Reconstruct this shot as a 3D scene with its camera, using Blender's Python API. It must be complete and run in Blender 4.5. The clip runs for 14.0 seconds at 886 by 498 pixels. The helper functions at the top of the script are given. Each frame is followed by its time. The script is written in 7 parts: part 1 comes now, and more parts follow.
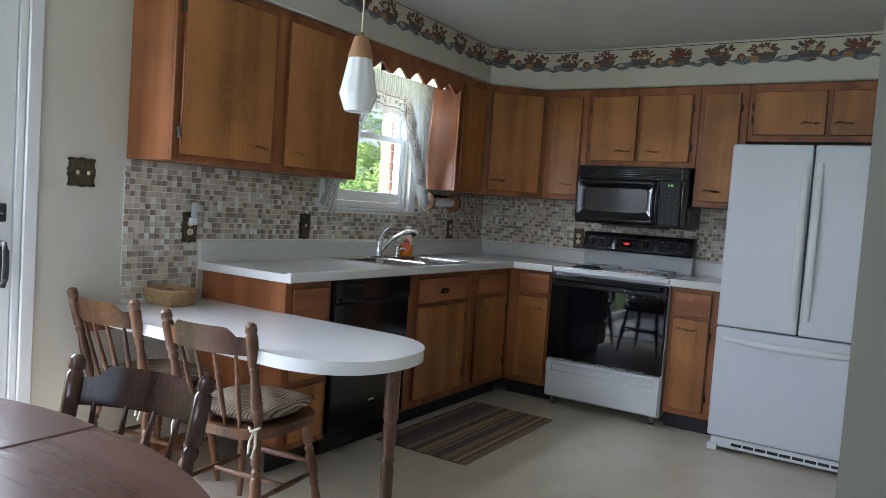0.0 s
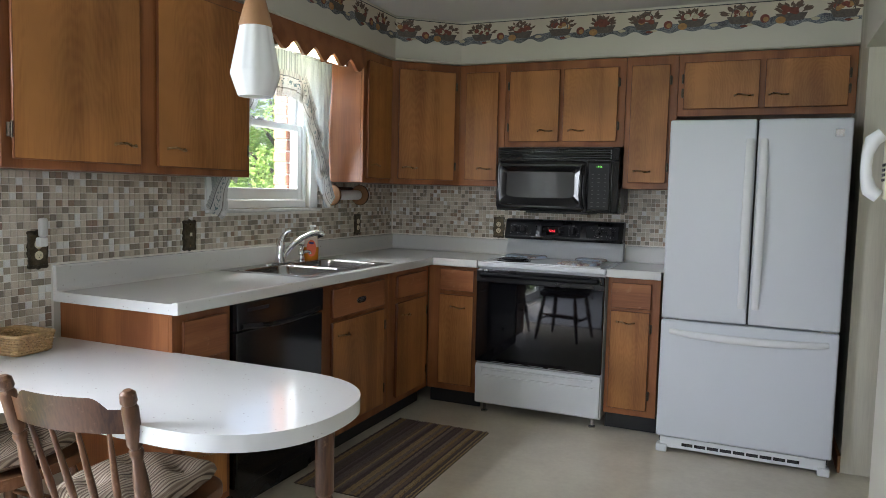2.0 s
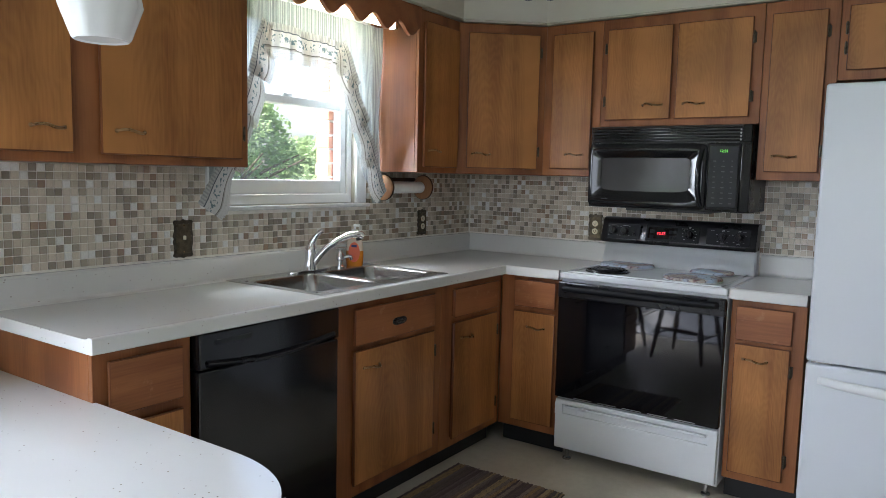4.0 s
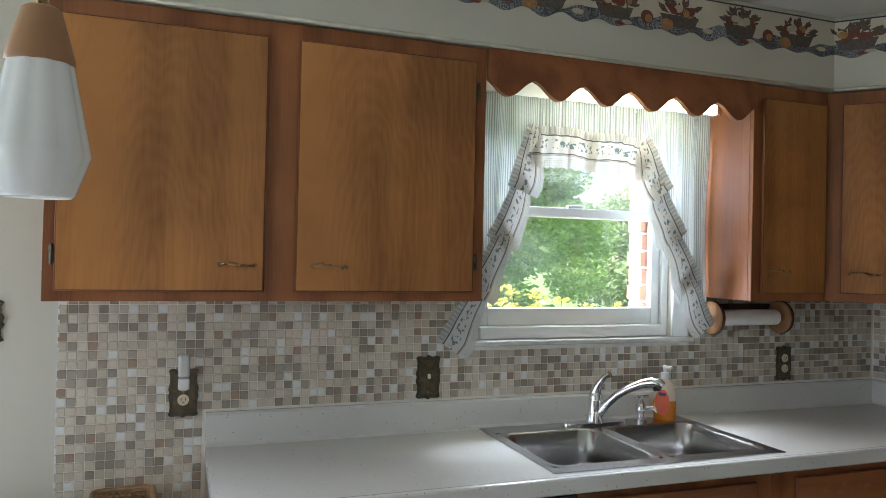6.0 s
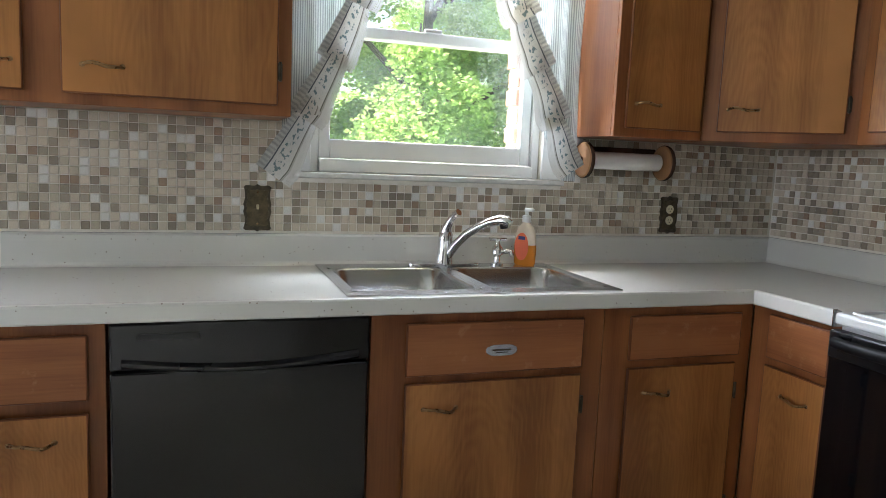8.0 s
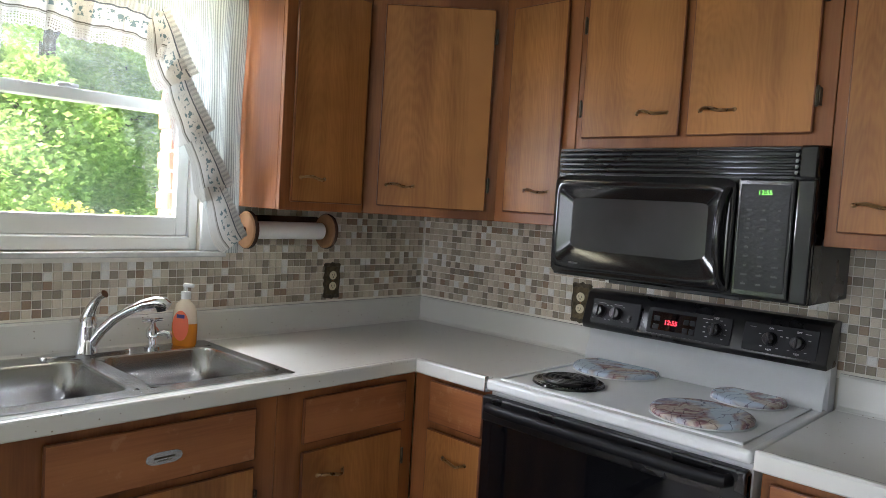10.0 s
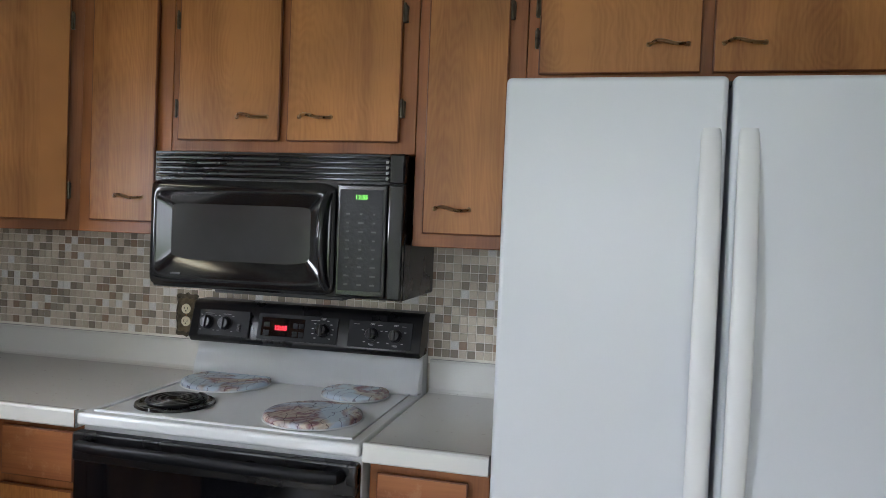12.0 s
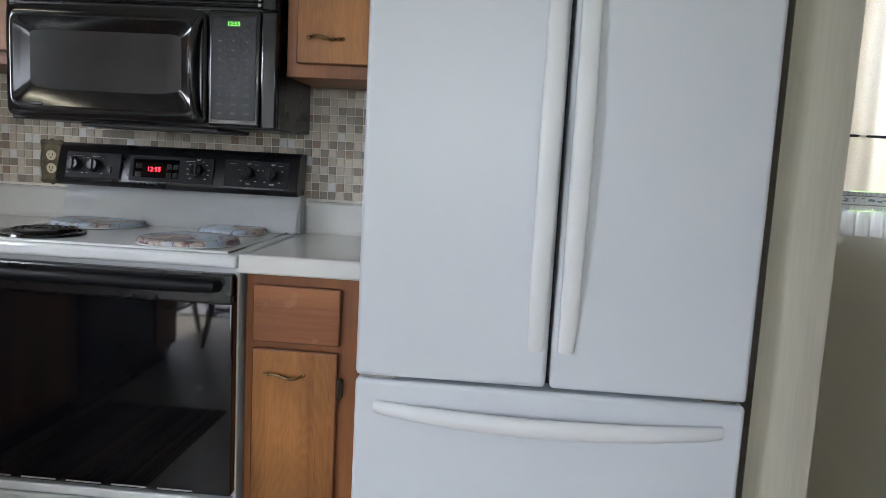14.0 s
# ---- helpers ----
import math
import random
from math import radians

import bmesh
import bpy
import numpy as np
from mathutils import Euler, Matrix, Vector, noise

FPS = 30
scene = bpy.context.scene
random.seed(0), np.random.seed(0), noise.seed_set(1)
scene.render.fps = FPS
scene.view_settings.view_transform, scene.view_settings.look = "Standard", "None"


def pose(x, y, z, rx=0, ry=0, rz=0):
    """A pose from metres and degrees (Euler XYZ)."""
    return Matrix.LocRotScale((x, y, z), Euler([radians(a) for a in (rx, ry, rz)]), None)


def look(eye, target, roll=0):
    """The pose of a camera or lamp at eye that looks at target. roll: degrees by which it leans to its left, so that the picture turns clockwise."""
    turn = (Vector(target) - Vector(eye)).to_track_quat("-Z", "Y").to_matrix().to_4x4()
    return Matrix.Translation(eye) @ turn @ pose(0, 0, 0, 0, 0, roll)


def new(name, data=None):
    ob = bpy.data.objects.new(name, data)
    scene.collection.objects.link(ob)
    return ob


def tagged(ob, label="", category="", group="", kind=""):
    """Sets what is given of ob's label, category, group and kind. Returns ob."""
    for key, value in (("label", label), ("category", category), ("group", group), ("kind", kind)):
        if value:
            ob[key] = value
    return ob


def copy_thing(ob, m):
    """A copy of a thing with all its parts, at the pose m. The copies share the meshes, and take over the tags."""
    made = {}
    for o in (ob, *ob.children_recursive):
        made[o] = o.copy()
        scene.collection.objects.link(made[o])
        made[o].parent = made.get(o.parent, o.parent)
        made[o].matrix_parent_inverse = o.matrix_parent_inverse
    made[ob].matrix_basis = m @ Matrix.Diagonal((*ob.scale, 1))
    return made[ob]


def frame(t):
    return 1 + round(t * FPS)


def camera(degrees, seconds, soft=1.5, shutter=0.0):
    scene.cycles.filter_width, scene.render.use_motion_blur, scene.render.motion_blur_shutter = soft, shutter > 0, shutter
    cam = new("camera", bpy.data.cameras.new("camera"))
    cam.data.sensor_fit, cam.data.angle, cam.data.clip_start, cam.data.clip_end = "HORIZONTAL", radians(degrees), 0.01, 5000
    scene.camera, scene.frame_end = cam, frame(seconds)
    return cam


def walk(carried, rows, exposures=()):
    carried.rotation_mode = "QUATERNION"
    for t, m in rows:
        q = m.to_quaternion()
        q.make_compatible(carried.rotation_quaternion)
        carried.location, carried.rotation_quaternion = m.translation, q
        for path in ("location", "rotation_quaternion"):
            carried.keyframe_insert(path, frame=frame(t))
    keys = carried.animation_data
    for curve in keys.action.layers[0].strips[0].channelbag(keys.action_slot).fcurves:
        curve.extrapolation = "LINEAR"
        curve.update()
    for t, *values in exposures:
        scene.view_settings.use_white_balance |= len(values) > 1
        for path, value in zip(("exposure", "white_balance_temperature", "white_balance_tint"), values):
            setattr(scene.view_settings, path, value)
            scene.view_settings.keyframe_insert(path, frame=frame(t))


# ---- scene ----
cam = camera(63.2, 14.0, soft=0.85)
PATH = [
    (0, (2.844, -5.015, 1.253), (1.77, -3.332, 1.139), 4.0),
    (0.5, (2.686, -4.915, 1.346), (1.718, -3.165, 1.315), 3.4),
    (1, (2.621, -4.779, 1.357), (1.659, -3.026, 1.31), 3.2),
    (1.5, (2.558, -4.686, 1.341), (1.654, -2.905, 1.236), 2.6),
    (2, (2.438, -4.624, 1.328), (1.638, -2.798, 1.169), 1.4),
    (2.2, (2.415, -4.571, 1.33), (1.64, -2.734, 1.163), 1.2),
    (4.3, (2.345, -3.559, 1.37), (1.089, -2.014, 1.177), 0.8),
    (4.5, (2.317, -3.459, 1.381), (0.967, -1.994, 1.208), 0.4),
    (5, (2.246, -3.221, 1.407), (0.666, -1.997, 1.317), -0.2),
    (5.5, (2.235, -3.016, 1.488), (0.454, -2.106, 1.479), -0.2),
    (6, (2.298, -2.818, 1.505), (0.417, -2.136, 1.523), 1.3),
    (6.5, (2.28, -2.61, 1.445), (0.383, -1.977, 1.4), 1.9),
    (7, (2.294, -2.422, 1.385), (0.378, -1.871, 1.236), 2.0),
    (7.2, (2.326, -2.362, 1.34), (0.402, -1.844, 1.166), 1.9),
    (9.3, (2.342, -2.165, 1.255), (0.759, -0.98, 0.953), 4.3),
    (9.5, (2.31, -2.188, 1.31), (0.789, -0.916, 1.052), 4.2),
    (10, (2.228, -2.222, 1.413), (0.853, -0.774, 1.293), 3.5),
    (10.5, (2.178, -2.255, 1.466), (0.931, -0.691, 1.445), 2.4),
    (11, (2.175, -2.268, 1.488), (1.137, -0.559, 1.531), 2.3),
    (11.5, (2.191, -2.215, 1.471), (1.464, -0.351, 1.497), 2.4),
    (12, (2.215, -2.169, 1.42), (1.754, -0.224, 1.364), 2.3),
    (12.5, (2.224, -2.175, 1.365), (1.906, -0.207, 1.207), 2.1),
    (13, (2.218, -2.2, 1.31), (1.962, -0.231, 1.068), 2.1),
    (13.5, (2.25, -2.228, 1.239), (2.015, -0.258, 0.987), 2.6),
    (14, (2.285, -2.263, 1.174), (2.136, -0.284, 0.923), 3.0),
]
EXPOSURES = [(0, 1.48, 5800, 12), (0.6, 1.68, 6050, 12), (2, 1.70, 6250, 13), (4.5, 1.98, 6000, 13), (6.5, 1.94, 6000, 11), (9.5, 2.5, 6350, 14), (10, 2.15, 6280, 14), (11, 1.92, 6200, 13), (11.5, 2.2, 6200, 13), (12.5, 2.06, 6250, 13.5), (14, 2.05, 6200, 13.5)]
walk(cam, [(t, look(eye, target, roll)) for t, eye, target, roll in PATH], EXPOSURES)
SKY_STRENGTH, SUN_STRENGTH = 0.15, 5.0
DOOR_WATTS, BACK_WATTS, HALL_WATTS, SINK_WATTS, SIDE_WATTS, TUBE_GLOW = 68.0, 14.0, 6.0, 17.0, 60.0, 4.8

# ---- world and daylight ----
world = bpy.data.worlds.new("sky")
scene.world = world
world.use_nodes = True
wn = world.node_tree.nodes
wl = world.node_tree.links
sky = wn.new("ShaderNodeTexSky")
sky.sky_type, sky.sun_disc = "NISHITA", False
sky.sun_elevation, sky.sun_rotation = radians(57), radians(211)
sky.dust_density, sky.air_density = 4.0, 1.0
wn["Background"].inputs["Strength"].default_value = SKY_STRENGTH
wl.new(sky.outputs[0], wn["Background"].inputs["Color"])

sun = new("sun", bpy.data.lights.new("sun", "SUN"))
sun.data.energy, sun.data.angle, sun.data.color = SUN_STRENGTH, radians(2.0), (1.0, 0.95, 0.86)
sun.matrix_world = look((-3.0, -5.0, 9.0), (0, 0, 0))


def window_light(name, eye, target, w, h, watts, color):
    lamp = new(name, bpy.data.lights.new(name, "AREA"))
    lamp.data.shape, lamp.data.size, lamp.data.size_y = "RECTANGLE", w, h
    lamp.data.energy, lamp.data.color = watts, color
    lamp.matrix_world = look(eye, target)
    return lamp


# daylight through the glass sliding door and the hall window
window_light("sliding_door_daylight", (-0.55, -4.55, 1.75), (1.6, -4.45, 0.2), 1.7, 1.5, DOOR_WATTS, (0.82, 0.875, 1.0))
# unseen fill lamp behind an opening added in the back wall
window_light("added_back_fill", (2.2, -7.75, 1.60), (2.0, -4.5, 0.2), 2.4, 1.1, BACK_WATTS, (0.82, 0.875, 1.0))
window_light("sink_window_daylight", (-0.62, -1.46, 2.34), (0.9, -1.46, 0.75), 0.95, 0.32, SINK_WATTS, (0.88, 0.95, 1.0))
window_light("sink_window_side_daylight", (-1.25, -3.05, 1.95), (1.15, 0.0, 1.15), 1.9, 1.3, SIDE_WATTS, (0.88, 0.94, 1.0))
window_light("hall_window_daylight", (3.75, 0.40, 1.7), (3.75, -1.0, 1.2), 0.8, 0.9, HALL_WATTS, (0.95, 0.97, 1.0))


# ---- materials ----
def nodes_of(name):
    m = bpy.data.materials.new(name)
    m.use_nodes = True
    nt = m.node_tree
    return m, nt, nt.nodes["Principled BSDF"]


def add(nt, kind, **values):
    n = nt.nodes.new(kind)
    for k, v in values.items():
        if k in n.inputs:
            n.inputs[k].default_value = v
    return n


def ramp(nt, source, stops, constant=False):
    r = nt.nodes.new("ShaderNodeValToRGB")
    r.color_ramp.interpolation = "CONSTANT" if constant else "LINEAR"
    while len(r.color_ramp.elements) < len(stops):
        r.color_ramp.elements.new(0.5)
    for e, (p, c) in zip(r.color_ramp.elements, stops):
        e.position, e.color = p, (*c, 1)
    nt.links.new(source, r.inputs[0])
    return r.outputs[0]


def mapped(nt, scale, kind="Object", offset=True):
    tc = nt.nodes.new("ShaderNodeTexCoord")
    mp = nt.nodes.new("ShaderNodeMapping")
    mp.inputs["Scale"].default_value = scale
    nt.links.new(tc.outputs[kind], mp.inputs[0])
    if offset:
        oi = nt.nodes.new("ShaderNodeObjectInfo")
        mul = nt.nodes.new("ShaderNodeMath")
        mul.operation = "MULTIPLY"
        mul.inputs[1].default_value = 37.0
        nt.links.new(oi.outputs["Random"], mul.inputs[0])
        nt.links.new(mul.outputs[0], mp.inputs["Location"])
    return mp.outputs[0]


def bump(nt, bs, height, strength, distance):
    b = add(nt, "ShaderNodeBump", Strength=strength, Distance=distance)
    nt.links.new(height, b.inputs["Height"])
    nt.links.new(b.outputs[0], bs.inputs["Normal"])


def shade(c, k):
    return tuple(min(1.0, v * k) for v in c)


def plain(name, c, rough=0.5, metal=0.0, vary=0.08, scale=9.0, fine=140.0, relief=0.1, depth=0.0008, coat=0.0):
    """A painted, moulded or metal surface with broad and fine variation."""
    m, nt, bs = nodes_of(name)
    v = mapped(nt, (1, 1, 1))
    broad = add(nt, "ShaderNodeTexNoise", Scale=scale, Detail=4.0)
    grain = add(nt, "ShaderNodeTexNoise", Scale=fine, Detail=2.0)
    nt.links.new(v, broad.inputs["Vector"])
    nt.links.new(v, grain.inputs["Vector"])
    mix = nt.nodes.new("ShaderNodeMath")
    mix.operation = "MULTIPLY_ADD"
    nt.links.new(grain.outputs[0], mix.inputs[0])
    mix.inputs[1].default_value = 0.4
    nt.links.new(broad.outputs[0], mix.inputs[2])
    col = ramp(nt, mix.outputs[0], [(0.45, shade(c, 1 - vary)), (0.95, shade(c, 1 + vary))])
    nt.links.new(col, bs.inputs["Base Color"])
    rr = add(nt, "ShaderNodeMapRange")
    rr.inputs["To Min"].default_value, rr.inputs["To Max"].default_value = max(0.02, rough * 0.85), min(1.0, rough * 1.15)
    nt.links.new(broad.outputs[0], rr.inputs["Value"])
    nt.links.new(rr.outputs[0], bs.inputs["Roughness"])
    bs.inputs["Metallic"].default_value = metal
    bs.inputs["Coat Weight"].default_value = coat
    if relief:
        bump(nt, bs, grain.outputs[0], relief, depth)
    return m


def wood(name, light, dark, rough=0.38, across=(26.0, 26.0, 1.1), rings=3.0, worn=0.0, oval=0.0, blotch=0.12, pore=0.42):
    """Clear-finished wood, grain along local z unless across says otherwise; oval: strength of a plain-sawn figure of nested arches."""
    m, nt, bs = nodes_of(name)
    v = mapped(nt, (1, 1, 1))
    st = nt.nodes.new("ShaderNodeMapping")
    st.inputs["Scale"].default_value = tuple(a / 26.0 for a in across)
    nt.links.new(v, st.inputs[0])
    broad = add(nt, "ShaderNodeTexNoise", Scale=5.0, Detail=3.0, Distortion=0.8)
    nt.links.new(st.outputs[0], broad.inputs["Vector"])
    figure = add(nt, "ShaderNodeTexWave", Scale=rings, Distortion=9.0, Detail=3.0)
    figure.inputs["Detail Scale"].default_value = 1.4
    figure.bands_direction = "DIAGONAL"
    nt.links.new(st.outputs[0], figure.inputs["Vector"])
    sm = nt.nodes.new("ShaderNodeMapping")
    sm.inputs["Scale"].default_value = across
    nt.links.new(v, sm.inputs[0])
    pores = add(nt, "ShaderNodeTexNoise", Scale=7.0, Detail=5.0)
    nt.links.new(sm.outputs[0], pores.inputs["Vector"])

    def weighed(source, k, base):
        a = nt.nodes.new("ShaderNodeMath")
        a.operation = "MULTIPLY_ADD"
        nt.links.new(source, a.inputs[0])
        a.inputs[1].default_value = k
        nt.links.new(base, a.inputs[2])
        return a.outputs[0]
    total = weighed(pores.outputs[0], pore, broad.outputs[0])
    total = weighed(figure.outputs[1], 0.25 - 0.6 * oval, total)
    if oval:
        # nested arches round a heart that lies elsewhere in every board
        tc = nt.nodes.new("ShaderNodeTexCoord")
        oi = nt.nodes.new("ShaderNodeObjectInfo")
        wn1 = add(nt, "ShaderNodeTexWhiteNoise")
        wn1.noise_dimensions = "1D"
        nt.links.new(oi.outputs["Random"], wn1.inputs["W"])
        heart = nt.nodes.new("ShaderNodeVectorMath")
        heart.operation = "MULTIPLY_ADD"
        nt.links.new(wn1.outputs["Color"], heart.inputs[0])
        heart.inputs[1].default_value = (-0.7, 0.0, -1.3)
        heart.inputs[2].default_value = (-0.15, 0.0, 0.25)
        sub = nt.nodes.new("ShaderNodeVectorMath")
        nt.links.new(tc.outputs["Generated"], sub.inputs[0])
        nt.links.new(heart.outputs[0], sub.inputs[1])
        sq = nt.nodes.new("ShaderNodeMapping")
        sq.inputs["Scale"].default_value = (1.5, 0.0, 0.62)
        nt.links.new(sub.outputs[0], sq.inputs[0])
        wob = add(nt, "ShaderNodeTexNoise", Scale=3.0, Detail=2.0)
        nt.links.new(sq.outputs[0], wob.inputs["Vector"])
        bend = nt.nodes.new("ShaderNodeVectorMath")
        bend.operation = "MULTIPLY_ADD"
        nt.links.new(wob.outputs["Color"], bend.inputs[0])
        bend.inputs[1].default_value = (0.34, 0.0, 0.34)
        nt.links.new(sq.outputs[0], bend.inputs[2])
        arch = add(nt, "ShaderNodeTexWave", Scale=5.5, Distortion=2.2, Detail=4.0)
        arch.wave_type, arch.rings_direction, arch.wave_profile = "RINGS", "SPHERICAL", "SIN"
        arch.inputs["Detail Scale"].default_value = 3.0
        nt.links.new(bend.outputs[0], arch.inputs["Vector"])
        total = weighed(arch.outputs[1], oval, total)
    sc = nt.nodes.new("ShaderNodeMath")
    sc.operation = "MULTIPLY"
    sc.inputs[1].default_value = 0.90
    nt.links.new(total, sc.inputs[0])
    col = ramp(nt, sc.outputs[0], [(0.55, dark), (0.72, tuple((x + y) / 2 for x, y in zip(light, dark))), (0.92, light)])
    # broad uneven toning of the old finish
    tone = add(nt, "ShaderNodeTexNoise", Scale=3.2, Detail=3.0)
    nt.links.new(v, tone.inputs["Vector"])
    k = ramp(nt, tone.outputs[0], [(0.32, (1 - blotch,) * 3), (0.68, (1 + blotch,) * 3)])
    toned = nt.nodes.new("ShaderNodeMix")
    toned.data_type, toned.blend_type = "RGBA", "MULTIPLY"
    toned.inputs[0].default_value = 1.0
    nt.links.new(col, toned.inputs[6])
    nt.links.new(k, toned.inputs[7])
    col = toned.outputs[2]
    if worn:
        w = add(nt, "ShaderNodeTexNoise", Scale=16.0, Detail=6.0, Roughness=0.7)
        nt.links.new(v, w.inputs["Vector"])
        mask = ramp(nt, w.outputs[0], [(0.585, (0, 0, 0)), (0.65, (worn,) * 3)])
        mixc = nt.nodes.new("ShaderNodeMix")
        mixc.data_type = "RGBA"
        nt.links.new(mask, mixc.inputs[0])
        nt.links.new(col, mixc.inputs[6])
        mixc.inputs[7].default_value = (*(0.5 * c + 0.16 * k for c, k in zip(shade(light, 1.9), (1.0, 0.8, 0.55))), 1)
        col = mixc.outputs[2]
    nt.links.new(col, bs.inputs["Base Color"])
    rr = add(nt, "ShaderNodeMapRange")
    rr.inputs["To Min"].default_value, rr.inputs["To Max"].default_value = rough * 0.8, rough * 1.3
    nt.links.new(broad.outputs[0], rr.inputs["Value"])
    nt.links.new(rr.outputs[0], bs.inputs["Roughness"])
    bs.inputs["Specular IOR Level"].default_value = 0.38
    bump(nt, bs, pores.outputs[0], 0.12, 0.0008)
    return m


def speckled(name, c, dot, rough):
    """Laminate with small scattered flecks."""
    m, nt, bs = nodes_of(name)
    v = mapped(nt, (1, 1, 1), offset=False)
    n = add(nt, "ShaderNodeTexNoise", Scale=3.5, Detail=4.0)
    nt.links.new(v, n.inputs["Vector"])
    base = ramp(nt, n.outputs[0], [(0.3, shade(c, 0.985)), (0.7, shade(c, 1.015))])
    vo = add(nt, "ShaderNodeTexVoronoi", Scale=62.0)
    nt.links.new(v, vo.inputs["Vector"])
    fleck = ramp(nt, vo.outputs["Distance"], [(0.09, (1, 1, 1)), (0.14, (0, 0, 0))])
    pick = ramp(nt, vo.outputs["Color"], [(0.0, (0.85, 0.85, 0.85)), (0.36, (0, 0, 0))], constant=True)
    mul = nt.nodes.new("ShaderNodeMath")
    mul.operation = "MULTIPLY"
    nt.links.new(fleck, mul.inputs[0])
    nt.links.new(pick, mul.inputs[1])
    mx = nt.nodes.new("ShaderNodeMix")
    mx.data_type = "RGBA"
    nt.links.new(mul.outputs[0], mx.inputs[0])
    nt.links.new(base, mx.inputs[6])
    mx.inputs[7].default_value = (*dot, 1)
    nt.links.new(mx.outputs[2], bs.inputs["Base Color"])
    sm = add(nt, "ShaderNodeTexNoise", Scale=14.0, Detail=5.0)
    nt.links.new(v, sm.inputs["Vector"])
    rr = add(nt, "ShaderNodeMapRange")
    rr.inputs["To Min"].default_value, rr.inputs["To Max"].default_value = rough * 0.94, rough * 1.07
    nt.links.new(sm.outputs[0], rr.inputs["Value"])
    nt.links.new(rr.outputs[0], bs.inputs["Roughness"])
    return m


def tile_material(name, per_object):
    m, nt, bs = nodes_of(name)
    if per_object:
        src = nt.nodes.new("ShaderNodeObjectInfo").outputs["Random"]
    else:
        src = nt.nodes.new("ShaderNodeNewGeometry").outputs["Random Per Island"]
    col = ramp(nt, src, [(0.0, (0.70, 0.62, 0.515)), (0.26, (0.63, 0.55, 0.45)), (0.46, (0.39, 0.335, 0.26)),
                         (0.61, (0.30, 0.258, 0.20)), (0.74, (0.55, 0.485, 0.385)), (0.86, (0.84, 0.83, 0.80)),
                         (0.94, (0.36, 0.255, 0.18))], constant=True)
    v = mapped(nt, (1, 1, 1), offset=False)
    sp = add(nt, "ShaderNodeTexNoise", Scale=900.0, Detail=2.0)
    nt.links.new(v, sp.inputs["Vector"])
    k = ramp(nt, sp.outputs[0], [(0.35, (0.8, 0.8, 0.8)), (0.7, (1.12, 1.12, 1.12))])
    mx = nt.nodes.new("ShaderNodeMix")
    mx.data_type, mx.blend_type = "RGBA", "MULTIPLY"
    mx.inputs[0].default_value = 1.0
    nt.links.new(col, mx.inputs[6])
    nt.links.new(k, mx.inputs[7])
    nt.links.new(mx.outputs[2], bs.inputs["Base Color"])
    bs.inputs["Roughness"].default_value = 0.3
    bs.inputs["Specular IOR Level"].default_value = 0.4
    return m


def glow(name, c, strength):
    m, nt, bs = nodes_of(name)
    bs.inputs["Base Color"].default_value = (*c, 1)
    bs.inputs["Emission Color"].default_value = (*c, 1)
    bs.inputs["Emission Strength"].default_value = strength
    return m


def glass(name, tint=(1, 1, 1), rough=0.0):
    m, nt, bs = nodes_of(name)
    nt.nodes.remove(bs)
    tr = add(nt, "ShaderNodeBsdfTransparent")
    tr.inputs[0].default_value = (*tint, 1)
    gl = add(nt, "ShaderNodeBsdfGlossy", Roughness=rough)
    mx = nt.nodes.new("ShaderNodeMixShader")
    mx.inputs[0].default_value = 0.05
    nt.links.new(tr.outputs[0], mx.inputs[1])
    nt.links.new(gl.outputs[0], mx.inputs[2])
    # a thin uneven haze in the pane imitates glare and lifts the darks
    haze_noise = add(nt, "ShaderNodeTexNoise", Scale=3.0, Detail=4.0)
    nt.links.new(mapped(nt, (1, 1, 1), offset=False), haze_noise.inputs["Vector"])
    share = ramp(nt, haze_noise.outputs[0], [(0.42, (0.004,) * 3), (0.72, (0.026,) * 3)])
    haze = add(nt, "ShaderNodeBsdfTranslucent")
    haze.inputs[0].default_value = (0.80, 0.84, 0.84, 1)
    veil = nt.nodes.new("ShaderNodeMixShader")
    nt.links.new(share, veil.inputs[0])
    nt.links.new(mx.outputs[0], veil.inputs[1])
    nt.links.new(haze.outputs[0], veil.inputs[2])
    mx = veil
    nt.links.new(mx.outputs[0], nt.nodes["Material Output"].inputs[0])
    return m


def cloth(name, c, see=0.0, glowthrough=0.4, rib=0.0):
    """Woven cloth that lets some light through."""
    m, nt, bs = nodes_of(name)
    v = mapped(nt, (1, 1, 1), offset=False)
    n = add(nt, "ShaderNodeTexNoise", Scale=260.0, Detail=2.0)
    nt.links.new(v, n.inputs["Vector"])
    col = ramp(nt, n.outputs[0], [(0.3, shade(c, 0.9)), (0.7, shade(c, 1.06))])
    # ribs are darker grey bands in the colour
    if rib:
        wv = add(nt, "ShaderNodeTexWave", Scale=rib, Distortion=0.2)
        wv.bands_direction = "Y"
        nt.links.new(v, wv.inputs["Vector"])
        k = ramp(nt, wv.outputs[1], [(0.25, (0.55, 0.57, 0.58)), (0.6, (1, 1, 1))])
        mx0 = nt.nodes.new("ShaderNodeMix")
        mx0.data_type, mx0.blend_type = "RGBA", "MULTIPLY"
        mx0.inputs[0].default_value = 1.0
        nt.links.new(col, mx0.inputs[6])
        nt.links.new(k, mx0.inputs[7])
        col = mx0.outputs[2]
    nt.nodes.remove(bs)
    return m, nt, col, see, glowthrough


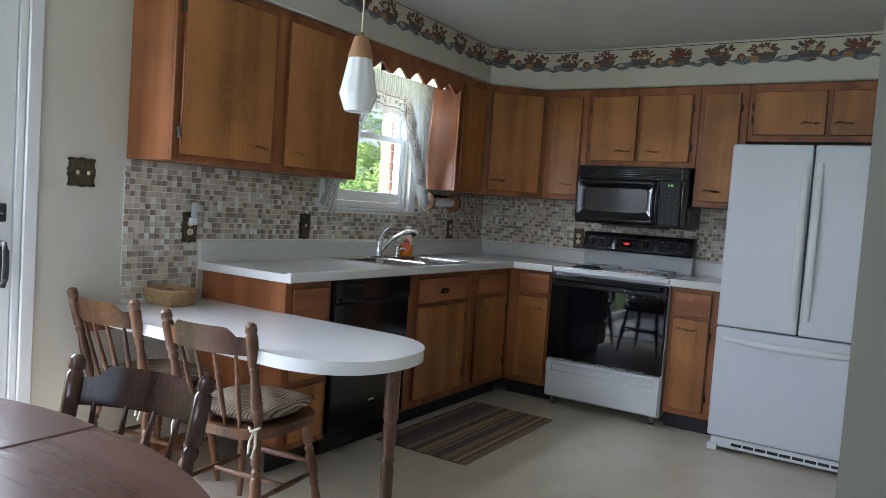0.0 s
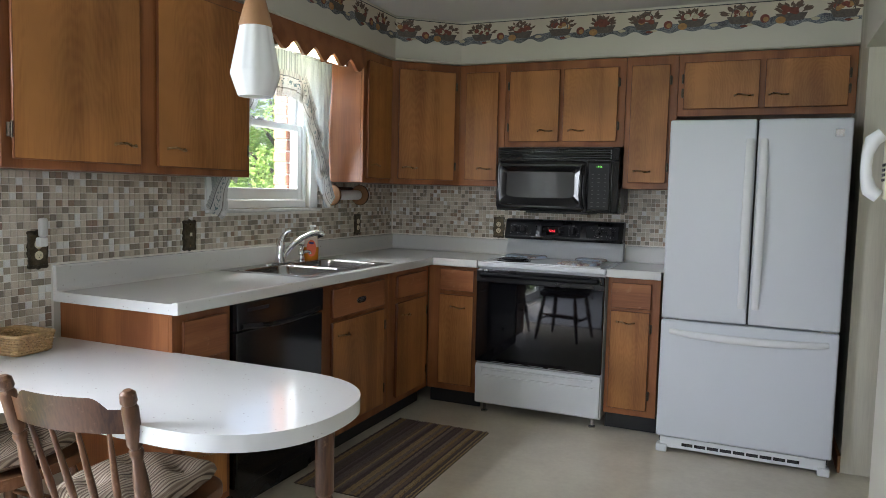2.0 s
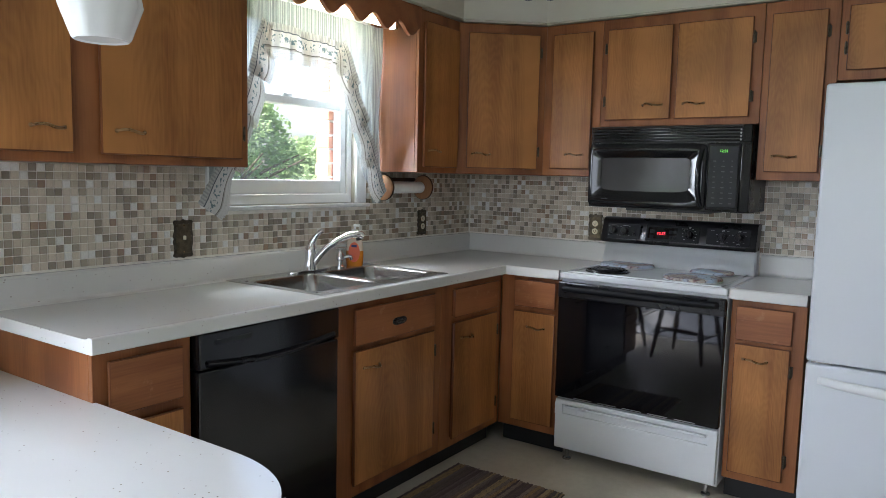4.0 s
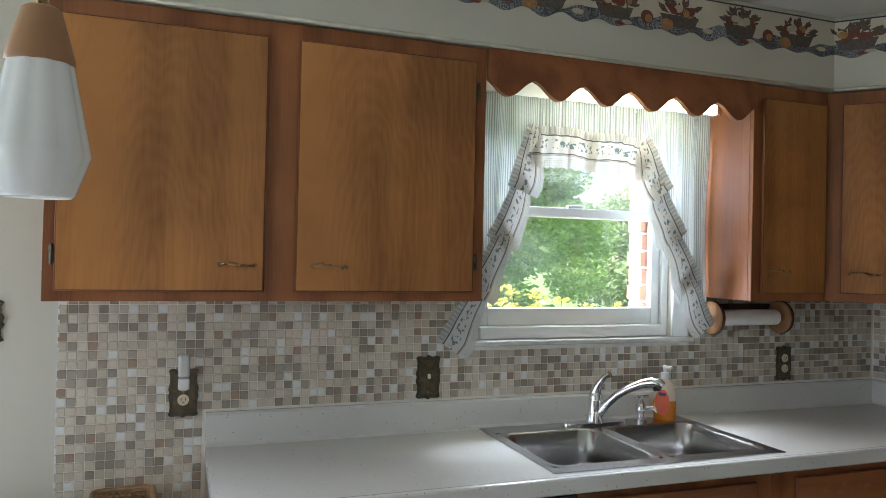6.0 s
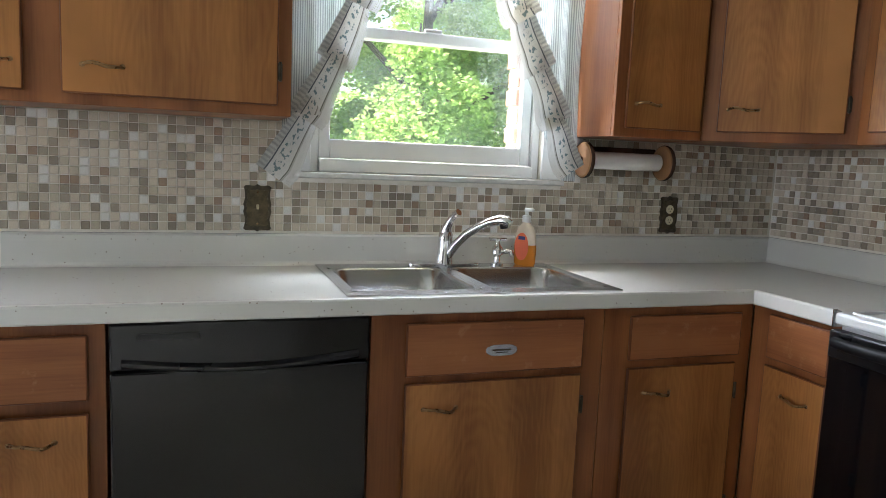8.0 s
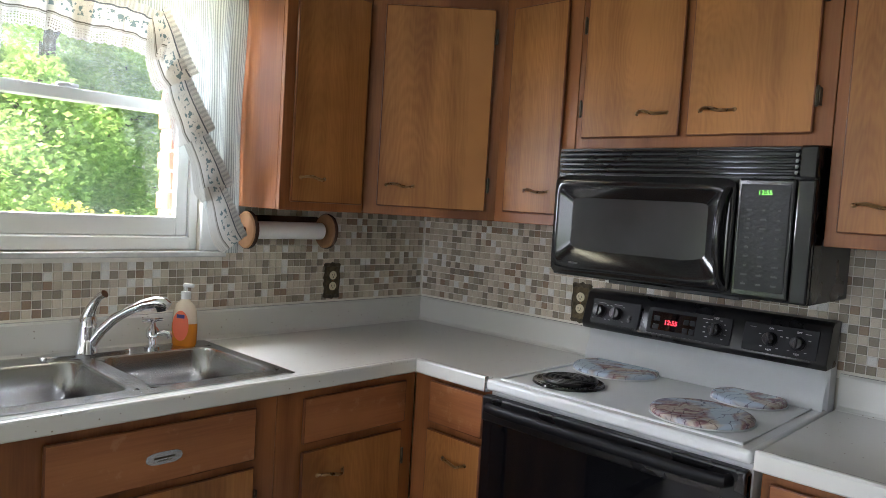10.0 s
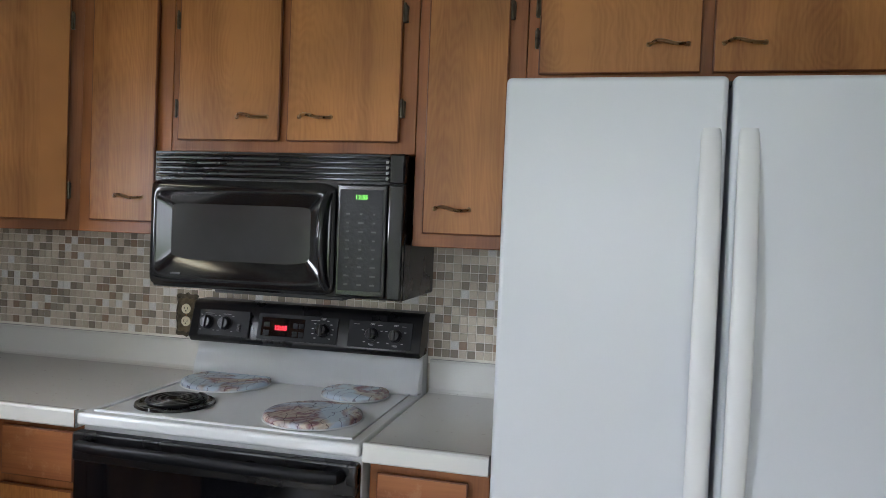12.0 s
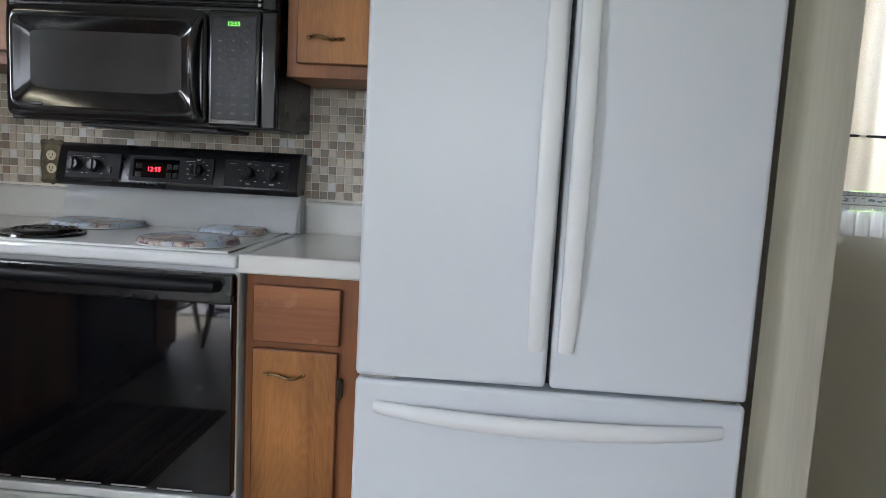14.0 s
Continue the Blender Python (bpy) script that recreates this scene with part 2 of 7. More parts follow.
def cloth_done(m, nt, col, see, glowthrough):
    df = nt.nodes.new("ShaderNodeBsdfDiffuse")
    tl = nt.nodes.new("ShaderNodeBsdfTranslucent")
    tr = nt.nodes.new("ShaderNodeBsdfTransparent")
    nt.links.new(col, df.inputs[0])
    nt.links.new(col, tl.inputs[0])
    a = nt.nodes.new("ShaderNodeMixShader")
    a.inputs[0].default_value = glowthrough
    nt.links.new(df.outputs[0], a.inputs[1])
    nt.links.new(tl.outputs[0], a.inputs[2])
    b = nt.nodes.new("ShaderNodeMixShader")
    b.inputs[0].default_value = see
    nt.links.new(a.outputs[0], b.inputs[1])
    nt.links.new(tr.outputs[0], b.inputs[2])
    nt.links.new(b.outputs[0], nt.nodes["Material Output"].inputs[0])
    return m


M_WALL = plain("wall_paint", (0.60, 0.575, 0.49), 0.6, vary=0.03, scale=2.0, fine=300, relief=0.15)
# wall paint darkened to carry the shade on the entry wall end
M_SHADEDWALL = plain("shaded_wall_paint", (0.14, 0.135, 0.105), 0.6, vary=0.04, scale=2.0, fine=300, relief=0.15)
M_CEIL = plain("ceiling_paint", (0.66, 0.65, 0.62), 0.8, vary=0.03, scale=1.5, fine=220, relief=0.3)
M_WHITE = plain("white_vinyl", (0.78, 0.79, 0.78), 0.35, vary=0.02, relief=0.03)
M_TRIM = wood("brushed_cream_paint", (0.64, 0.61, 0.50), (0.50, 0.47, 0.38), 0.5, blotch=0.03)
M_DOORWOOD = wood("honey_birch", (0.43, 0.185, 0.054), (0.255, 0.097, 0.027), 0.36, oval=0.085, blotch=0.20, pore=0.36)
# reddish door edge, darkened further to draw the shadow lines round the doors
M_EDGEWOOD = wood("red_door_edge_with_gap_shade", (0.20, 0.066, 0.021), (0.11, 0.034, 0.012), 0.36)
M_FRAMEWOOD = wood("red_brown_birch", (0.33, 0.124, 0.042), (0.19, 0.064, 0.022), 0.36, blotch=0.18)
M_FRAMEWOOD_H = wood("red_brown_birch_rail", (0.33, 0.120, 0.044), (0.20, 0.066, 0.025), 0.36, across=(1.1, 26.0, 26.0))
M_DRAWERWOOD = wood("worn_drawer_birch", (0.36, 0.138, 0.050), (0.22, 0.076, 0.028), 0.42, across=(1.1, 26.0, 26.0), worn=0.30)
M_CHAIRWOOD = wood("brown_maple", (0.19, 0.090, 0.043), (0.050, 0.022, 0.011), 0.33, across=(20, 20, 2.0), worn=0.30, blotch=0.3)
M_DARKWOOD = wood("dark_stained_maple", (0.100, 0.052, 0.036), (0.026, 0.013, 0.010), 0.20, across=(20, 20, 2.0))
M_TABLEWOOD = wood("mahogany_tabletop", (0.115, 0.062, 0.050), (0.070, 0.034, 0.027), 0.24, across=(1.4, 20, 20))
M_LIGHTWOOD = wood("pale_turned_wood", (0.36, 0.19, 0.09), (0.22, 0.105, 0.045), 0.4, across=(14, 14, 2.0))
M_PLUG = plain("bronze_handle", (0.32, 0.195, 0.095), 0.28, metal=0.9, vary=0.25, scale=60)
M_BRONZE = plain("dark_bronze_plate", (0.085, 0.070, 0.048), 0.36, metal=0.7, vary=0.55, scale=45, relief=0.3)
M_BRASSMID = plain("worn_brass_relief", (0.115, 0.092, 0.055), 0.36, metal=0.75, vary=0.5, scale=38, relief=0.4)
M_CREAM = plain("cream_plastic", (0.72, 0.66, 0.48), 0.35, vary=0.03)
M_COUNTER = speckled("white_flecked_laminate", (0.70, 0.70, 0.67), (0.20, 0.15, 0.10), 0.125)
M_KICK = plain("black_rubber_base", (0.012, 0.012, 0.013), 0.45, vary=0.2)
M_BLACK = plain("black_enamel", (0.008, 0.008, 0.009), 0.12, vary=0.15, relief=0.02)
M_BLACKPL = plain("black_plastic", (0.008, 0.008, 0.009), 0.28, vary=0.2, relief=0.1)
M_BLACKGL = plain("black_oven_glass", (0.004, 0.004, 0.005), 0.035, vary=0.1, relief=0.0)
M_GREYGL = plain("screened_door_glass", (0.035, 0.035, 0.036), 0.10, vary=0.1, fine=900, relief=0.05)
M_PANELGREY = plain("dark_grey_fascia", (0.005, 0.0055, 0.007), 0.45, vary=0.1, relief=0.05)
M_PANELGREY.node_tree.nodes["Principled BSDF"].inputs["Specular IOR Level"].default_value = 0.22
M_ENAMEL = plain("white_enamel", (0.74, 0.76, 0.77), 0.16, vary=0.015, relief=0.02)
M_FRIDGE = plain("white_pebbled_steel", (0.645, 0.675, 0.71), 0.30, vary=0.012, scale=3.0, fine=420, relief=0.35, depth=0.0004)
M_FRHANDLE = plain("white_moulded_plastic", (0.74, 0.755, 0.76), 0.42, vary=0.004, scale=1.0, relief=0.0)
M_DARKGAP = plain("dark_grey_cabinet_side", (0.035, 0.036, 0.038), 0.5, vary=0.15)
M_CHROME = plain("chrome", (0.78, 0.78, 0.80), 0.07, metal=1.0, vary=0.03, relief=0.0)
M_STEEL = plain("brushed_steel", (0.47, 0.465, 0.46), 0.24, metal=1.0, vary=0.03, scale=6, relief=0.0)
M_GROUT = plain("pale_grout", (0.84, 0.81, 0.74), 0.8, vary=0.08, scale=30, relief=0.3)
M_TILE_OBJ = tile_material("glass_mosaic_tile", True)
M_TILE_ISL = tile_material("glass_mosaic_tiles", False)
m, nt, bs = nodes_of("mottled_beige_vinyl")
v = mapped(nt, (1, 1, 1), offset=False)
cloud = add(nt, "ShaderNodeTexNoise", Scale=5.0, Detail=5.0, Roughness=0.6)
fleck_ = add(nt, "ShaderNodeTexNoise", Scale=34.0, Detail=4.0, Roughness=0.6)
nt.links.new(v, cloud.inputs["Vector"])
nt.links.new(v, fleck_.inputs["Vector"])
ca = ramp(nt, cloud.outputs[0], [(0.25, (0.53, 0.475, 0.385)), (0.75, (0.63, 0.58, 0.48))])
cb = ramp(nt, fleck_.outputs[0], [(0.25, (0.93, 0.92, 0.90)), (0.75, (1.05, 1.05, 1.04))])
mx = nt.nodes.new("ShaderNodeMix")
mx.data_type, mx.blend_type = "RGBA", "MULTIPLY"
mx.inputs[0].default_value = 1.0
nt.links.new(ca, mx.inputs[6])
nt.links.new(cb, mx.inputs[7])
nt.links.new(mx.outputs[2], bs.inputs["Base Color"])
bs.inputs["Roughness"].default_value = 0.30
M_FLOOR = m
M_CARPET = plain("pale_grey_carpet", (0.50, 0.50, 0.50), 0.95, vary=0.08, scale=6.0, fine=300, relief=0.6, depth=0.003)
M_BASEWOOD = wood("baseboard_wood", (0.40, 0.19, 0.08), (0.28, 0.12, 0.045), 0.4, across=(26, 1.1, 26))
M_GLASS = glass("window_glass")
M_MILK = plain("white_milk_glass", (0.80, 0.81, 0.80), 0.18, vary=0.01, relief=0.0)
M_MARBLE = plain("pale_marble", (0.66, 0.66, 0.64), 0.3, vary=0.12, scale=22, relief=0.03)
M_PAPER = plain("white_paper", (0.78, 0.78, 0.77), 0.9, vary=0.03, fine=300, relief=0.4)
M_RED = glow("red_clock_digits", (1.0, 0.03, 0.05), 1.0)
M_GREEN = glow("green_clock_digits", (0.25, 1.0, 0.12), 0.5)
M_LABELGREY = plain("printed_grey", (0.35, 0.35, 0.34), 0.5, vary=0.05, relief=0.0)
M_TUBE = glow("fluorescent_tube", (1.0, 0.95, 0.70), TUBE_GLOW)
M_WICKER = plain("woven_straw", (0.42, 0.265, 0.125), 0.65, vary=0.3, scale=70, fine=400, relief=0.4)


# ---- mesh helpers ----
def part(name, bm, material, parent, label="", kind="", smooth=40):
    me = bpy.data.meshes.new(name)
    bm.to_mesh(me)
    bm.free()
    me.materials.append(material)
    me.set_sharp_from_angle(angle=radians(smooth))
    for p in me.polygons:
        # broad faces square to the thing stay truly flat, so that they mirror as flat sheets do
        p.use_smooth = not (p.area > 0.0004 and max(abs(c) for c in p.normal) > 0.9999)
    ob = new(name, me)
    if parent is not None:
        ob.parent = parent
    return tagged(ob, label=label, kind=kind)


def thing(name, m, label, category, group="", kind=""):
    ob = new(name)
    ob.empty_display_size = 0.05
    ob.matrix_basis = m
    return tagged(ob, label, category, group, kind)


def cbox(bm, x0, x1, y0, y1, z0, z1, bevel=0.0, seg=1):
    r = bmesh.ops.create_cube(bm, size=1.0)
    vs = r["verts"]
    bmesh.ops.transform(bm, matrix=Matrix.LocRotScale(((x0 + x1) / 2, (y0 + y1) / 2, (z0 + z1) / 2), None,
                                                      (abs(x1 - x0), abs(y1 - y0), abs(z1 - z0))), verts=vs)
    if bevel:
        es = list({e for v in vs for e in v.link_edges})
        bmesh.ops.bevel(bm, geom=es, offset=bevel, segments=seg, affect="EDGES", profile=0.5)
    return bm


def box(x0, x1, y0, y1, z0, z1, bevel=0.002, seg=1):
    return cbox(bmesh.new(), x0, x1, y0, y1, z0, z1, bevel, seg)


def lathe(bm, profile, seg=16, m=None, cap=True):
    """A turned form about z: profile of (radius, height)."""
    rings = []
    for r, z in profile:
        rings.append([bm.verts.new((r * math.cos(2 * math.pi * i / seg), r * math.sin(2 * math.pi * i / seg), z)) for i in range(seg)])
    for a, b in zip(rings, rings[1:]):
        for i in range(seg):
            bm.faces.new((a[i], a[(i + 1) % seg], b[(i + 1) % seg], b[i]))
    if cap:
        bm.faces.new(list(reversed(rings[0])))
        bm.faces.new(rings[-1])
    if m is not None:
        bmesh.ops.transform(bm, matrix=m, verts=[v for ring in rings for v in ring])
    return bm


def aim(a, b):
    """The matrix that takes z 0..1 to the way from a to b, unscaled."""
    a, b = Vector(a), Vector(b)
    return Matrix.Translation(a) @ (b - a).to_track_quat("Z", "Y").to_matrix().to_4x4()


def turned(bm, a, b, shape, seg=12):
    """A turned rod from a to b: shape of (share of length, radius)."""
    length = (Vector(b) - Vector(a)).length
    return lathe(bm, [(r, s * length) for s, r in shape], seg, aim(a, b))


def tube(bm, pts, radius, seg=8, flat=1.0):
    """A round or flattened bar along points; radius one number or one for each point."""
    pts = [Vector(p) for p in pts]
    rings = []
    last = None
    for i, p in enumerate(pts):
        d = (pts[min(i + 1, len(pts) - 1)] - pts[max(i - 1, 0)]).normalized()
        u = d.orthogonal() if abs(d.z) > 0.95 else d.cross(Vector((0, 0, 1)))
        if abs(d.z) > 0.95:
            u = Vector((0, 1, 0)).cross(d)
        u.normalize()
        if last is not None and u.dot(last) < 0:
            u.negate()
        last = u
        w = d.cross(u).normalized()
        r = radius[i] if isinstance(radius, (list, tuple)) else radius
        rings.append([bm.verts.new(p + u * (r * math.cos(2 * math.pi * k / seg)) + w * (r * flat * math.sin(2 * math.pi * k / seg))) for k in range(seg)])
    for a, b in zip(rings, rings[1:]):
        for k in range(seg):
            bm.faces.new((a[k], a[(k + 1) % seg], b[(k + 1) % seg], b[k]))
    bm.faces.new(list(reversed(rings[0])))
    bm.faces.new(rings[-1])
    return bm


def slab(bm, outline, z0, z1, m=None, bevel=0.0, seg=1):
    """A flat plate of the given outline (x, y), from z0 to z1."""
    lo = [bm.verts.new((x, y, z0)) for x, y in outline]
    hi = [bm.verts.new((x, y, z1)) for x, y in outline]
    n = len(outline)
    bottom = bm.faces.new(list(reversed(lo)))
    top = bm.faces.new(hi)
    for i in range(n):
        bm.faces.new((lo[i], lo[(i + 1) % n], hi[(i + 1) % n], hi[i]))
    if bevel:
        bmesh.ops.bevel(bm, geom=list(top.edges), offset=bevel, segments=seg, affect="EDGES", profile=0.5)
    if m is not None:
        bmesh.ops.transform(bm, matrix=m, verts=bm.verts)
    return bm


def sheet(bm, nu, nv, f, uv=True):
    """A surface f(u, v) -> place, u and v from 0 to 1."""
    g = [[bm.verts.new(f(i / nu, j / nv)) for j in range(nv + 1)] for i in range(nu + 1)]
    layer = bm.loops.layers.uv.verify() if uv else None
    for i in range(nu):
        for j in range(nv):
            fc = bm.faces.new((g[i][j], g[i + 1][j], g[i + 1][j + 1], g[i][j + 1]))
            if uv:
                for lp, (a, b) in zip(fc.loops, ((i, j), (i + 1, j), (i + 1, j + 1), (i, j + 1))):
                    lp[layer].uv = (a / nu, b / nv)
    return bm


def lettering(name, text, size, m, material, parent):
    cu = bpy.data.curves.new(name, "FONT")
    cu.body, cu.size, cu.extrude, cu.align_x, cu.align_y = text, size, 0.0003, "CENTER", "CENTER"
    tmp = bpy.data.objects.new(name, cu)
    scene.collection.objects.link(tmp)
    me = bpy.data.meshes.new_from_object(tmp)
    bpy.data.objects.remove(tmp)
    me.materials.append(material)
    ob = new(name, me)
    ob.matrix_basis = m
    ob.parent = parent
    return ob


FACE = pose(0, 0, 0, 90, 0, 0)   # lays x, y of a plate on a front that faces -y


# ---- the room ----
H = 2.40
WALL_T = 0.13


def wall(name, boxes, material=M_WALL, label="cream painted wall", category="wall"):
    bm = bmesh.new()
    for b in boxes:
        cbox(bm, *b)
    ob = part(name, bm, material, None)
    return tagged(ob, label, category, kind="structure")


WIN = (-1.87, -1.05, 1.215, 2.075)   # kitchen window opening
DOOR = (-5.40, -3.56, 0.0, 2.06)     # sliding door opening
wall_west = wall("wall_west", [
    (-WALL_T, 0, -3.56, WIN[0], 0, H), (-WALL_T, 0, WIN[1], 0.0, 0, H), (-WALL_T, 0, WIN[0], WIN[1], 0, WIN[2]),
    (-WALL_T, 0, WIN[0], WIN[1], WIN[3], H), (-WALL_T, 0, DOOR[0], DOOR[1], DOOR[3], H), (-WALL_T, 0, -7.5, DOOR[0], 0, H)],
    label="cream painted wall with mosaic tile backsplash")
HW = (3.30, 4.20, 1.02, 2.05)        # hall window opening
wall_north = wall("wall_north", [
    (-WALL_T, HW[0], 0, WALL_T, 0, H), (HW[1], 5.3, 0, WALL_T, 0, H), (HW[0], HW[1], 0, WALL_T, 0, HW[2]), (HW[0], HW[1], 0, WALL_T, HW[3], H)],
    label="cream painted wall with mosaic tile backsplash")
wall("wall_fridge_side", [(2.865, 3.003, -0.68, 0, 0, H)], M_TRIM, "cream brushed-paint stub wall beside the refrigerator")
wall("wall_phone", [(2.850, 2.968, -2.95, -1.70, 0, H), (2.850, 2.968, -1.70, -0.681, 2.05, H)], label="cream painted wall with a doorway")
wall("wall_entry", [(2.805, 5.3, -4.12, -4.0, 0, H)], M_SHADEDWALL, "cream wall end beside the entry, coloured dark for its shade")
wall("wall_east", [(5.3, 5.42, -7.5, 0.13, 0, H)], label="cream painted far wall")
# back wall out of view; its opening is added to admit the fill
BW = (0.9, 3.5, 0.8, 2.05)
wall("wall_south", [(-WALL_T, BW[0], -7.5, -7.37, 0, H), (BW[1], 5.42, -7.5, -7.37, 0, H), (BW[0], BW[1], -7.5, -7.37, 0, BW[2]),
                    (BW[0], BW[1], -7.5, -7.37, BW[3], H)], label="unseen cream back wall with a wide opening added for the fill lamp")
floor = part("floor", box(-0.13, 5.42, -7.5, 0.13, -0.1, 0.0, 0), M_FLOOR, None)
tagged(floor, "mottled beige sheet vinyl floor", "floor", kind="structure")
carpet = part("carpet", cbox(box(0.02, 5.28, -7.36, -4.125, 0.0005, 0.008, 0), 0.02, 2.80, -4.125, -3.74, 0.0005, 0.008), M_CARPET, None)
tagged(carpet, "pale grey carpet of the dining area", "carpet", kind="structure")
tagged(part("threshold_strip", box(0.02, 2.80, -3.745, -3.715, 0.0005, 0.010, 0.003), M_STEEL, None), "dull metal strip between vinyl and carpet", "threshold", kind="structure")
ceiling = part("ceiling", box(-0.13, 5.42, -7.5, 0.13, H, H + 0.12, 0), M_CEIL, None)
tagged(ceiling, "off-white painted ceiling", "ceiling", kind="structure")
# roof and eaves out of view, added to keep direct sun off the rooms
roof = part("roof", slab(bmesh.new(), [(-0.45, -7.9), (5.9, -7.9), (5.9, 0.5), (-0.45, 0.5)], H + 0.13, H + 0.3), M_KICK, None)
tagged(roof, "unseen dark roof slab with eaves, added to block the sun", "roof", kind="structure")
bm = box(2.850, 2.864, -0.690, 0.0, 0.0, 0.085, 0.003)
tagged(part("baseboard", bm, M_BASEWOOD, None), "stained wooden baseboard beside the refrigerator", "baseboard", kind="structure")
tagged(part("baseboard", box(0.002, 0.016, -3.48, -2.72, 0.0, 0.085, 0.003), M_BASEWOOD, None), "stained wooden baseboard below the peninsula", "baseboard", kind="structure")

# soffit over the wall cabinets, with a slanted corner
SF = 0.327
DA, DB = (0.315, -0.610), (0.640, -0.312)     # ends of the slanted corner face
soff = [(0, -3.14), (SF, -3.14), (SF, -0.612), (0.648, -SF), (2.863, -SF), (2.863, 0), (0, 0)]
so = part("soffit", slab(bmesh.new(), soff, 2.134, H - 0.002), M_WALL, None)
tagged(so, "cream painted soffit over the cabinets", "soffit", kind="structure")
bm = bmesh.new()
for a, b in zip(soff[1:5], soff[2:5]):
    tube(bm, [(*a, 2.136), (*b, 2.136)], 0.006, 6)
tagged(part("trim", bm, M_TRIM, None), "thin cream bead under the soffit", "trim", kind="structure")
bm = bmesh.new()
for a, b in zip(soff[1:5], soff[2:5]):
    tube(bm, [(*a, 2.383), (*b, 2.383)], 0.0028, 6)
tagged(part("trim", bm, M_DARKGAP, None), "thin dark line along the top of the wallpaper border", "trim", kind="structure")


# ---- cabinets ----
def pull(parent, x, z, y=-0.001, span=0.092, flip=1, mat_=None):
    """A wavy bronze pull, level on the front at y, its middle at x, z."""
    bm = bmesh.new()
    n = 14
    pts = []
    for i in range(n + 1):
        s = i / n
        out = 0.024 * min(1.0, math.sin(math.pi * s) * 1.9)
        pts.append((x + (s - 0.5) * span, y - out, z + flip * 0.0045 * math.sin(2 * math.pi * s)))
    tube(bm, pts, [0.0037 + 0.0010 * math.sin(math.pi * i / n) for i in range(n + 1)], 8)
    for s in (-0.5, 0.5):
        lathe(bm, [(0.007, 0), (0.007, 0.002), (0.004, 0.004)], 10, Matrix.Translation((x + s * span, y, z)) @ pose(0, 0, 0, 90))
    return part("handle", bm, mat_ or M_PLUG, parent, "wavy bronze pull")


def hinge(parent, x, z, y=0.0):
    bm = cbox(bmesh.new(), x - 0.006, x + 0.006, y - 0.019, y, z - 0.022, z + 0.022, 0.001)
    lathe(bm, [(0.0035, -0.026), (0.0035, 0.026)], 8, Matrix.Translation((x, y - 0.020, z)))
    return part("hinge", bm, M_BRONZE, parent, "small dark bronze hinge")


def door(parent, x0, x1, z0, z1, handle=None, hinges="", material=M_DOORWOOD, name="door"):
    """A flat lipped door or drawer front on the face at y = 0."""
    bm = cbox(bmesh.new(), x0, x1, -0.020, -0.009, z0, z1, 0.0042, 2)
    cbox(bm, x0 + 0.007, x1 - 0.007, -0.0092, -0.0003, z0 + 0.007, z1 - 0.007)
    d = part(name, bm, material, parent)
    d.data.materials.append(M_EDGEWOOD)
    for p in d.data.polygons:
        p.material_index = 0 if p.normal.y < -0.99 else 1
    if handle:
        pull(d, handle[0], handle[1], -0.018, flip=handle[2] if len(handle) > 2 else 1)
    for side in hinges:
        hx = x0 - 0.005 if side == "L" else x1 + 0.005
        for hz in (z0 + 0.09, z1 - 0.09):
            hinge(d, hx, hz)
    return d


def carcass(parent, w, d, z0, z1, top=None):
    """Body and face frame; top: the height of the body where it is open above."""
    bm = bmesh.new()
    cbox(bm, 0, w, 0.018, d, z0, top or z1, 0.0015)
    part("body", bm, M_FRAMEWOOD, parent)
    bm = bmesh.new()
    cbox(bm, 0, w, 0.0, 0.0175, z0, z1, 0.0015)
    part("face_frame", bm, M_FRAMEWOOD, parent)


WEST = 90


def wall_cab(m, w, z0, z1, doors, label, d=0.30):
    c = thing("wall_cabinet", m, label, "cabinet", "wall cabinets")
    carcass(c, w, d, z0, z1)
    for dr in doors:
        door(c, *dr)
    return c


# window wall, x of the face 0.305
y0 = -3.14
wall_cab(pose(0.305, y0, 0, 0, 0, WEST), 1.172, 1.37, 2.13, [
    (0.028, 0.530, 1.397, 2.083, (0.458, 1.468), "L"),
    (0.612, 1.135, 1.397, 2.083, (0.706, 1.468), "R")], "honey birch wall cabinet with two flat doors over the tiles")
wall_cab(pose(0.305, -0.951, 0, 0, 0, WEST), 0.336, 1.37, 2.13, [
    (0.030, 0.318, 1.397, 2.080, (0.110, 1.475), "")], "narrow birch wall cabinet beside the window")
# slanted corner
dx, dy = DB[0] - DA[0], DB[1] - DA[1]
dl = math.hypot(dx, dy)
ang = math.degrees(math.atan2(dy, dx))
cc = thing("corner_wall_cabinet", pose(DA[0] - 0.008, DA[1] + 0.006, 0, 0, 0, ang), "birch corner wall cabinet with a slanted flat door", "cabinet", "wall cabinets")
inv = Matrix.Rotation(radians(-ang), 2)
outline = [(0.0, 0.018), (dl, 0.018)] + [tuple(inv @ (Vector(p) - Vector((DA[0] - 0.008, DA[1] + 0.006)))) for p in ((0.638, -0.004), (0.004, -0.004), (0.004, -0.612))]
part("body", slab(bmesh.new(), outline, 1.37, 2.13), M_FRAMEWOOD, cc)
part("face_frame", box(-0.010, dl + 0.009, 0, 0.0175, 1.3705, 2.1295, 0.0015), M_FRAMEWOOD, cc)
door(cc, 0.040, dl - 0.028, 1.400, 2.082, (0.118, 1.473), "R")
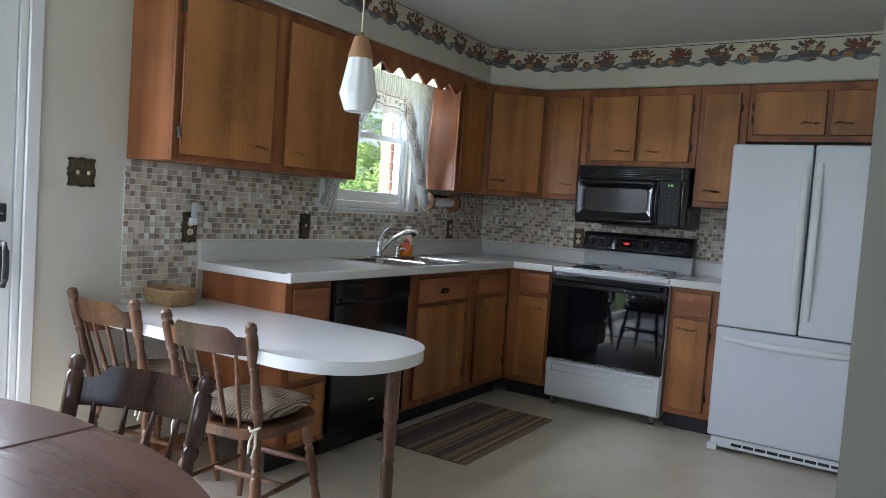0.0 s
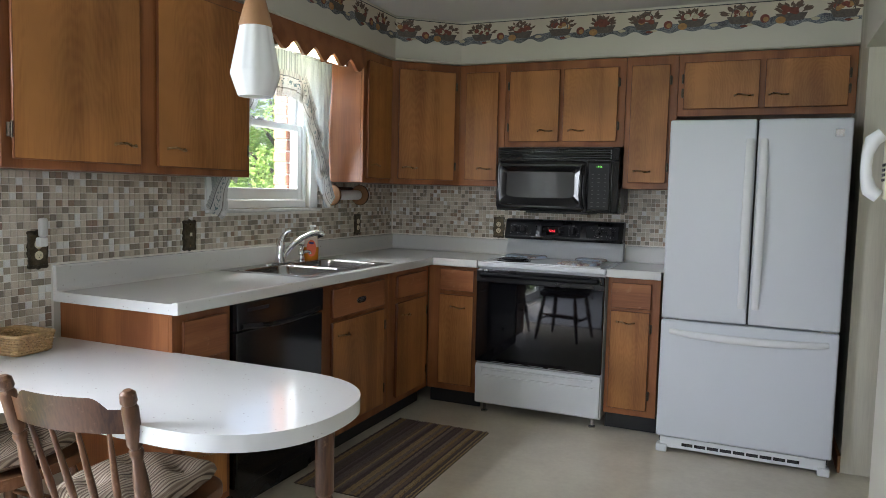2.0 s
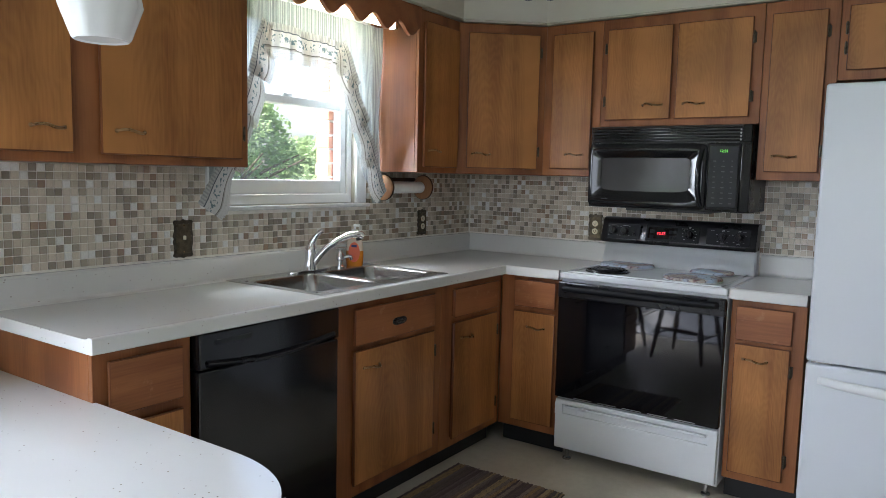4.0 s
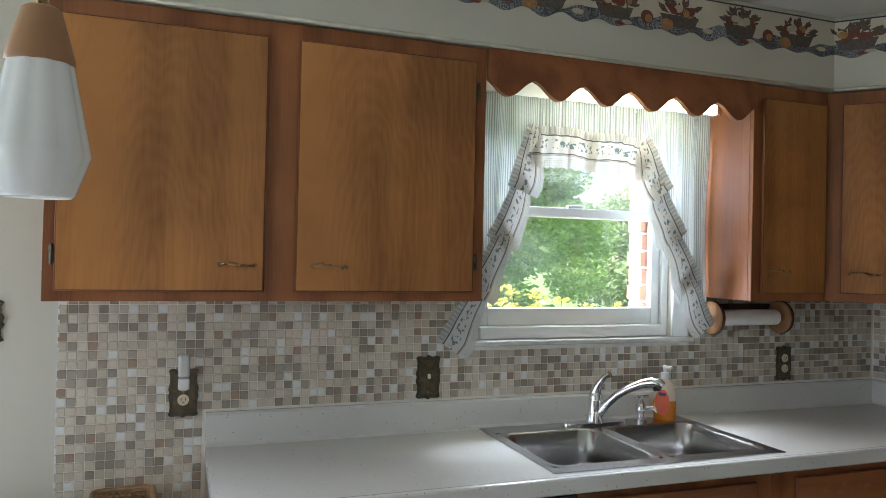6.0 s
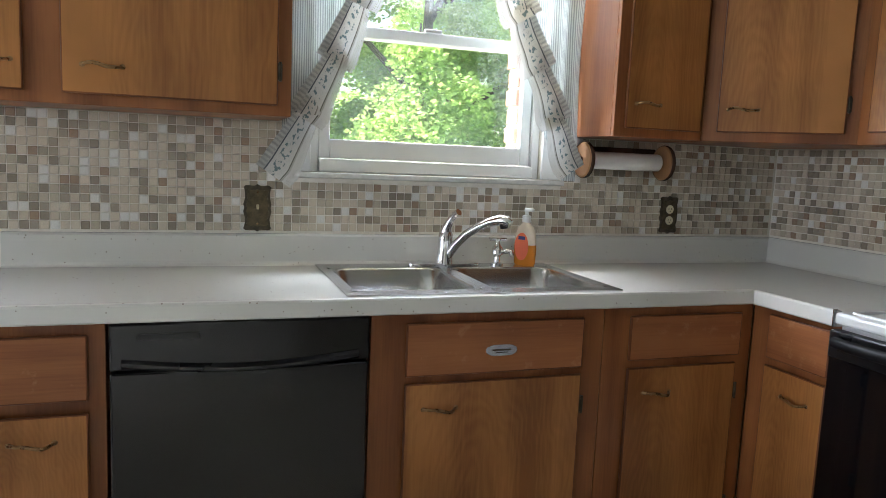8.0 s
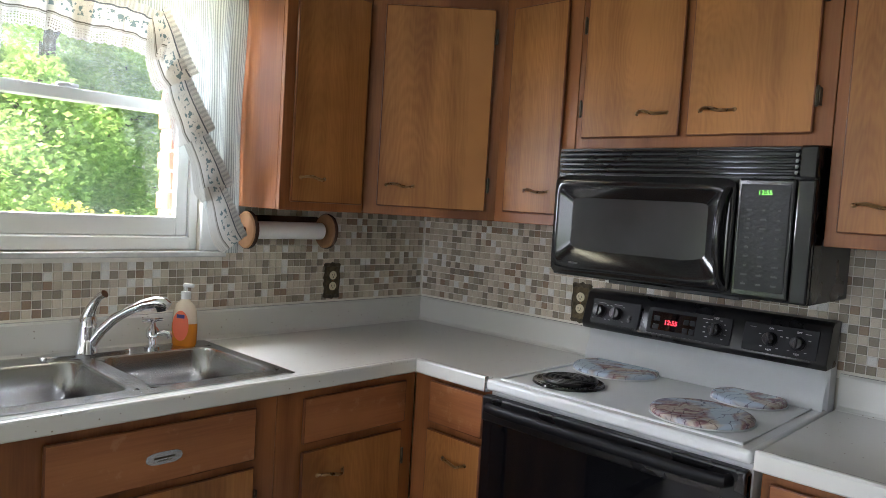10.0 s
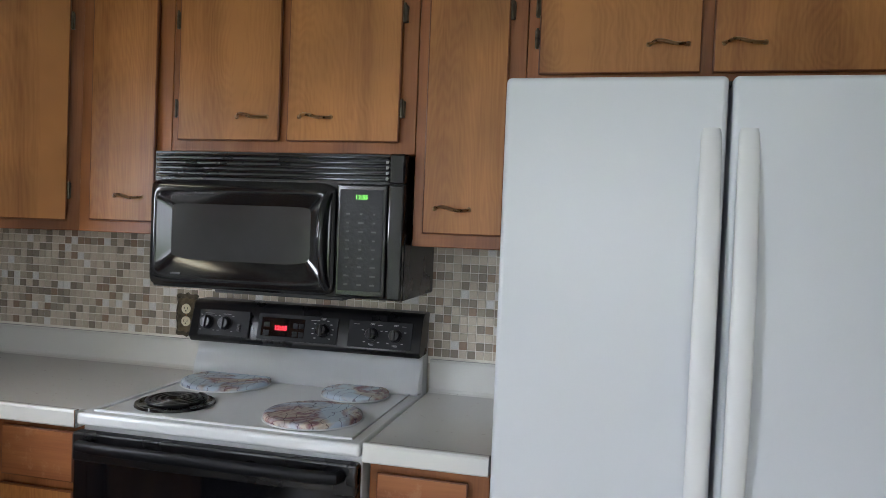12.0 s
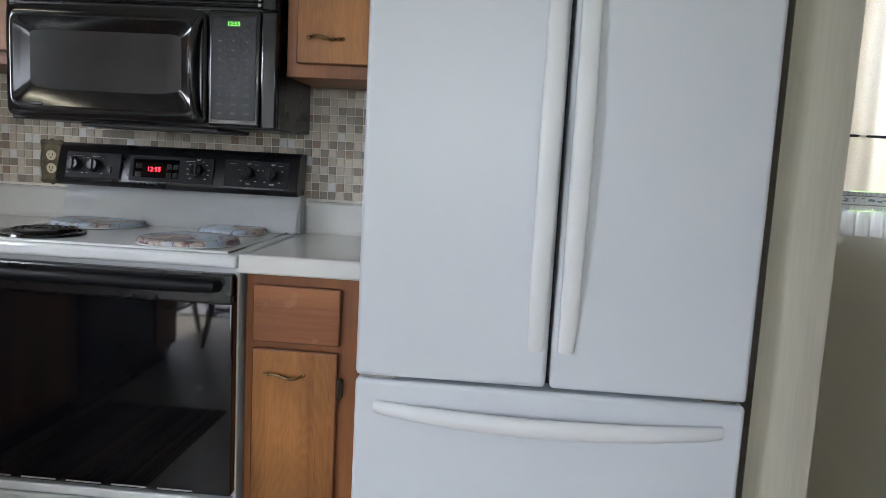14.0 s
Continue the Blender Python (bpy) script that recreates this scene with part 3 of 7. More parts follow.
# range wall, y of the face -0.305
wall_cab(pose(0.640, -0.305, 0), 0.308, 1.37, 2.13, [(0.048, 0.267, 1.405, 2.080, (0.182, 1.478), "")], "narrow birch wall cabinet beside the microwave")
wall_cab(pose(0.950, -0.305, 0), 0.735, 1.615, 2.13, [
    (0.028, 0.346, 1.645, 2.078, (0.262, 1.712), "L"), (0.368, 0.694, 1.645, 2.078, (0.452, 1.712), "R")], "birch wall cabinet with two doors above the microwave")
wall_cab(pose(1.687, -0.305, 0), 0.288, 1.37, 2.13, [(0.030, 0.245, 1.405, 2.078, (0.110, 1.472), "R")], "tall narrow birch wall cabinet beside the refrigerator")
wall_cab(pose(1.977, -0.305, 0), 0.885, 1.785, 2.13, [
    (0.030, 0.423, 1.822, 2.082, (0.345, 1.892), "L"), (0.449, 0.848, 1.822, 2.082, (0.520, 1.892), "R")], "low birch wall cabinet with two doors above the refrigerator")

# scalloped valance board across the window bay
bm = bmesh.new()
pts = []
n = 120
ya, yb = -1.966, -0.952
scal = 0.1735
for i in range(n + 1):
    y = ya + (yb - ya) * i / n
    k = ((y - (-1.812)) / scal) % 1.0            # 0 at the top of an arch
    c = math.cos(2 * math.pi * k)
    z = 2.017 + 0.026 * (c if c > 0 else c * 0.95) + (0.004 if k < 0.02 or k > 0.98 else 0)
    pts.append((y, z))
outline = [(ya, 2.132), *pts, (yb, 2.132)]
vb = thing("valance_board", pose(0.300, 0, 0), "scalloped red-brown wooden valance board over the window", "valance")
part("board", slab(bmesh.new(), [(y, z) for y, z in outline], 0.0, 0.019, Matrix(((0, 0, 1, 0), (1, 0, 0, 0), (0, 1, 0, 0), (0, 0, 0, 1)))), M_FRAMEWOOD_H, vb)

# fluorescent light behind the valance
fl = thing("under_valance_light", pose(0.235, -1.37, 2.03), "lit fluorescent strip light behind the valance", "light")
part("housing", box(-0.045, 0.03, -0.34, 0.34, 0.030, 0.075, 0.004), M_WHITE, fl)
part("tube", tube(bmesh.new(), [(0, -0.30, 0.008), (0, 0.30, 0.008)], 0.017, 14), M_TUBE, fl)
for s in (-1, 1):
    part("socket", box(-0.02, 0.02, s * 0.315 - 0.012, s * 0.315 + 0.012, -0.012, 0.030, 0.003), M_CHROME, fl)


def base_cab(m, w, d, fronts, label, top=None):
    c = thing("base_cabinet", m, label, "cabinet", "base cabinets")
    carcass(c, w, d, 0.10, 0.874, top)
    part("toe_kick", box(0.0, w, 0.062, 0.075, 0.0, 0.0995, 0), M_KICK, c, "black rubber toe kick")
    for kind, *a in fronts:
        door(c, *a, material=M_DRAWERWOOD if kind == "drawer" else M_DOORWOOD, name="drawer_front" if kind != "door" else "door")
    return c


FX = 0.567
drawers = base_cab(pose(FX, -2.712, 0, 0, 0, WEST), 0.302, 0.56, [
    ("drawer", 0.036, 0.266, 0.692, 0.845), ("front", 0.036, 0.266, 0.420, 0.662, (0.150, 0.600)), ("front", 0.036, 0.266, 0.135, 0.392, (0.150, 0.330))],
    "birch drawer base cabinet joined to the peninsula")
sink_base = base_cab(pose(FX, -1.788, 0, 0, 0, WEST), 0.688, 0.56, [
    ("drawer", 0.092, 0.615, 0.702, 0.846), ("door", 0.092, 0.615, 0.150, 0.683, (0.190, 0.612), "R")], "birch sink base cabinet with worn drawer front", 0.70)
bm = bmesh.new()
oval = [(0.362 + 0.046 * math.copysign(abs(math.cos(a)) ** 0.6, math.cos(a)), 0.765 + 0.0155 * math.copysign(abs(math.sin(a)) ** 0.8, math.sin(a))) for a in [i * math.pi / 16 for i in range(32)]]
slab(bm, [(x, z) for x, z in oval], 0.0185, 0.0215, FACE, 0.001)
part("badge", bm, M_STEEL, sink_base, "oval metal maker's badge")
bm = cbox(bmesh.new(), 0.335, 0.388, -0.0225, -0.0214, 0.764, 0.768)
cbox(bm, 0.345, 0.380, -0.0225, -0.0214, 0.758, 0.760)
part("badge_bar", bm, M_BRONZE, sink_base)
base_cab(pose(FX, -1.098, 0, 0, 0, WEST), 0.530, 0.56, [
    ("drawer", 0.078, 0.475, 0.712, 0.846), ("door", 0.078, 0.465, 0.140, 0.690, (0.180, 0.612), "R")], "birch corner base cabinet with drawer and door", 0.70)
base_cab(pose(0.570, -0.567, 0), 0.336, 0.55, [
    ("drawer", 0.083, 0.308, 0.722, 0.856), ("door", 0.080, 0.308, 0.140, 0.700, (0.205, 0.625), "")], "narrow birch base cabinet with worn drawer beside the range")
base_cab(pose(1.680, -0.567, 0), 0.286, 0.55, [
    ("drawer", 0.022, 0.240, 0.705, 0.848), ("door", 0.022, 0.237, 0.136, 0.690, (0.105, 0.628), "R")], "narrow birch base cabinet between range and refrigerator")

# ---- worktops ----
CT, CB, CF = 0.915, 0.877, 0.617
SINK = (0.030, 0.556, -1.850, -1.037)
wt = thing("worktop", pose(0, 0, 0), "white flecked laminate worktop with raised back edge", "worktop")
bm = bmesh.new()
hx0, hx1, hy0, hy1 = SINK[0] + 0.012, SINK[1] - 0.012, SINK[2] + 0.012, SINK[3] - 0.012
# the front edge swells into a low no-drip lip
prof = [(0.0, CB), (CF - 0.004, CB), (CF, CB + 0.004), (CF, CT + 0.001), (CF - 0.003, CT + 0.006), (CF - 0.009, CT + 0.008), (CF - 0.018, CT + 0.0065), (CF - 0.030, CT + 0.0015), (CF - 0.040, CT), (0.0, CT)]
for ya, yb, xa, xb in ((-2.737, hy0, 0.002, CF), (hy1, -CF, 0.002, CF), (-CF, -0.002, 0.002, CF - 0.0005), (hy0, hy1, 0.002, hx0), (hy0, hy1, hx1, CF)):
    if xb == CF:
        pr = [(max(x, xa), z) for x, z in prof]
    else:
        pr = [(xa, CB), (xb, CB), (xb, CT), (xa, CT)]
    f = [bm.verts.new((x, ya, z)) for x, z in pr]
    g = [bm.verts.new((x, yb, z)) for x, z in pr]
    bm.faces.new(f)
    bm.faces.new(list(reversed(g)))
    for i in range(len(pr)):
        bm.faces.new((f[i], g[i], g[(i + 1) % len(pr)], f[(i + 1) % len(pr)]))
bmesh.ops.remove_doubles(bm, verts=bm.verts, dist=0.0001)
bmesh.ops.recalc_face_normals(bm, faces=bm.faces)
part("top", bm, M_COUNTER, wt)
bm = bmesh.new()
prn = [(min(-x, -0.002), z) for x, z in prof]
f = [bm.verts.new((CF - 0.0005, y, z)) for y, z in prn]
g = [bm.verts.new((0.908, y, z)) for y, z in prn]
bm.faces.new(list(reversed(f)))
bm.faces.new(g)
for i in range(len(prn)):
    bm.faces.new((f[i], f[(i + 1) % len(prn)], g[(i + 1) % len(prn)], g[i]))
bmesh.ops.recalc_face_normals(bm, faces=bm.faces)
part("top_return", bm, M_COUNTER, wt)


def upstand(parent, a, b, horizontal):
    """Raised back edge with a rounded top and a small cove at its foot."""
    pr = [(0.001, CT + 0.0003), (0.034, CT + 0.0003), (0.025, CT + 0.004), (0.021, CT + 0.012), (0.021, CT + 0.093), (0.016, CT + 0.100), (0.001, CT + 0.100)]
    bm = bmesh.new()
    if horizontal:
        f = [bm.verts.new((a, -y, z)) for y, z in pr]
        g = [bm.verts.new((b, -y, z)) for y, z in pr]
    else:
        f = [bm.verts.new((y, a, z)) for y, z in pr]
        g = [bm.verts.new((y, b, z)) for y, z in pr]
    bm.faces.new(f)
    bm.faces.new(list(reversed(g)))
    for i in range(len(pr)):
        bm.faces.new((f[i], g[i], g[(i + 1) % len(pr)], f[(i + 1) % len(pr)]))
    bmesh.ops.recalc_face_normals(bm, faces=bm.faces)
    part("upstand", bm, M_COUNTER, parent)


upstand(wt, -2.737, -0.001, False)
upstand(wt, 0.022, 0.908, True)
part("seam_strip", box(0.9045, 0.909, -CF - 0.002, -CF + 0.012, CB, CT + 0.009, 0.001), M_STEEL, wt, "metal seam strip")
wt2 = thing("worktop", pose(1.677, 0, 0), "short white flecked laminate worktop between range and refrigerator", "worktop")
bm = bmesh.new()
f = [bm.verts.new((0.0, y, z)) for y, z in prn]
g = [bm.verts.new((0.292, y, z)) for y, z in prn]
bm.faces.new(list(reversed(f)))
bm.faces.new(g)
for i in range(len(prn)):
    bm.faces.new((f[i], f[(i + 1) % len(prn)], g[(i + 1) % len(prn)], g[i]))
bmesh.ops.recalc_face_normals(bm, faces=bm.faces)
part("top", bm, M_COUNTER, wt2)
upstand(wt2, 0.002, 0.292, True)

# peninsula eating bar
PZ = 0.737
pn = thing("peninsula_table", pose(0, 0, 0), "white flecked laminate eating bar with rounded end", "table")
py0, py1, px1 = -3.335, -2.702, 1.448
r = (py1 - py0) / 2
out = [(0.002, py0)]
for i in range(41):
    a = -math.pi / 2 + math.pi * i / 40
    ca, sa = math.cos(a), math.sin(a)
    out.append((px1 - 0.345 + 0.345 * abs(ca) ** 0.85, (py0 + py1) / 2 + r * math.copysign(abs(sa) ** 0.85, sa)))
out.append((0.002, py1))
part("tabletop", slab(bmesh.new(), out, PZ - 0.044, PZ, None, 0.003, 2), M_COUNTER, pn)
LEG = (1.392, -3.003)
bm = turned(bmesh.new(), (*LEG, 0.0), (*LEG, PZ - 0.0445), [(0, 0.012), (0.02, 0.017), (0.10, 0.018), (0.30, 0.022), (0.47, 0.024), (0.50, 0.019), (0.52, 0.025), (0.54, 0.018),
                                                     (0.60, 0.022), (0.70, 0.025), (0.715, 0.020), (0.73, 0.026), (1.0, 0.026)], 20)
part("leg", bm, M_CHAIRWOOD, pn, "turned brown wooden leg")
part("wall_cleat", box(0.001, 0.03, -3.30, -2.75, PZ - 0.10, PZ - 0.0445, 0.003), M_FRAMEWOOD_H, pn)

# ---- dishwasher ----
dw = thing("dishwasher", pose(FX, -2.405, 0, 0, 0, WEST), "black built-in dishwasher under the worktop", "dishwasher")
part("body", box(0.006, 0.606, 0.03, 0.55, 0.02, 0.870, 0), M_BLACKPL, dw)
part("kick_plate", box(0.006, 0.606, 0.045, 0.06, 0.0, 0.115, 0.001), M_BLACKPL, dw)
part("door", box(0.004, 0.608, -0.026, 0.028, 0.120, 0.755, 0.006, 2), M_BLACK, dw)
bm = cbox(bmesh.new(), 0.004, 0.608, -0.030, 0.028, 0.760, 0.872, 0.006, 2)
ctrl = part("control_panel", bm, M_BLACK, dw)
bm = bmesh.new()
sheet(bm, 24, 3, lambda u, v: (0.03 + 0.55 * u, -0.031 - 0.016 * math.sin(math.pi * v) * (0.5 + 0.5 * math.sin(math.pi * u)), 0.778 - 0.020 * math.sin(math.pi * u) + 0.022 * (v - 0.5)))
part("handle", bm, M_BLACKPL, ctrl, "recessed curved grip")
part("latch_slot", box(0.06, 0.20, -0.0312, -0.0300, 0.832, 0.846, 0), M_BLACKPL, ctrl)
part("badge", box(0.30, 0.35, -0.0272, -0.0262, 0.235, 0.246, 0), M_LABELGREY, dw)

# ---- range ----
rg = thing("electric_range", pose(0.911, 0, 0), "white freestanding electric range with black oven door", "range")
RW = 0.758
part("body", box(0.0, RW, -0.590, -0.03, 0.055, 0.885, 0.003), M_ENAMEL, rg)
for fx in (0.05, RW - 0.05):
    part("foot", lathe(bmesh.new(), [(0.020, 0), (0.020, 0.008), (0.009, 0.012), (0.009, 0.056)], 12, Matrix.Translation((fx, -0.565, 0))), M_STEEL, rg)
bm = cbox(bmesh.new(), -0.002, RW + 0.002, -0.618, -0.03, 0.886, 0.918, 0.009, 3)
cook = part("cooktop", bm, M_ENAMEL, rg)
bm = bmesh.new()
tube(bm, [(0.03, -0.585, 0.918), (0.03, -0.09, 0.918), (RW - 0.03, -0.09, 0.918), (RW - 0.03, -0.585, 0.918), (0.03, -0.585, 0.918)], 0.005, 8)
part("rim", bm, M_ENAMEL, cook)
bm = cbox(bmesh.new(), 0.004, RW - 0.004, -0.622, -0.592, 0.068, 0.238, 0.006, 2)
cbox(bm, 0.004, RW - 0.004, -0.622, -0.592, 0.284, 0.308, 0.006, 2)
for xa, xb in ((0.004, 0.040), (RW - 0.040, RW - 0.004)):
    cbox(bm, xa, xb, -0.6218, -0.592, 0.232, 0.290)
cbox(bm, 0.038, RW - 0.038, -0.606, -0.592, 0.232, 0.290)
drw = part("drawer", bm, M_ENAMEL, rg, "white storage drawer with a recessed grip")
part("drawer_lip", box(0.05, RW - 0.05, -0.620, -0.607, 0.268, 0.280, 0.004, 2), M_ENAMEL, drw)
od = part("oven_door", box(0.0005, RW - 0.0005, -0.626, -0.592, 0.318, 0.868, 0.006, 2), M_BLACKGL, rg, "glossy black glass oven door")
for k in range(5):
    part("vent_slot", box(0.10 + k * 0.118, 0.19 + k * 0.118, -0.6275, -0.6255, 0.324, 0.3275, 0), M_LABELGREY, od)
part("door_top", box(0.0005, RW - 0.0005, -0.632, -0.600, 0.800, 0.874, 0.006, 2), M_BLACKPL, od)
bm = bmesh.new()
tube(bm, [(0.035, -0.630, 0.846), (0.040, -0.656, 0.848), (0.10, -0.668, 0.849), (RW - 0.10, -0.668, 0.849), (RW - 0.040, -0.656, 0.848), (RW - 0.035, -0.630, 0.846)], 0.0105, 12, 1.5)
part("handle", bm, M_PANELGREY, od, "black bar handle")
# back guard and sloped control panel
bm = bmesh.new()
sheet(bm, 1, 8, lambda u, v: (0.004 + (RW - 0.008) * u, -0.105 + 0.062 * (1 - math.cos(v * math.pi / 2)) if v < 0.6 else -0.0794 + 0.006 * (v - 0.6), 0.917 + 0.128 * v))
bmesh.ops.solidify(bm, geom=bm.faces, thickness=0.02)
part("back_guard", bm, M_ENAMEL, rg)
part("back_panel", box(0.0, RW, -0.070, -0.008, 0.88, 1.150, 0.003), M_ENAMEL, rg)
PAN = Matrix.Translation((0.0, -0.118, 1.028)) @ pose(0, 0, 0, -14)   # leaning panel: local x, z on its face, -y outward
bm = bmesh.new()
slab(bm, [(-0.020, 0.018), (-0.006, 0.002), (0.070, 0.004), (0.075, 0.020), (0.075, 0.132), (0.012, 0.132), (-0.004, 0.122)], 0.0, RW + 0.006,
     Matrix(((0, 0, 1, -0.003), (1, 0, 0, 0), (0, 1, 0, 0), (0, 0, 0, 1))))
for v in bm.verts:
    v.co = Matrix.Translation((0, -0.112, 1.030)) @ v.co
    v.co.y += (v.co.z - 1.03) * 0.17
bmesh.ops.bevel(bm, geom=bm.edges, offset=0.003, segments=1, affect="EDGES")
cp = part("control_panel", bm, M_BLACKPL, rg, "black sloped control panel")
CP = Matrix.Translation((0.0, -0.1365, 1.030)) @ pose(0, 0, 0, -13.5)
FACEP = CP @ FACE


def on_panel(name, x0, x1, z0, z1, out, material, parent, label=""):
    bm = cbox(bmesh.new(), x0, x1, -out, 0.006, z0, z1, 0.0008)
    bmesh.ops.transform(bm, matrix=CP, verts=bm.verts)
    return part(name, bm, material, parent, label)


on_panel("fascia", 0.030, 0.205, 0.026, 0.108, 0.0010, M_PANELGREY, cp)
on_panel("fascia", 0.235, 0.500, 0.026, 0.108, 0.0010, M_PANELGREY, cp)
on_panel("fascia", 0.535, 0.735, 0.026, 0.108, 0.0010, M_PANELGREY, cp)
disp = on_panel("clock_display", 0.248, 0.392, 0.038, 0.096, 0.0022, M_BLACKGL, cp)
for i in range(3):
    for j in range(2):
        on_panel("button", 0.256 + 0.0 + i * 0.0 + (0.0 if i == 0 else (0.098 if i == 1 else 0.118)), 0.276 + (0.0 if i == 0 else (0.094 if i == 1 else 0.114)), 0.040 + j * 0.026, 0.056 + j * 0.026, 0.0030, M_PANELGREY, cp)
lettering("clock_digits", "12:55", 0.020, FACEP @ pose(0.3135, 0.064, 0.0028), M_RED, disp)
on_panel("rocker_switch", 0.168, 0.178, 0.044, 0.066, 0.006, M_BLACKPL, cp)


def knob(x, z, rad, ticks):
    bm = lathe(bmesh.new(), [(rad * 1.15, 0.0), (rad * 1.15, 0.003), (rad, 0.005), (rad * 0.9, 0.019), (rad * 0.8, 0.021)], 22, FACEP @ pose(x, z, 0.001))
    k = part("knob", bm, M_BLACKPL, cp, "round black control knob")
    bm = cbox(bmesh.new(), -0.0035, 0.0035, -rad * 0.9, rad * 0.9, 0.0, 0.008, 0.001)
    bmesh.ops.transform(bm, matrix=FACEP @ pose(x, z, 0.019), verts=bm.verts)
    part("grip", bm, M_BLACKPL, k)
    bm = bmesh.new()
    for i in range(ticks):
        a = math.pi * (0.25 + 1.5 * i / max(1, ticks - 1)) - math.pi * 0.5
        px, pz = math.cos(a) * rad * 1.75, math.sin(a) * rad * 1.75
        cbox(bm, px - 0.0032, px + 0.0032, pz - 0.0011, pz + 0.0011, 0.0, 0.0006)
    bmesh.ops.transform(bm, matrix=FACEP @ pose(x, z, 0.0012), verts=bm.verts)
    part("dial_marks", bm, M_LABELGREY, cp, kind="stuff")


knob(0.062, 0.066, 0.019, 4)
knob(0.124, 0.066, 0.019, 4)
knob(0.452, 0.066, 0.019, 11)
knob(0.610, 0.066, 0.018, 5)
knob(0.684, 0.066, 0.018, 5)
for x, w in ((0.05, 0.03), (0.11, 0.03), (0.41, 0.018), (0.41, 0.022), (0.55, 0.02), (0.625, 0.016), (0.70, 0.016)):
    on_panel("printed_bar", x, x + w, 0.094, 0.0965, 0.0013, M_LABELGREY, cp)
lettering("off_mark", "OFF", 0.009, FACEP @ pose(0.452, 0.1015, 0.0013), M_LABELGREY, cp)
for x in (0.610, 0.684):
    lettering("off_mark", "OFF", 0.008, FACEP @ pose(x, 0.0965, 0.0013), M_LABELGREY, cp)
    lettering("med_mark", "MED", 0.008, FACEP @ pose(x, 0.036, 0.0013), M_LABELGREY, cp)

# coil burner with drip pan
bn = thing("coil_burner", pose(1.080, -0.447, 0.919), "black coil burner in a drip pan on the range", "burner")
part("drip_pan", lathe(bmesh.new(), [(0.060, 0.001), (0.092, 0.002), (0.097, 0.006), (0.103, 0.006), (0.105, 0.0)], 36), M_BLACK, bn)
pts = []
for i in range(150):
    a = i / 149 * 2 * math.pi * 4.2
    rr = 0.016 + 0.066 * i / 149
    pts.append((rr * math.cos(a), rr * math.sin(a), 0.012))
part("coil", tube(bmesh.new(), pts, 0.0052, 6), M_BLACKPL, bn)

# printed burner covers
m, nt, bs = nodes_of("printed_cover_enamel")
v = mapped(nt, (1, 1, 1))
n1 = add(nt, "ShaderNodeTexNoise", Scale=9.0, Detail=6.0, Distortion=1.6)
n2 = add(nt, "ShaderNodeTexNoise", Scale=6.0, Detail=3.0, Distortion=0.6)
n3 = add(nt, "ShaderNodeTexWave", Scale=9.0, Distortion=14.0, Detail=4.0)
for nn in (n1, n2, n3):
    nt.links.new(v, nn.inputs["Vector"])
c1 = ramp(nt, n1.outputs[0], [(0.30, (0.10, 0.07, 0.09)), (0.40, (0.42, 0.36, 0.33)), (0.47, (0.55, 0.48, 0.40)), (0.54, (0.24, 0.12, 0.14)), (0.60, (0.46, 0.41, 0.40)), (0.70, (0.20, 0.16, 0.22))])
c2 = ramp(nt, n2.outputs[0], [(0.50, (0, 0, 0)), (0.58, (1, 1, 1))])
mx = nt.nodes.new("ShaderNodeMix")
mx.data_type = "RGBA"
nt.links.new(c2, mx.inputs[0])
nt.links.new(c1, mx.inputs[6])
mx.inputs[7].default_value = (0.50, 0.59, 0.70, 1)
ink = ramp(nt, n3.outputs[1], [(0.004, (0.4, 0.35, 0.4)), (0.015, (1, 1, 1))])
mx2 = nt.nodes.new("ShaderNodeMix")
mx2.data_type, mx2.blend_type = "RGBA", "MULTIPLY"
mx2.inputs[0].default_value = 1.0
nt.links.new(mx.outputs[2], mx2.inputs[6])
nt.links.new(ink, mx2.inputs[7])
nt.links.new(mx2.outputs[2], bs.inputs["Base Color"])
bs.inputs["Roughness"].default_value = 0.22
M_COVER = m
for x, y, rr in ((1.074, -0.172, 0.134), (1.478, -0.440, 0.128), (1.492, -0.165, 0.100)):
    bc = thing("burner_cover", pose(x, y, 0.919), "round printed metal burner cover lying on the range", "burner cover", "burner covers")
    part("cover", lathe(bmesh.new(), [(rr, 0.0), (rr, 0.003), (rr - 0.001, 0.010), (rr - 0.004, 0.0135), (rr - 0.012, 0.0155), (rr * 0.5, 0.0160), (0.004, 0.0162)], 44), M_COVER, bc)
    part("rim", lathe(bmesh.new(), [(rr - 0.002, 0.0), (rr + 0.003, 0.001), (rr + 0.003, 0.003), (rr - 0.001, 0.004)], 44, cap=False), M_ENAMEL, bc)

# ---- microwave ----
mw = thing("over_range_microwave", pose(0.919, 0, 0), "black over-the-range microwave under a wall cabinet", "microwave")
MX = 0.756
part("body", box(0.0, MX, -0.335, -0.008, 1.222, 1.612, 0.004), M_BLACKPL, mw)
part("underside", box(0.18, MX - 0.18, -0.30, -0.05, 1.210, 1.2225, 0.003), M_DARKGAP, mw)
bm = bmesh.new()
for i in range(5):
    z = 1.538 + i * 0.0145
    cbox(bm, 0.012, MX - 0.045, -0.357, -0.334, z, z + 0.0085, 0.003)
part("vent_slats", bm, M_BLACK, mw)
part("vent_back", box(0.004, MX - 0.004, -0.3405, -0.334, 1.532, 1.610, 0), M_BLACKPL, mw)
part("vent_end", box(MX - 0.044, MX - 0.0, -0.357, -0.334, 1.532, 1.612, 0.005), M_BLACK, mw)
bm = bmesh.new()
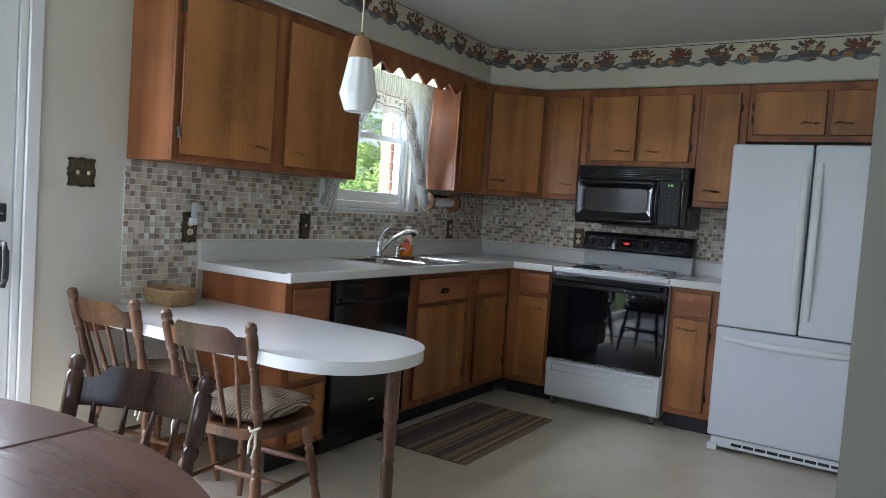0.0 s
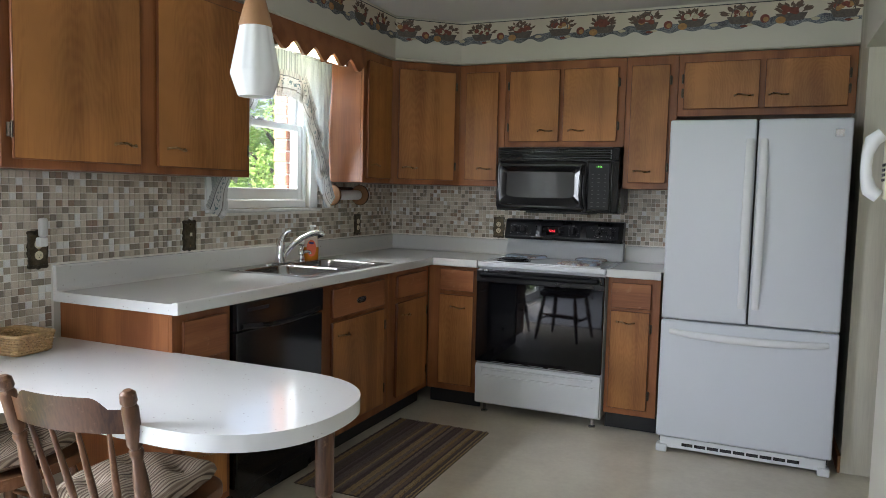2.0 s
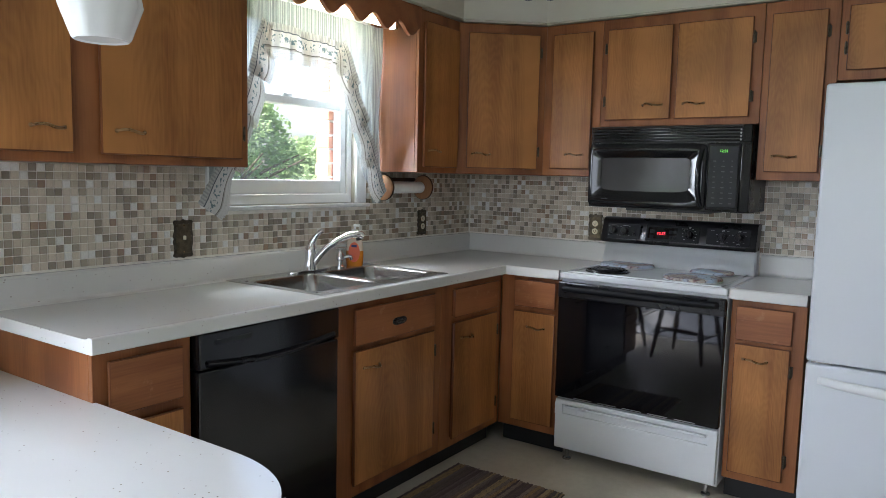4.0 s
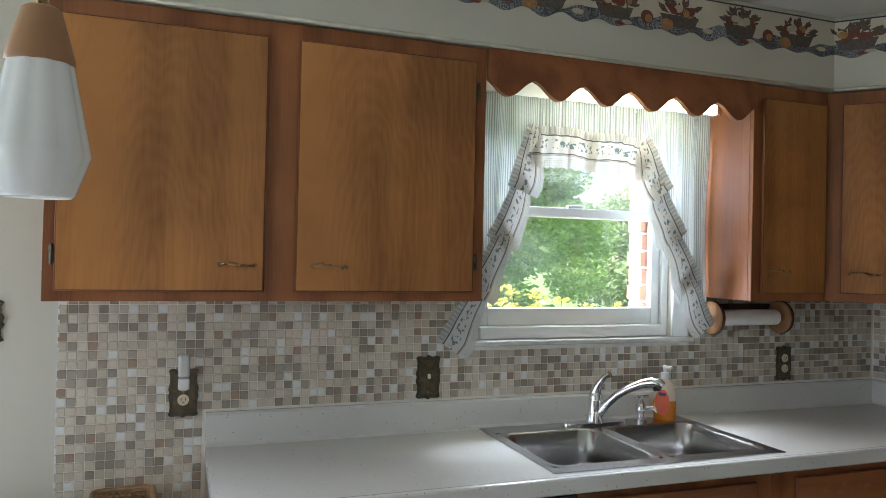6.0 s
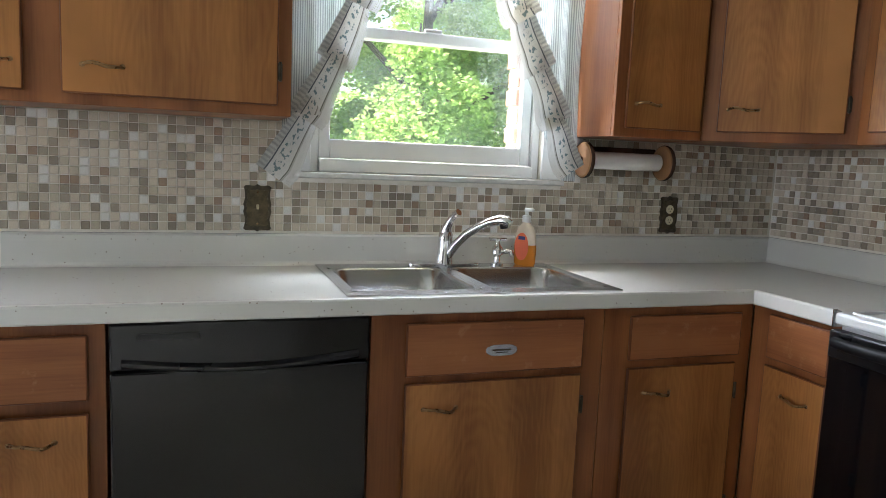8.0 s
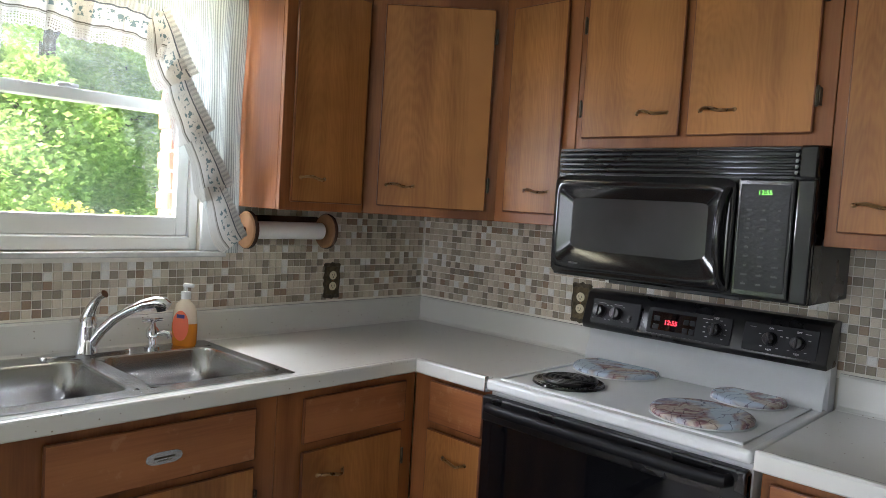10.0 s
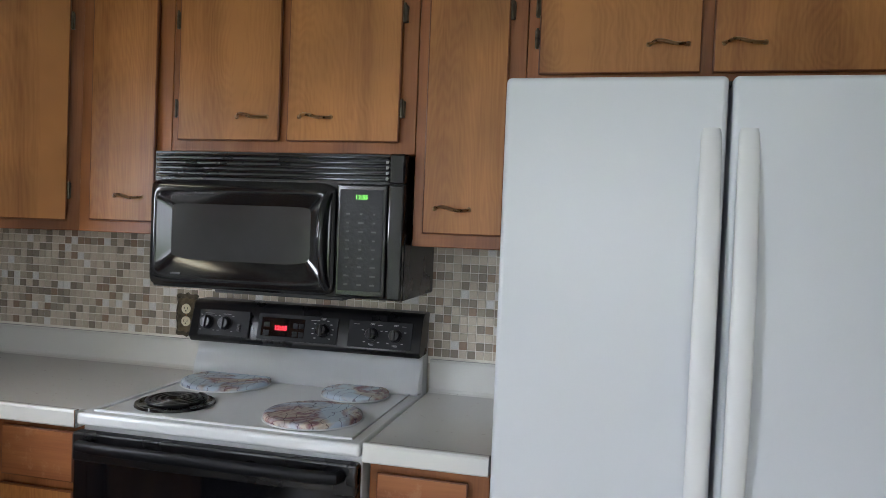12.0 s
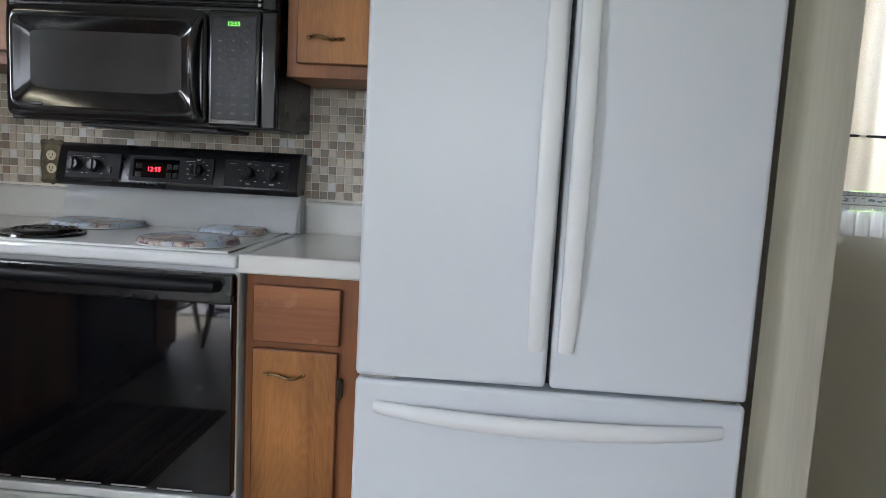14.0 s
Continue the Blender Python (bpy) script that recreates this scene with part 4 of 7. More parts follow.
for i in range(4):
    cbox(bm, MX - 0.052, MX - 0.046, -0.3585, -0.350, 1.541 + i * 0.0145, 1.549 + i * 0.0145, 0.001)
part("vent_clips", bm, M_LABELGREY, mw)
# door: bulged frame round a screened window
bm = bmesh.new()
gx0, gx1, gz0, gz1 = 0.066, 0.492, 1.312, 1.463
ox0, ox1, oz0, oz1 = 0.004, 0.566, 1.226, 1.530
N = 64


def ring(x0, x1, z0, z1, y, rad, sag=0.0):
    pts = []
    for i in range(N):
        a = 2 * math.pi * i / N + math.pi / N
        cx, cz = math.cos(a), math.sin(a)
        p = 0.13
        x = (x0 + x1) / 2 + (x1 - x0) / 2 * math.copysign(abs(cx) ** p, cx)
        z = (z0 + z1) / 2 + (z1 - z0) / 2 * math.copysign(abs(cz) ** p, cz)
        if cz < 0:
            z -= sag * (1 - ((x - (x0 + x1) / 2) / ((x1 - x0) / 2)) ** 2)
        pts.append(bm.verts.new((x, y, z)))
    return pts


rings = [ring(ox0, ox1, oz0, oz1, -0.335, 0.1), ring(ox0, ox1, oz0, oz1, -0.356, 0.1), ring(ox0 + 0.006, ox1 - 0.006, oz0 + 0.006, oz1 - 0.006, -0.361, 0.1),
         ring(gx0 - 0.046, gx1 + 0.046, gz0 - 0.055, gz1 + 0.040, -0.366, 0.1, 0.012), ring(gx0 - 0.038, gx1 + 0.038, gz0 - 0.045, gz1 + 0.032, -0.364, 0.1, 0.012),
         ring(gx0, gx1, gz0, gz1, -0.348, 0.1, 0.014)]
for a, b in zip(rings, rings[1:]):
    for i in range(N):
        bm.faces.new((a[i], a[(i + 1) % N], b[(i + 1) % N], b[i]))
bmesh.ops.recalc_face_normals(bm, faces=bm.faces)
md = part("door", bm, M_BLACK, mw, smooth=50)
bm = bmesh.new()
win = ring(gx0 - 0.004, gx1 + 0.004, gz0 - 0.004, gz1 + 0.004, -0.3475, 0.1, 0.014)
mid = bm.verts.new(((gx0 + gx1) / 2, -0.3475, (gz0 + gz1) / 2))
for i in range(N):
    bm.faces.new((win[i], win[(i + 1) % N], mid))
part("window", bm, M_GREYGL, md, "screened grey window")
bm = bmesh.new()
tube(bm, [(0.548, -0.360, 1.500), (0.546, -0.378, 1.480), (0.542, -0.392, 1.43), (0.541, -0.395, 1.38), (0.542, -0.392, 1.33), (0.546, -0.378, 1.27), (0.548, -0.360, 1.250)], 0.012, 12, 1.0)
part("handle", bm, M_BLACK, md, "curved glossy black handle")
kp = part("control_panel", box(0.570, 0.712, -0.360, -0.336, 1.228, 1.530, 0.006, 2), M_BLACK, mw)
M_FILM = plain("crinkled_black_film", (0.010, 0.010, 0.012), 0.24, vary=0.2, scale=30, fine=110, relief=0.35, depth=0.002)
M_FILM.node_tree.nodes["Principled BSDF"].inputs["Specular IOR Level"].default_value = 0.3
part("keypad", box(0.580, 0.702, -0.3622, -0.3585, 1.245, 1.515, 0.001), M_FILM, kp, "crinkled glossy keypad film")
part("end_strip", box(0.714, MX, -0.357, -0.334, 1.224, 1.530, 0.005, 2), M_BLACK, mw)
lettering("clock_digits", "12:55", 0.016, Matrix.Translation((0.641, -0.3626, 1.494)) @ FACE, M_GREEN, kp)
bm = bmesh.new()
random.seed(5)
for i in range(9):
    for j in range(3):
        w = random.uniform(0.005, 0.016)
        x, z = 0.604 + j * 0.037, 1.262 + i * 0.0235
        cbox(bm, x - w / 2, x + w / 2, -0.3627, -0.3621, z - 0.0022, z + 0.0022)
part("key_marks", bm, M_DARKGAP, kp, kind="stuff")
part("badge", box(0.078, 0.108, -0.3672, -0.3640, 1.262, 1.267, 0), M_DARKGAP, md)

# ---- refrigerator ----
fr = thing("refrigerator", pose(2.0, 0, 0), "white french-door refrigerator with bottom freezer drawer", "refrigerator")
FW = 0.815
# dark grey body, its colour deepening the shaded gaps round the white doors
part("body", box(0.008, FW - 0.008, -0.705, -0.03, 0.03, 1.70, 0.004), M_DARKGAP, fr, "dark grey cabinet sides, deepening the shaded gaps beside the doors")
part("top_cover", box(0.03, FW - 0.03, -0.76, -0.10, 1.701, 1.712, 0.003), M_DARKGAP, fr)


def fdoor(x0, x1, z0, z1, name="door"):
    return part(name, box(x0, x1, -0.790, -0.712, z0, z1, 0.010, 3), M_FRIDGE, fr)


d1 = fdoor(0.0, 0.4035, 0.706, 1.716)
d2 = fdoor(0.4115, FW, 0.706, 1.716)
d3 = fdoor(0.0, FW, 0.085, 0.698, "freezer_drawer")
part("gasket", box(0.02, FW - 0.02, -0.716, -0.704, 0.09, 1.70, 0), M_DARKGAP, fr)


def fhandle(x, flip, parent):
    pts, rad = [], []
    for i in range(41):
        s = i / 40
        bow = math.sin(math.pi * s) ** 0.75
        pts.append((x, -0.786 - 0.032 * bow, 0.785 + 0.835 * s))
        rad.append(0.0175 + 0.0035 * bow)
    part("handle", tube(bmesh.new(), pts, rad, 20, 0.42), M_FRHANDLE, parent, "long bowed white handle", smooth=80)


fhandle(0.377, -1, d1)
fhandle(0.441, 1, d2)
pts, rad = [], []
for i in range(41):
    s = i / 40
    bow = math.sin(math.pi * s) ** 0.75
    pts.append((0.045 + 0.725 * s, -0.788 - 0.036 * bow, 0.640 - 0.010 * bow))
    rad.append(0.010 + 0.004 * bow)
part("handle", tube(bmesh.new(), pts, rad, 16, 1.45), M_FRHANDLE, d3, "wide bowed white handle", smooth=80)
part("badge", box(0.740, 0.777, -0.7925, -0.7895, 1.628, 1.664, 0.001), M_STEEL, d2, "small grey square badge")
bg = part("base_grille", box(0.02, FW - 0.02, -0.772, -0.70, 0.022, 0.078, 0.004), M_ENAMEL, fr)
bm = bmesh.new()
for i in range(9):
    cbox(bm, 0.13 + i * 0.062, 0.13 + i * 0.062 + 0.054, -0.7735, -0.770, 0.040, 0.056)
part("vent_slots", bm, M_BLACKPL, bg)
for x in (0.03, FW - 0.03):
    part("foot", box(x - 0.028, x + 0.028, -0.79, -0.72, 0.0, 0.040, 0.008, 2), M_ENAMEL, fr)
for x in (0.05, FW - 0.05):
    part("hinge_cover", box(x - 0.035, x + 0.035, -0.775, -0.70, 0.6985, 0.7055, 0.001), M_STEEL, fr)


# ---- sink and what stands at it ----
sk = thing("double_sink", pose(0, 0, 0), "stainless steel double-bowl drop-in sink", "sink")
RZ = CT + 0.004
BOWLS = ((0.125, 0.500, -1.815, -1.470), (0.125, 0.500, -1.418, -1.073))
bm = bmesh.new()


def rrect(x0, x1, y0, y1, rad, n=6):
    pts = []
    for cx, cy, a0 in ((x1 - rad, y1 - rad, 0), (x0 + rad, y1 - rad, 90), (x0 + rad, y0 + rad, 180), (x1 - rad, y0 + rad, 270)):
        for i in range(n + 1):
            a = radians(a0 + 90 * i / n)
            pts.append((cx + rad * math.cos(a), cy + rad * math.sin(a)))
    return pts


# deck: strips around the bowls
for x0, x1, ya, yb in ((SINK[0], SINK[1], SINK[2], BOWLS[0][2] - 0.012), (SINK[0], SINK[1], BOWLS[1][3] + 0.012, SINK[3]), (SINK[0], SINK[1], BOWLS[0][3] + 0.012, BOWLS[1][2] - 0.012),
                       (SINK[0], 0.113, BOWLS[0][2] - 0.012, BOWLS[0][3] + 0.012), (0.512, SINK[1], BOWLS[0][2] - 0.012, BOWLS[0][3] + 0.012),
                       (SINK[0], 0.113, BOWLS[1][2] - 0.012, BOWLS[1][3] + 0.012), (0.512, SINK[1], BOWLS[1][2] - 0.012, BOWLS[1][3] + 0.012)):
    cbox(bm, x0, x1, ya, yb, CT + 0.0008, RZ)
bmesh.ops.remove_doubles(bm, verts=bm.verts, dist=0.0001)
part("deck", bm, M_STEEL, sk)
for b in BOWLS:
    bm = bmesh.new()
    n = 8
    levels = [(-0.0118, 0.0, 0.030), (-0.002, 0.0, 0.050), (0.002, -0.006, 0.055), (0.006, -0.10, 0.060), (0.012, -0.150, 0.065), (0.045, -0.172, 0.05), (0.10, -0.176, 0.04)]
    rings = []
    for inset, dz, rad in levels:
        rings.append([bm.verts.new((x, y, RZ + dz)) for x, y in rrect(b[0] + inset, b[1] - inset, b[2] + inset, b[3] - inset, rad, n)])
    for a, c in zip(rings, rings[1:]):
        for i in range(len(a)):
            bm.faces.new((a[i], a[(i + 1) % len(a)], c[(i + 1) % len(a)], c[i]))
    bm.faces.new(rings[-1])
    bmesh.ops.recalc_face_normals(bm, faces=bm.faces)
    bowl = part("bowl", bm, M_STEEL, sk, smooth=60)
    part("drain", lathe(bmesh.new(), [(0.042, 0), (0.042, 0.002), (0.030, 0.003), (0.026, -0.002)], 24, Matrix.Translation(((b[0] + b[1]) / 2, (b[2] + b[3]) / 2, RZ - 0.1755))), M_CHROME, bowl)

fc = thing("kitchen_faucet", pose(0.075, -1.425, RZ), "chrome single-lever faucet with pull-out spout at the sink", "faucet")
plate = [(0.028 * math.copysign(abs(math.cos(a)) ** 0.7, math.cos(a)), 0.125 * math.copysign(abs(math.sin(a)) ** 0.7, math.sin(a))) for a in [2 * math.pi * i / 32 for i in range(32)]]
part("base_plate", slab(bmesh.new(), plate, 0, 0.009, None, 0.003, 2), M_CHROME, fc)
part("body", turned(bmesh.new(), (0, 0, 0.008), (0.004, 0.001, 0.118), [(0, 0.032), (0.1, 0.029), (0.4, 0.024), (0.7, 0.025), (0.9, 0.024), (1.0, 0.017)], 20), M_CHROME, fc)
bm = tube(bmesh.new(), [(0.003, 0, 0.112), (0.010, 0.004, 0.134), (0.022, 0.010, 0.155), (0.036, 0.018, 0.174), (0.052, 0.026, 0.184)], [0.020, 0.016, 0.012, 0.0105, 0.012], 12)
part("lever", bm, M_CHROME, fc)
sp = [(0.010, 0.006, 0.030), (0.032, 0.028, 0.075), (0.060, 0.052, 0.112), (0.092, 0.080, 0.140), (0.124, 0.108, 0.160), (0.150, 0.131, 0.168), (0.168, 0.147, 0.166), (0.178, 0.156, 0.158)]
part("spout", tube(bmesh.new(), sp, [0.016, 0.015, 0.0145, 0.0145, 0.016, 0.018, 0.019, 0.014], 14), M_CHROME, fc)
part("nozzle", turned(bmesh.new(), (0.160, 0.140, 0.162), (0.163, 0.143, 0.142), [(0, 0.016), (1, 0.013)], 14), M_BLACKPL, fc)

tp = thing("filter_tap", pose(0.080, -1.235, RZ), "small chrome drinking-water tap beside the faucet", "tap")
part("body", turned(bmesh.new(), (0, 0, 0), (0, 0, 0.085), [(0, 0.022), (0.08, 0.022), (0.15, 0.012), (0.35, 0.011), (0.45, 0.019), (0.7, 0.019), (0.85, 0.010), (1.0, 0.008)], 16), M_CHROME, tp)
part("outlet", tube(bmesh.new(), [(0.006, 0.006, 0.045), (0.022, 0.028, 0.052), (0.030, 0.038, 0.050), (0.034, 0.042, 0.036)], 0.009, 10), M_CHROME, tp)
bm = cbox(bmesh.new(), -0.006, 0.006, -0.033, 0.033, 0.085, 0.095, 0.003, 2)
cbox(bm, -0.020, 0.020, -0.006, 0.006, 0.085, 0.094, 0.003, 2)
part("handle", bm, M_CHROME, tp, "cross handle")

m, nt, bs = nodes_of("orange_soap")
bs.inputs["Base Color"].default_value = (0.95, 0.33, 0.03, 1)
bs.inputs["Roughness"].default_value = 0.12
bs.inputs["Transmission Weight"].default_value = 0.35
M_SOAP = m
M_CLEARPL = plain("clear_cloudy_plastic", (0.72, 0.62, 0.50), 0.15, vary=0.05, relief=0.0)
M_SOAPLABEL = plain("coral_label", (0.80, 0.16, 0.07), 0.4, vary=0.04, relief=0.0)
M_NAVY = plain("navy_print", (0.03, 0.03, 0.16), 0.4, vary=0.05, relief=0.0)
so = thing("soap_bottle", pose(0.075, -1.128, RZ, 0, 0, 35), "half-full orange hand soap pump bottle at the sink", "soap bottle")


def flask(bm, profile, flat=0.62, seg=24):
    lathe(bm, profile, seg)
    bmesh.ops.scale(bm, vec=(1, flat, 1), verts=bm.verts)
    return bm


part("soap_fill", flask(bmesh.new(), [(0.036, 0.0), (0.040, 0.006), (0.042, 0.05), (0.0415, 0.072)]), M_SOAP, so)
part("bottle", flask(bmesh.new(), [(0.0415, 0.0722), (0.038, 0.11), (0.030, 0.132), (0.016, 0.145), (0.013, 0.150)]), M_CLEARPL, so)
part("neck", lathe(bmesh.new(), [(0.015, 0.149), (0.015, 0.172), (0.006, 0.174), (0.006, 0.188)], 16), M_WHITE, so)
bm = cbox(bmesh.new(), -0.008, 0.026, -0.007, 0.007, 0.186, 0.198, 0.003, 2)
part("pump", bm, M_WHITE, so, "white pump head")
oval = [(0.027 * math.cos(2 * math.pi * i / 28), 0.066 + 0.048 * math.sin(2 * math.pi * i / 28)) for i in range(28)]
for s, deg in ((1, 0), (-1, 180)):
    lb = part("label", slab(bmesh.new(), oval, 0.0262, 0.0272, pose(0, 0, 0, 0, 0, deg) @ FACE), M_SOAPLABEL, so, "coral printed label")
    bm = cbox(bmesh.new(), -0.013, 0.013, -0.0280, -0.0273, 0.090, 0.102)
    bmesh.ops.transform(bm, matrix=pose(0, 0, 0, 0, 0, deg), verts=bm.verts)
    part("print", bm, M_NAVY, lb)

# ---- plates on the wall ----


PLATE_EDGE = ((0, .50), (.05, .480), (.13, .450), (.22, .455), (.32, .472), (.42, .465), (.485, .430), (.45, .38), (.42, .32), (.435, .26), (.42, .20), (.46, .14), (.49, .07))


def plate_outline(w, h):
    """A scalloped plate with eared corners and a raised middle above and below."""
    q = [(x * w, y * h) for x, y in PLATE_EDGE]
    right = q + [(0.44 * w, 0.0)] + [(x, -y) for x, y in reversed(q)]
    left = [(-x, y) for x, y in reversed(right[1:-1])]
    return list(reversed(right + left))


def wall_plate(m, kind, w, h, label):
    """Face on local x, z, outward -y."""
    p = thing("outlet_plate" if kind != "switch" and kind != "double" else "switch_plate", m, label, "wall plate", "bronze wall plates")
    bm = slab(bmesh.new(), plate_outline(w, h), 0.0, 0.007, FACE, 0.0015, 1)
    part("plate", bm, M_BRONZE, p)
    bm = slab(bmesh.new(), plate_outline(w * 0.80, h * 0.80), 0.0065, 0.0095, FACE, 0.001, 1)
    part("raised_rim", bm, M_BRASSMID, p)
    if kind == "duplex":
        for z in (-0.021, 0.021):
            s = part("socket", lathe(bmesh.new(), [(0.0165, 0.0), (0.0165, 0.0118), (0.0150, 0.0128)], 20, Matrix.Translation((0, 0, z)) @ FACE), M_CREAM, p, "cream socket face")
            for dx_, w_, h_, dz_ in ((-0.006, 0.002, 0.008, 0.002), (0.006, 0.002, 0.008, 0.002), (0, 0.004, 0.004, -0.007)):
                part("slot", box(dx_ - w_ / 2, dx_ + w_ / 2, -0.0131, -0.012, z + dz_ - h_ / 2, z + dz_ + h_ / 2, 0), M_BLACKPL, s)
    elif kind == "switch":
        part("toggle", box(-0.004, 0.004, -0.020, -0.008, -0.004, 0.012, 0.002), M_CREAM, p)
    elif kind == "double":
        for x in (-0.023, 0.023):
            part("toggle", box(x - 0.0045, x + 0.0045, -0.022, -0.008, -0.010, 0.006, 0.002), M_CREAM, p)
    for z in ((-h * 0.33, h * 0.33) if kind != "duplex" else (0.0,)):
        part("screw", lathe(bmesh.new(), [(0.003, 0.009), (0.003, 0.0105)], 10, Matrix.Translation((0, 0, z)) @ FACE), M_PLUG, p)
    return p


PW = 0.006
wall_plate(pose(PW, -2.803, 1.078, 0, 0, WEST), "duplex", 0.088, 0.150, "ornate dark bronze outlet plate on the tiles")
wall_plate(pose(PW, -2.031, 1.096, 0, 0, WEST), "switch", 0.088, 0.150, "ornate dark bronze switch plate on the tiles")
wall_plate(pose(PW, -0.500, 1.098, 0, 0, WEST), "duplex", 0.080, 0.145, "ornate dark bronze outlet plate on the tiles")
wall_plate(pose(0.826, -PW, 1.096), "duplex", 0.084, 0.150, "ornate dark bronze outlet plate beside the range")
wall_plate(pose(0.001, -3.337, 1.295, 0, 0, WEST), "double", 0.125, 0.124, "ornate dark bronze double switch plate on the wall")
nl = thing("night_light", pose(PW + 0.012, -2.803, 1.105, 0, 0, WEST), "small plug-in night light with a clear shade", "night light")
part("base", box(-0.016, 0.016, -0.030, -0.001, -0.014, 0.020, 0.005, 2), M_WHITE, nl)
M_FROST = plain("frosted_plastic", (0.62, 0.62, 0.60), 0.3, vary=0.05)
part("shade", box(-0.017, 0.017, -0.034, -0.012, 0.021, 0.092, 0.010, 3), M_FROST, nl, "frosted clear shade")

# ---- paper towel holder ----
ph = thing("paper_towel_holder", pose(0.0, -0.755, 1.292), "dark wooden wall-mounted paper towel holder", "paper towel holder")
part("back_rail", box(0.006, 0.026, -0.165, 0.165, 0.010, 0.050, 0.004, 2), M_DARKWOOD, ph)
for y in (-0.165, 0.165):
    e = part("end_disc", lathe(bmesh.new(), [(0.058, -0.011), (0.063, -0.006), (0.063, 0.006), (0.058, 0.011)], 32, Matrix.Translation((0.078, y, 0)) @ pose(0, 0, 0, 90)), M_LIGHTWOOD, ph, "round wooden end")
    part("edge_band", lathe(bmesh.new(), [(0.0635, -0.007), (0.065, -0.004), (0.065, 0.004), (0.0635, 0.007)], 32, Matrix.Translation((0.078, y, 0)) @ pose(0, 0, 0, 90), cap=False), M_DARKWOOD, e)
    part("arm", box(0.008, 0.05, y - 0.009, y + 0.009, -0.010, 0.045, 0.004), M_DARKWOOD, ph)
part("spindle", tube(bmesh.new(), [(0.078, -0.20, 0), (0.078, 0.19, 0)], 0.011, 12), M_DARKWOOD, ph)
rl = thing("paper_towel_roll", pose(0.078, -0.755, 1.292), "thin white paper towel roll on its holder", "paper roll")
part("roll", lathe(bmesh.new(), [(0.015, -0.140), (0.030, -0.140), (0.0305, -0.138), (0.0305, 0.138), (0.030, 0.140), (0.015, 0.140)], 32, pose(0, 0, 0, 90)), M_PAPER, rl)

# ---- window ----
w1 = thing("window_1", pose(0, 0, 0), "white vinyl double-hung window above the sink", "window", kind="structure")
ya, yb, za, zb = WIN
FXo, FXi = -0.115, -0.02
for n_, b in (("jamb", (FXo, FXi, ya + 0.001, ya + 0.030, za, zb)), ("jamb", (FXo, FXi, yb - 0.030, yb - 0.001, za, zb)), ("head", (FXo, FXi, ya + 0.031, yb - 0.031, zb - 0.03, zb - 0.001)),
              ("frame_sill", (FXo, FXi, ya + 0.031, yb - 0.031, za + 0.001, za + 0.045))):
    part(n_, box(*b, 0.002), M_WHITE, w1)


def sash(x0, x1, z0, z1, low, high):
    s = part("sash", cbox(cbox(cbox(cbox(bmesh.new(), x0, x1, ya + 0.032, ya + 0.070, z0, z1, 0.003), x0, x1, yb - 0.070, yb - 0.032, z0, z1, 0.003),
                               x0, x1, ya + 0.069, yb - 0.069, z0, z0 + low, 0.003), x0, x1, ya + 0.069, yb - 0.069, z1 - high, z1, 0.003), M_WHITE, w1)
    g = part("pane", box((x0 + x1) / 2 - 0.002, (x0 + x1) / 2 + 0.002, ya + 0.068, yb - 0.068, z0 + low, z1 - high, 0), M_GLASS, s)
    g.visible_shadow = False


sash(-0.062, -0.032, za + 0.046, 1.690, 0.062, 0.036)
sash(-0.100, -0.070, 1.655, zb - 0.031, 0.036, 0.04)
part("sash_lock", box(-0.045, -0.028, -1.49, -1.43, 1.690, 1.702, 0.003), M_WHITE, w1)
for n_, b in (("casing", (0.001, 0.016, ya - 0.055, ya + 0.002, za, zb + 0.05)), ("casing", (0.001, 0.016, yb - 0.002, yb + 0.070, za, zb + 0.05)), ("casing", (0.001, 0.0155, ya, yb, zb, zb + 0.05))):
    part(n_, box(*b, 0.003), M_WHITE, w1)
part("apron_panel", box(-0.028, -0.002, ya + 0.031, yb - 0.031, za + 0.002, za + 0.044, 0.003), M_WHITE, w1)
part("stool", box(-0.11, 0.030, ya - 0.05, yb + 0.085, za - 0.019, za - 0.001, 0.004, 2), M_MARBLE, w1, "pale marble sill")

# sliding glass door
d1 = thing("door_1", pose(0, 0, 0), "white sliding glass door with a dark handle", "door", kind="structure")
for n_, b in (("jamb", (-0.125, -0.005, DOOR[1] - 0.030, DOOR[1] - 0.001, 0.02, DOOR[3] - 0.001)), ("jamb", (-0.125, -0.005, DOOR[0] + 0.001, DOOR[0] + 0.03, 0.02, DOOR[3] - 0.001)),
              ("head", (-0.125, -0.005, DOOR[0] + 0.031, DOOR[1] - 0.031, DOOR[3] - 0.04, DOOR[3] - 0.001)), ("threshold", (-0.125, 0.0, DOOR[0] + 0.001, DOOR[1] - 0.001, 0.0, 0.019)),
              ("casing", (0.001, 0.017, DOOR[1] - 0.004, DOOR[1] + 0.046, 0, DOOR[3] + 0.05)), ("casing", (0.001, 0.017, DOOR[0] - 0.046, DOOR[0] + 0.004, 0, DOOR[3] + 0.05)),
              ("casing", (0.001, 0.0165, DOOR[0] + 0.004, DOOR[1] - 0.004, DOOR[3] - 0.003, DOOR[3] + 0.05))):
    part(n_, box(*b, 0.003), M_WHITE, d1)
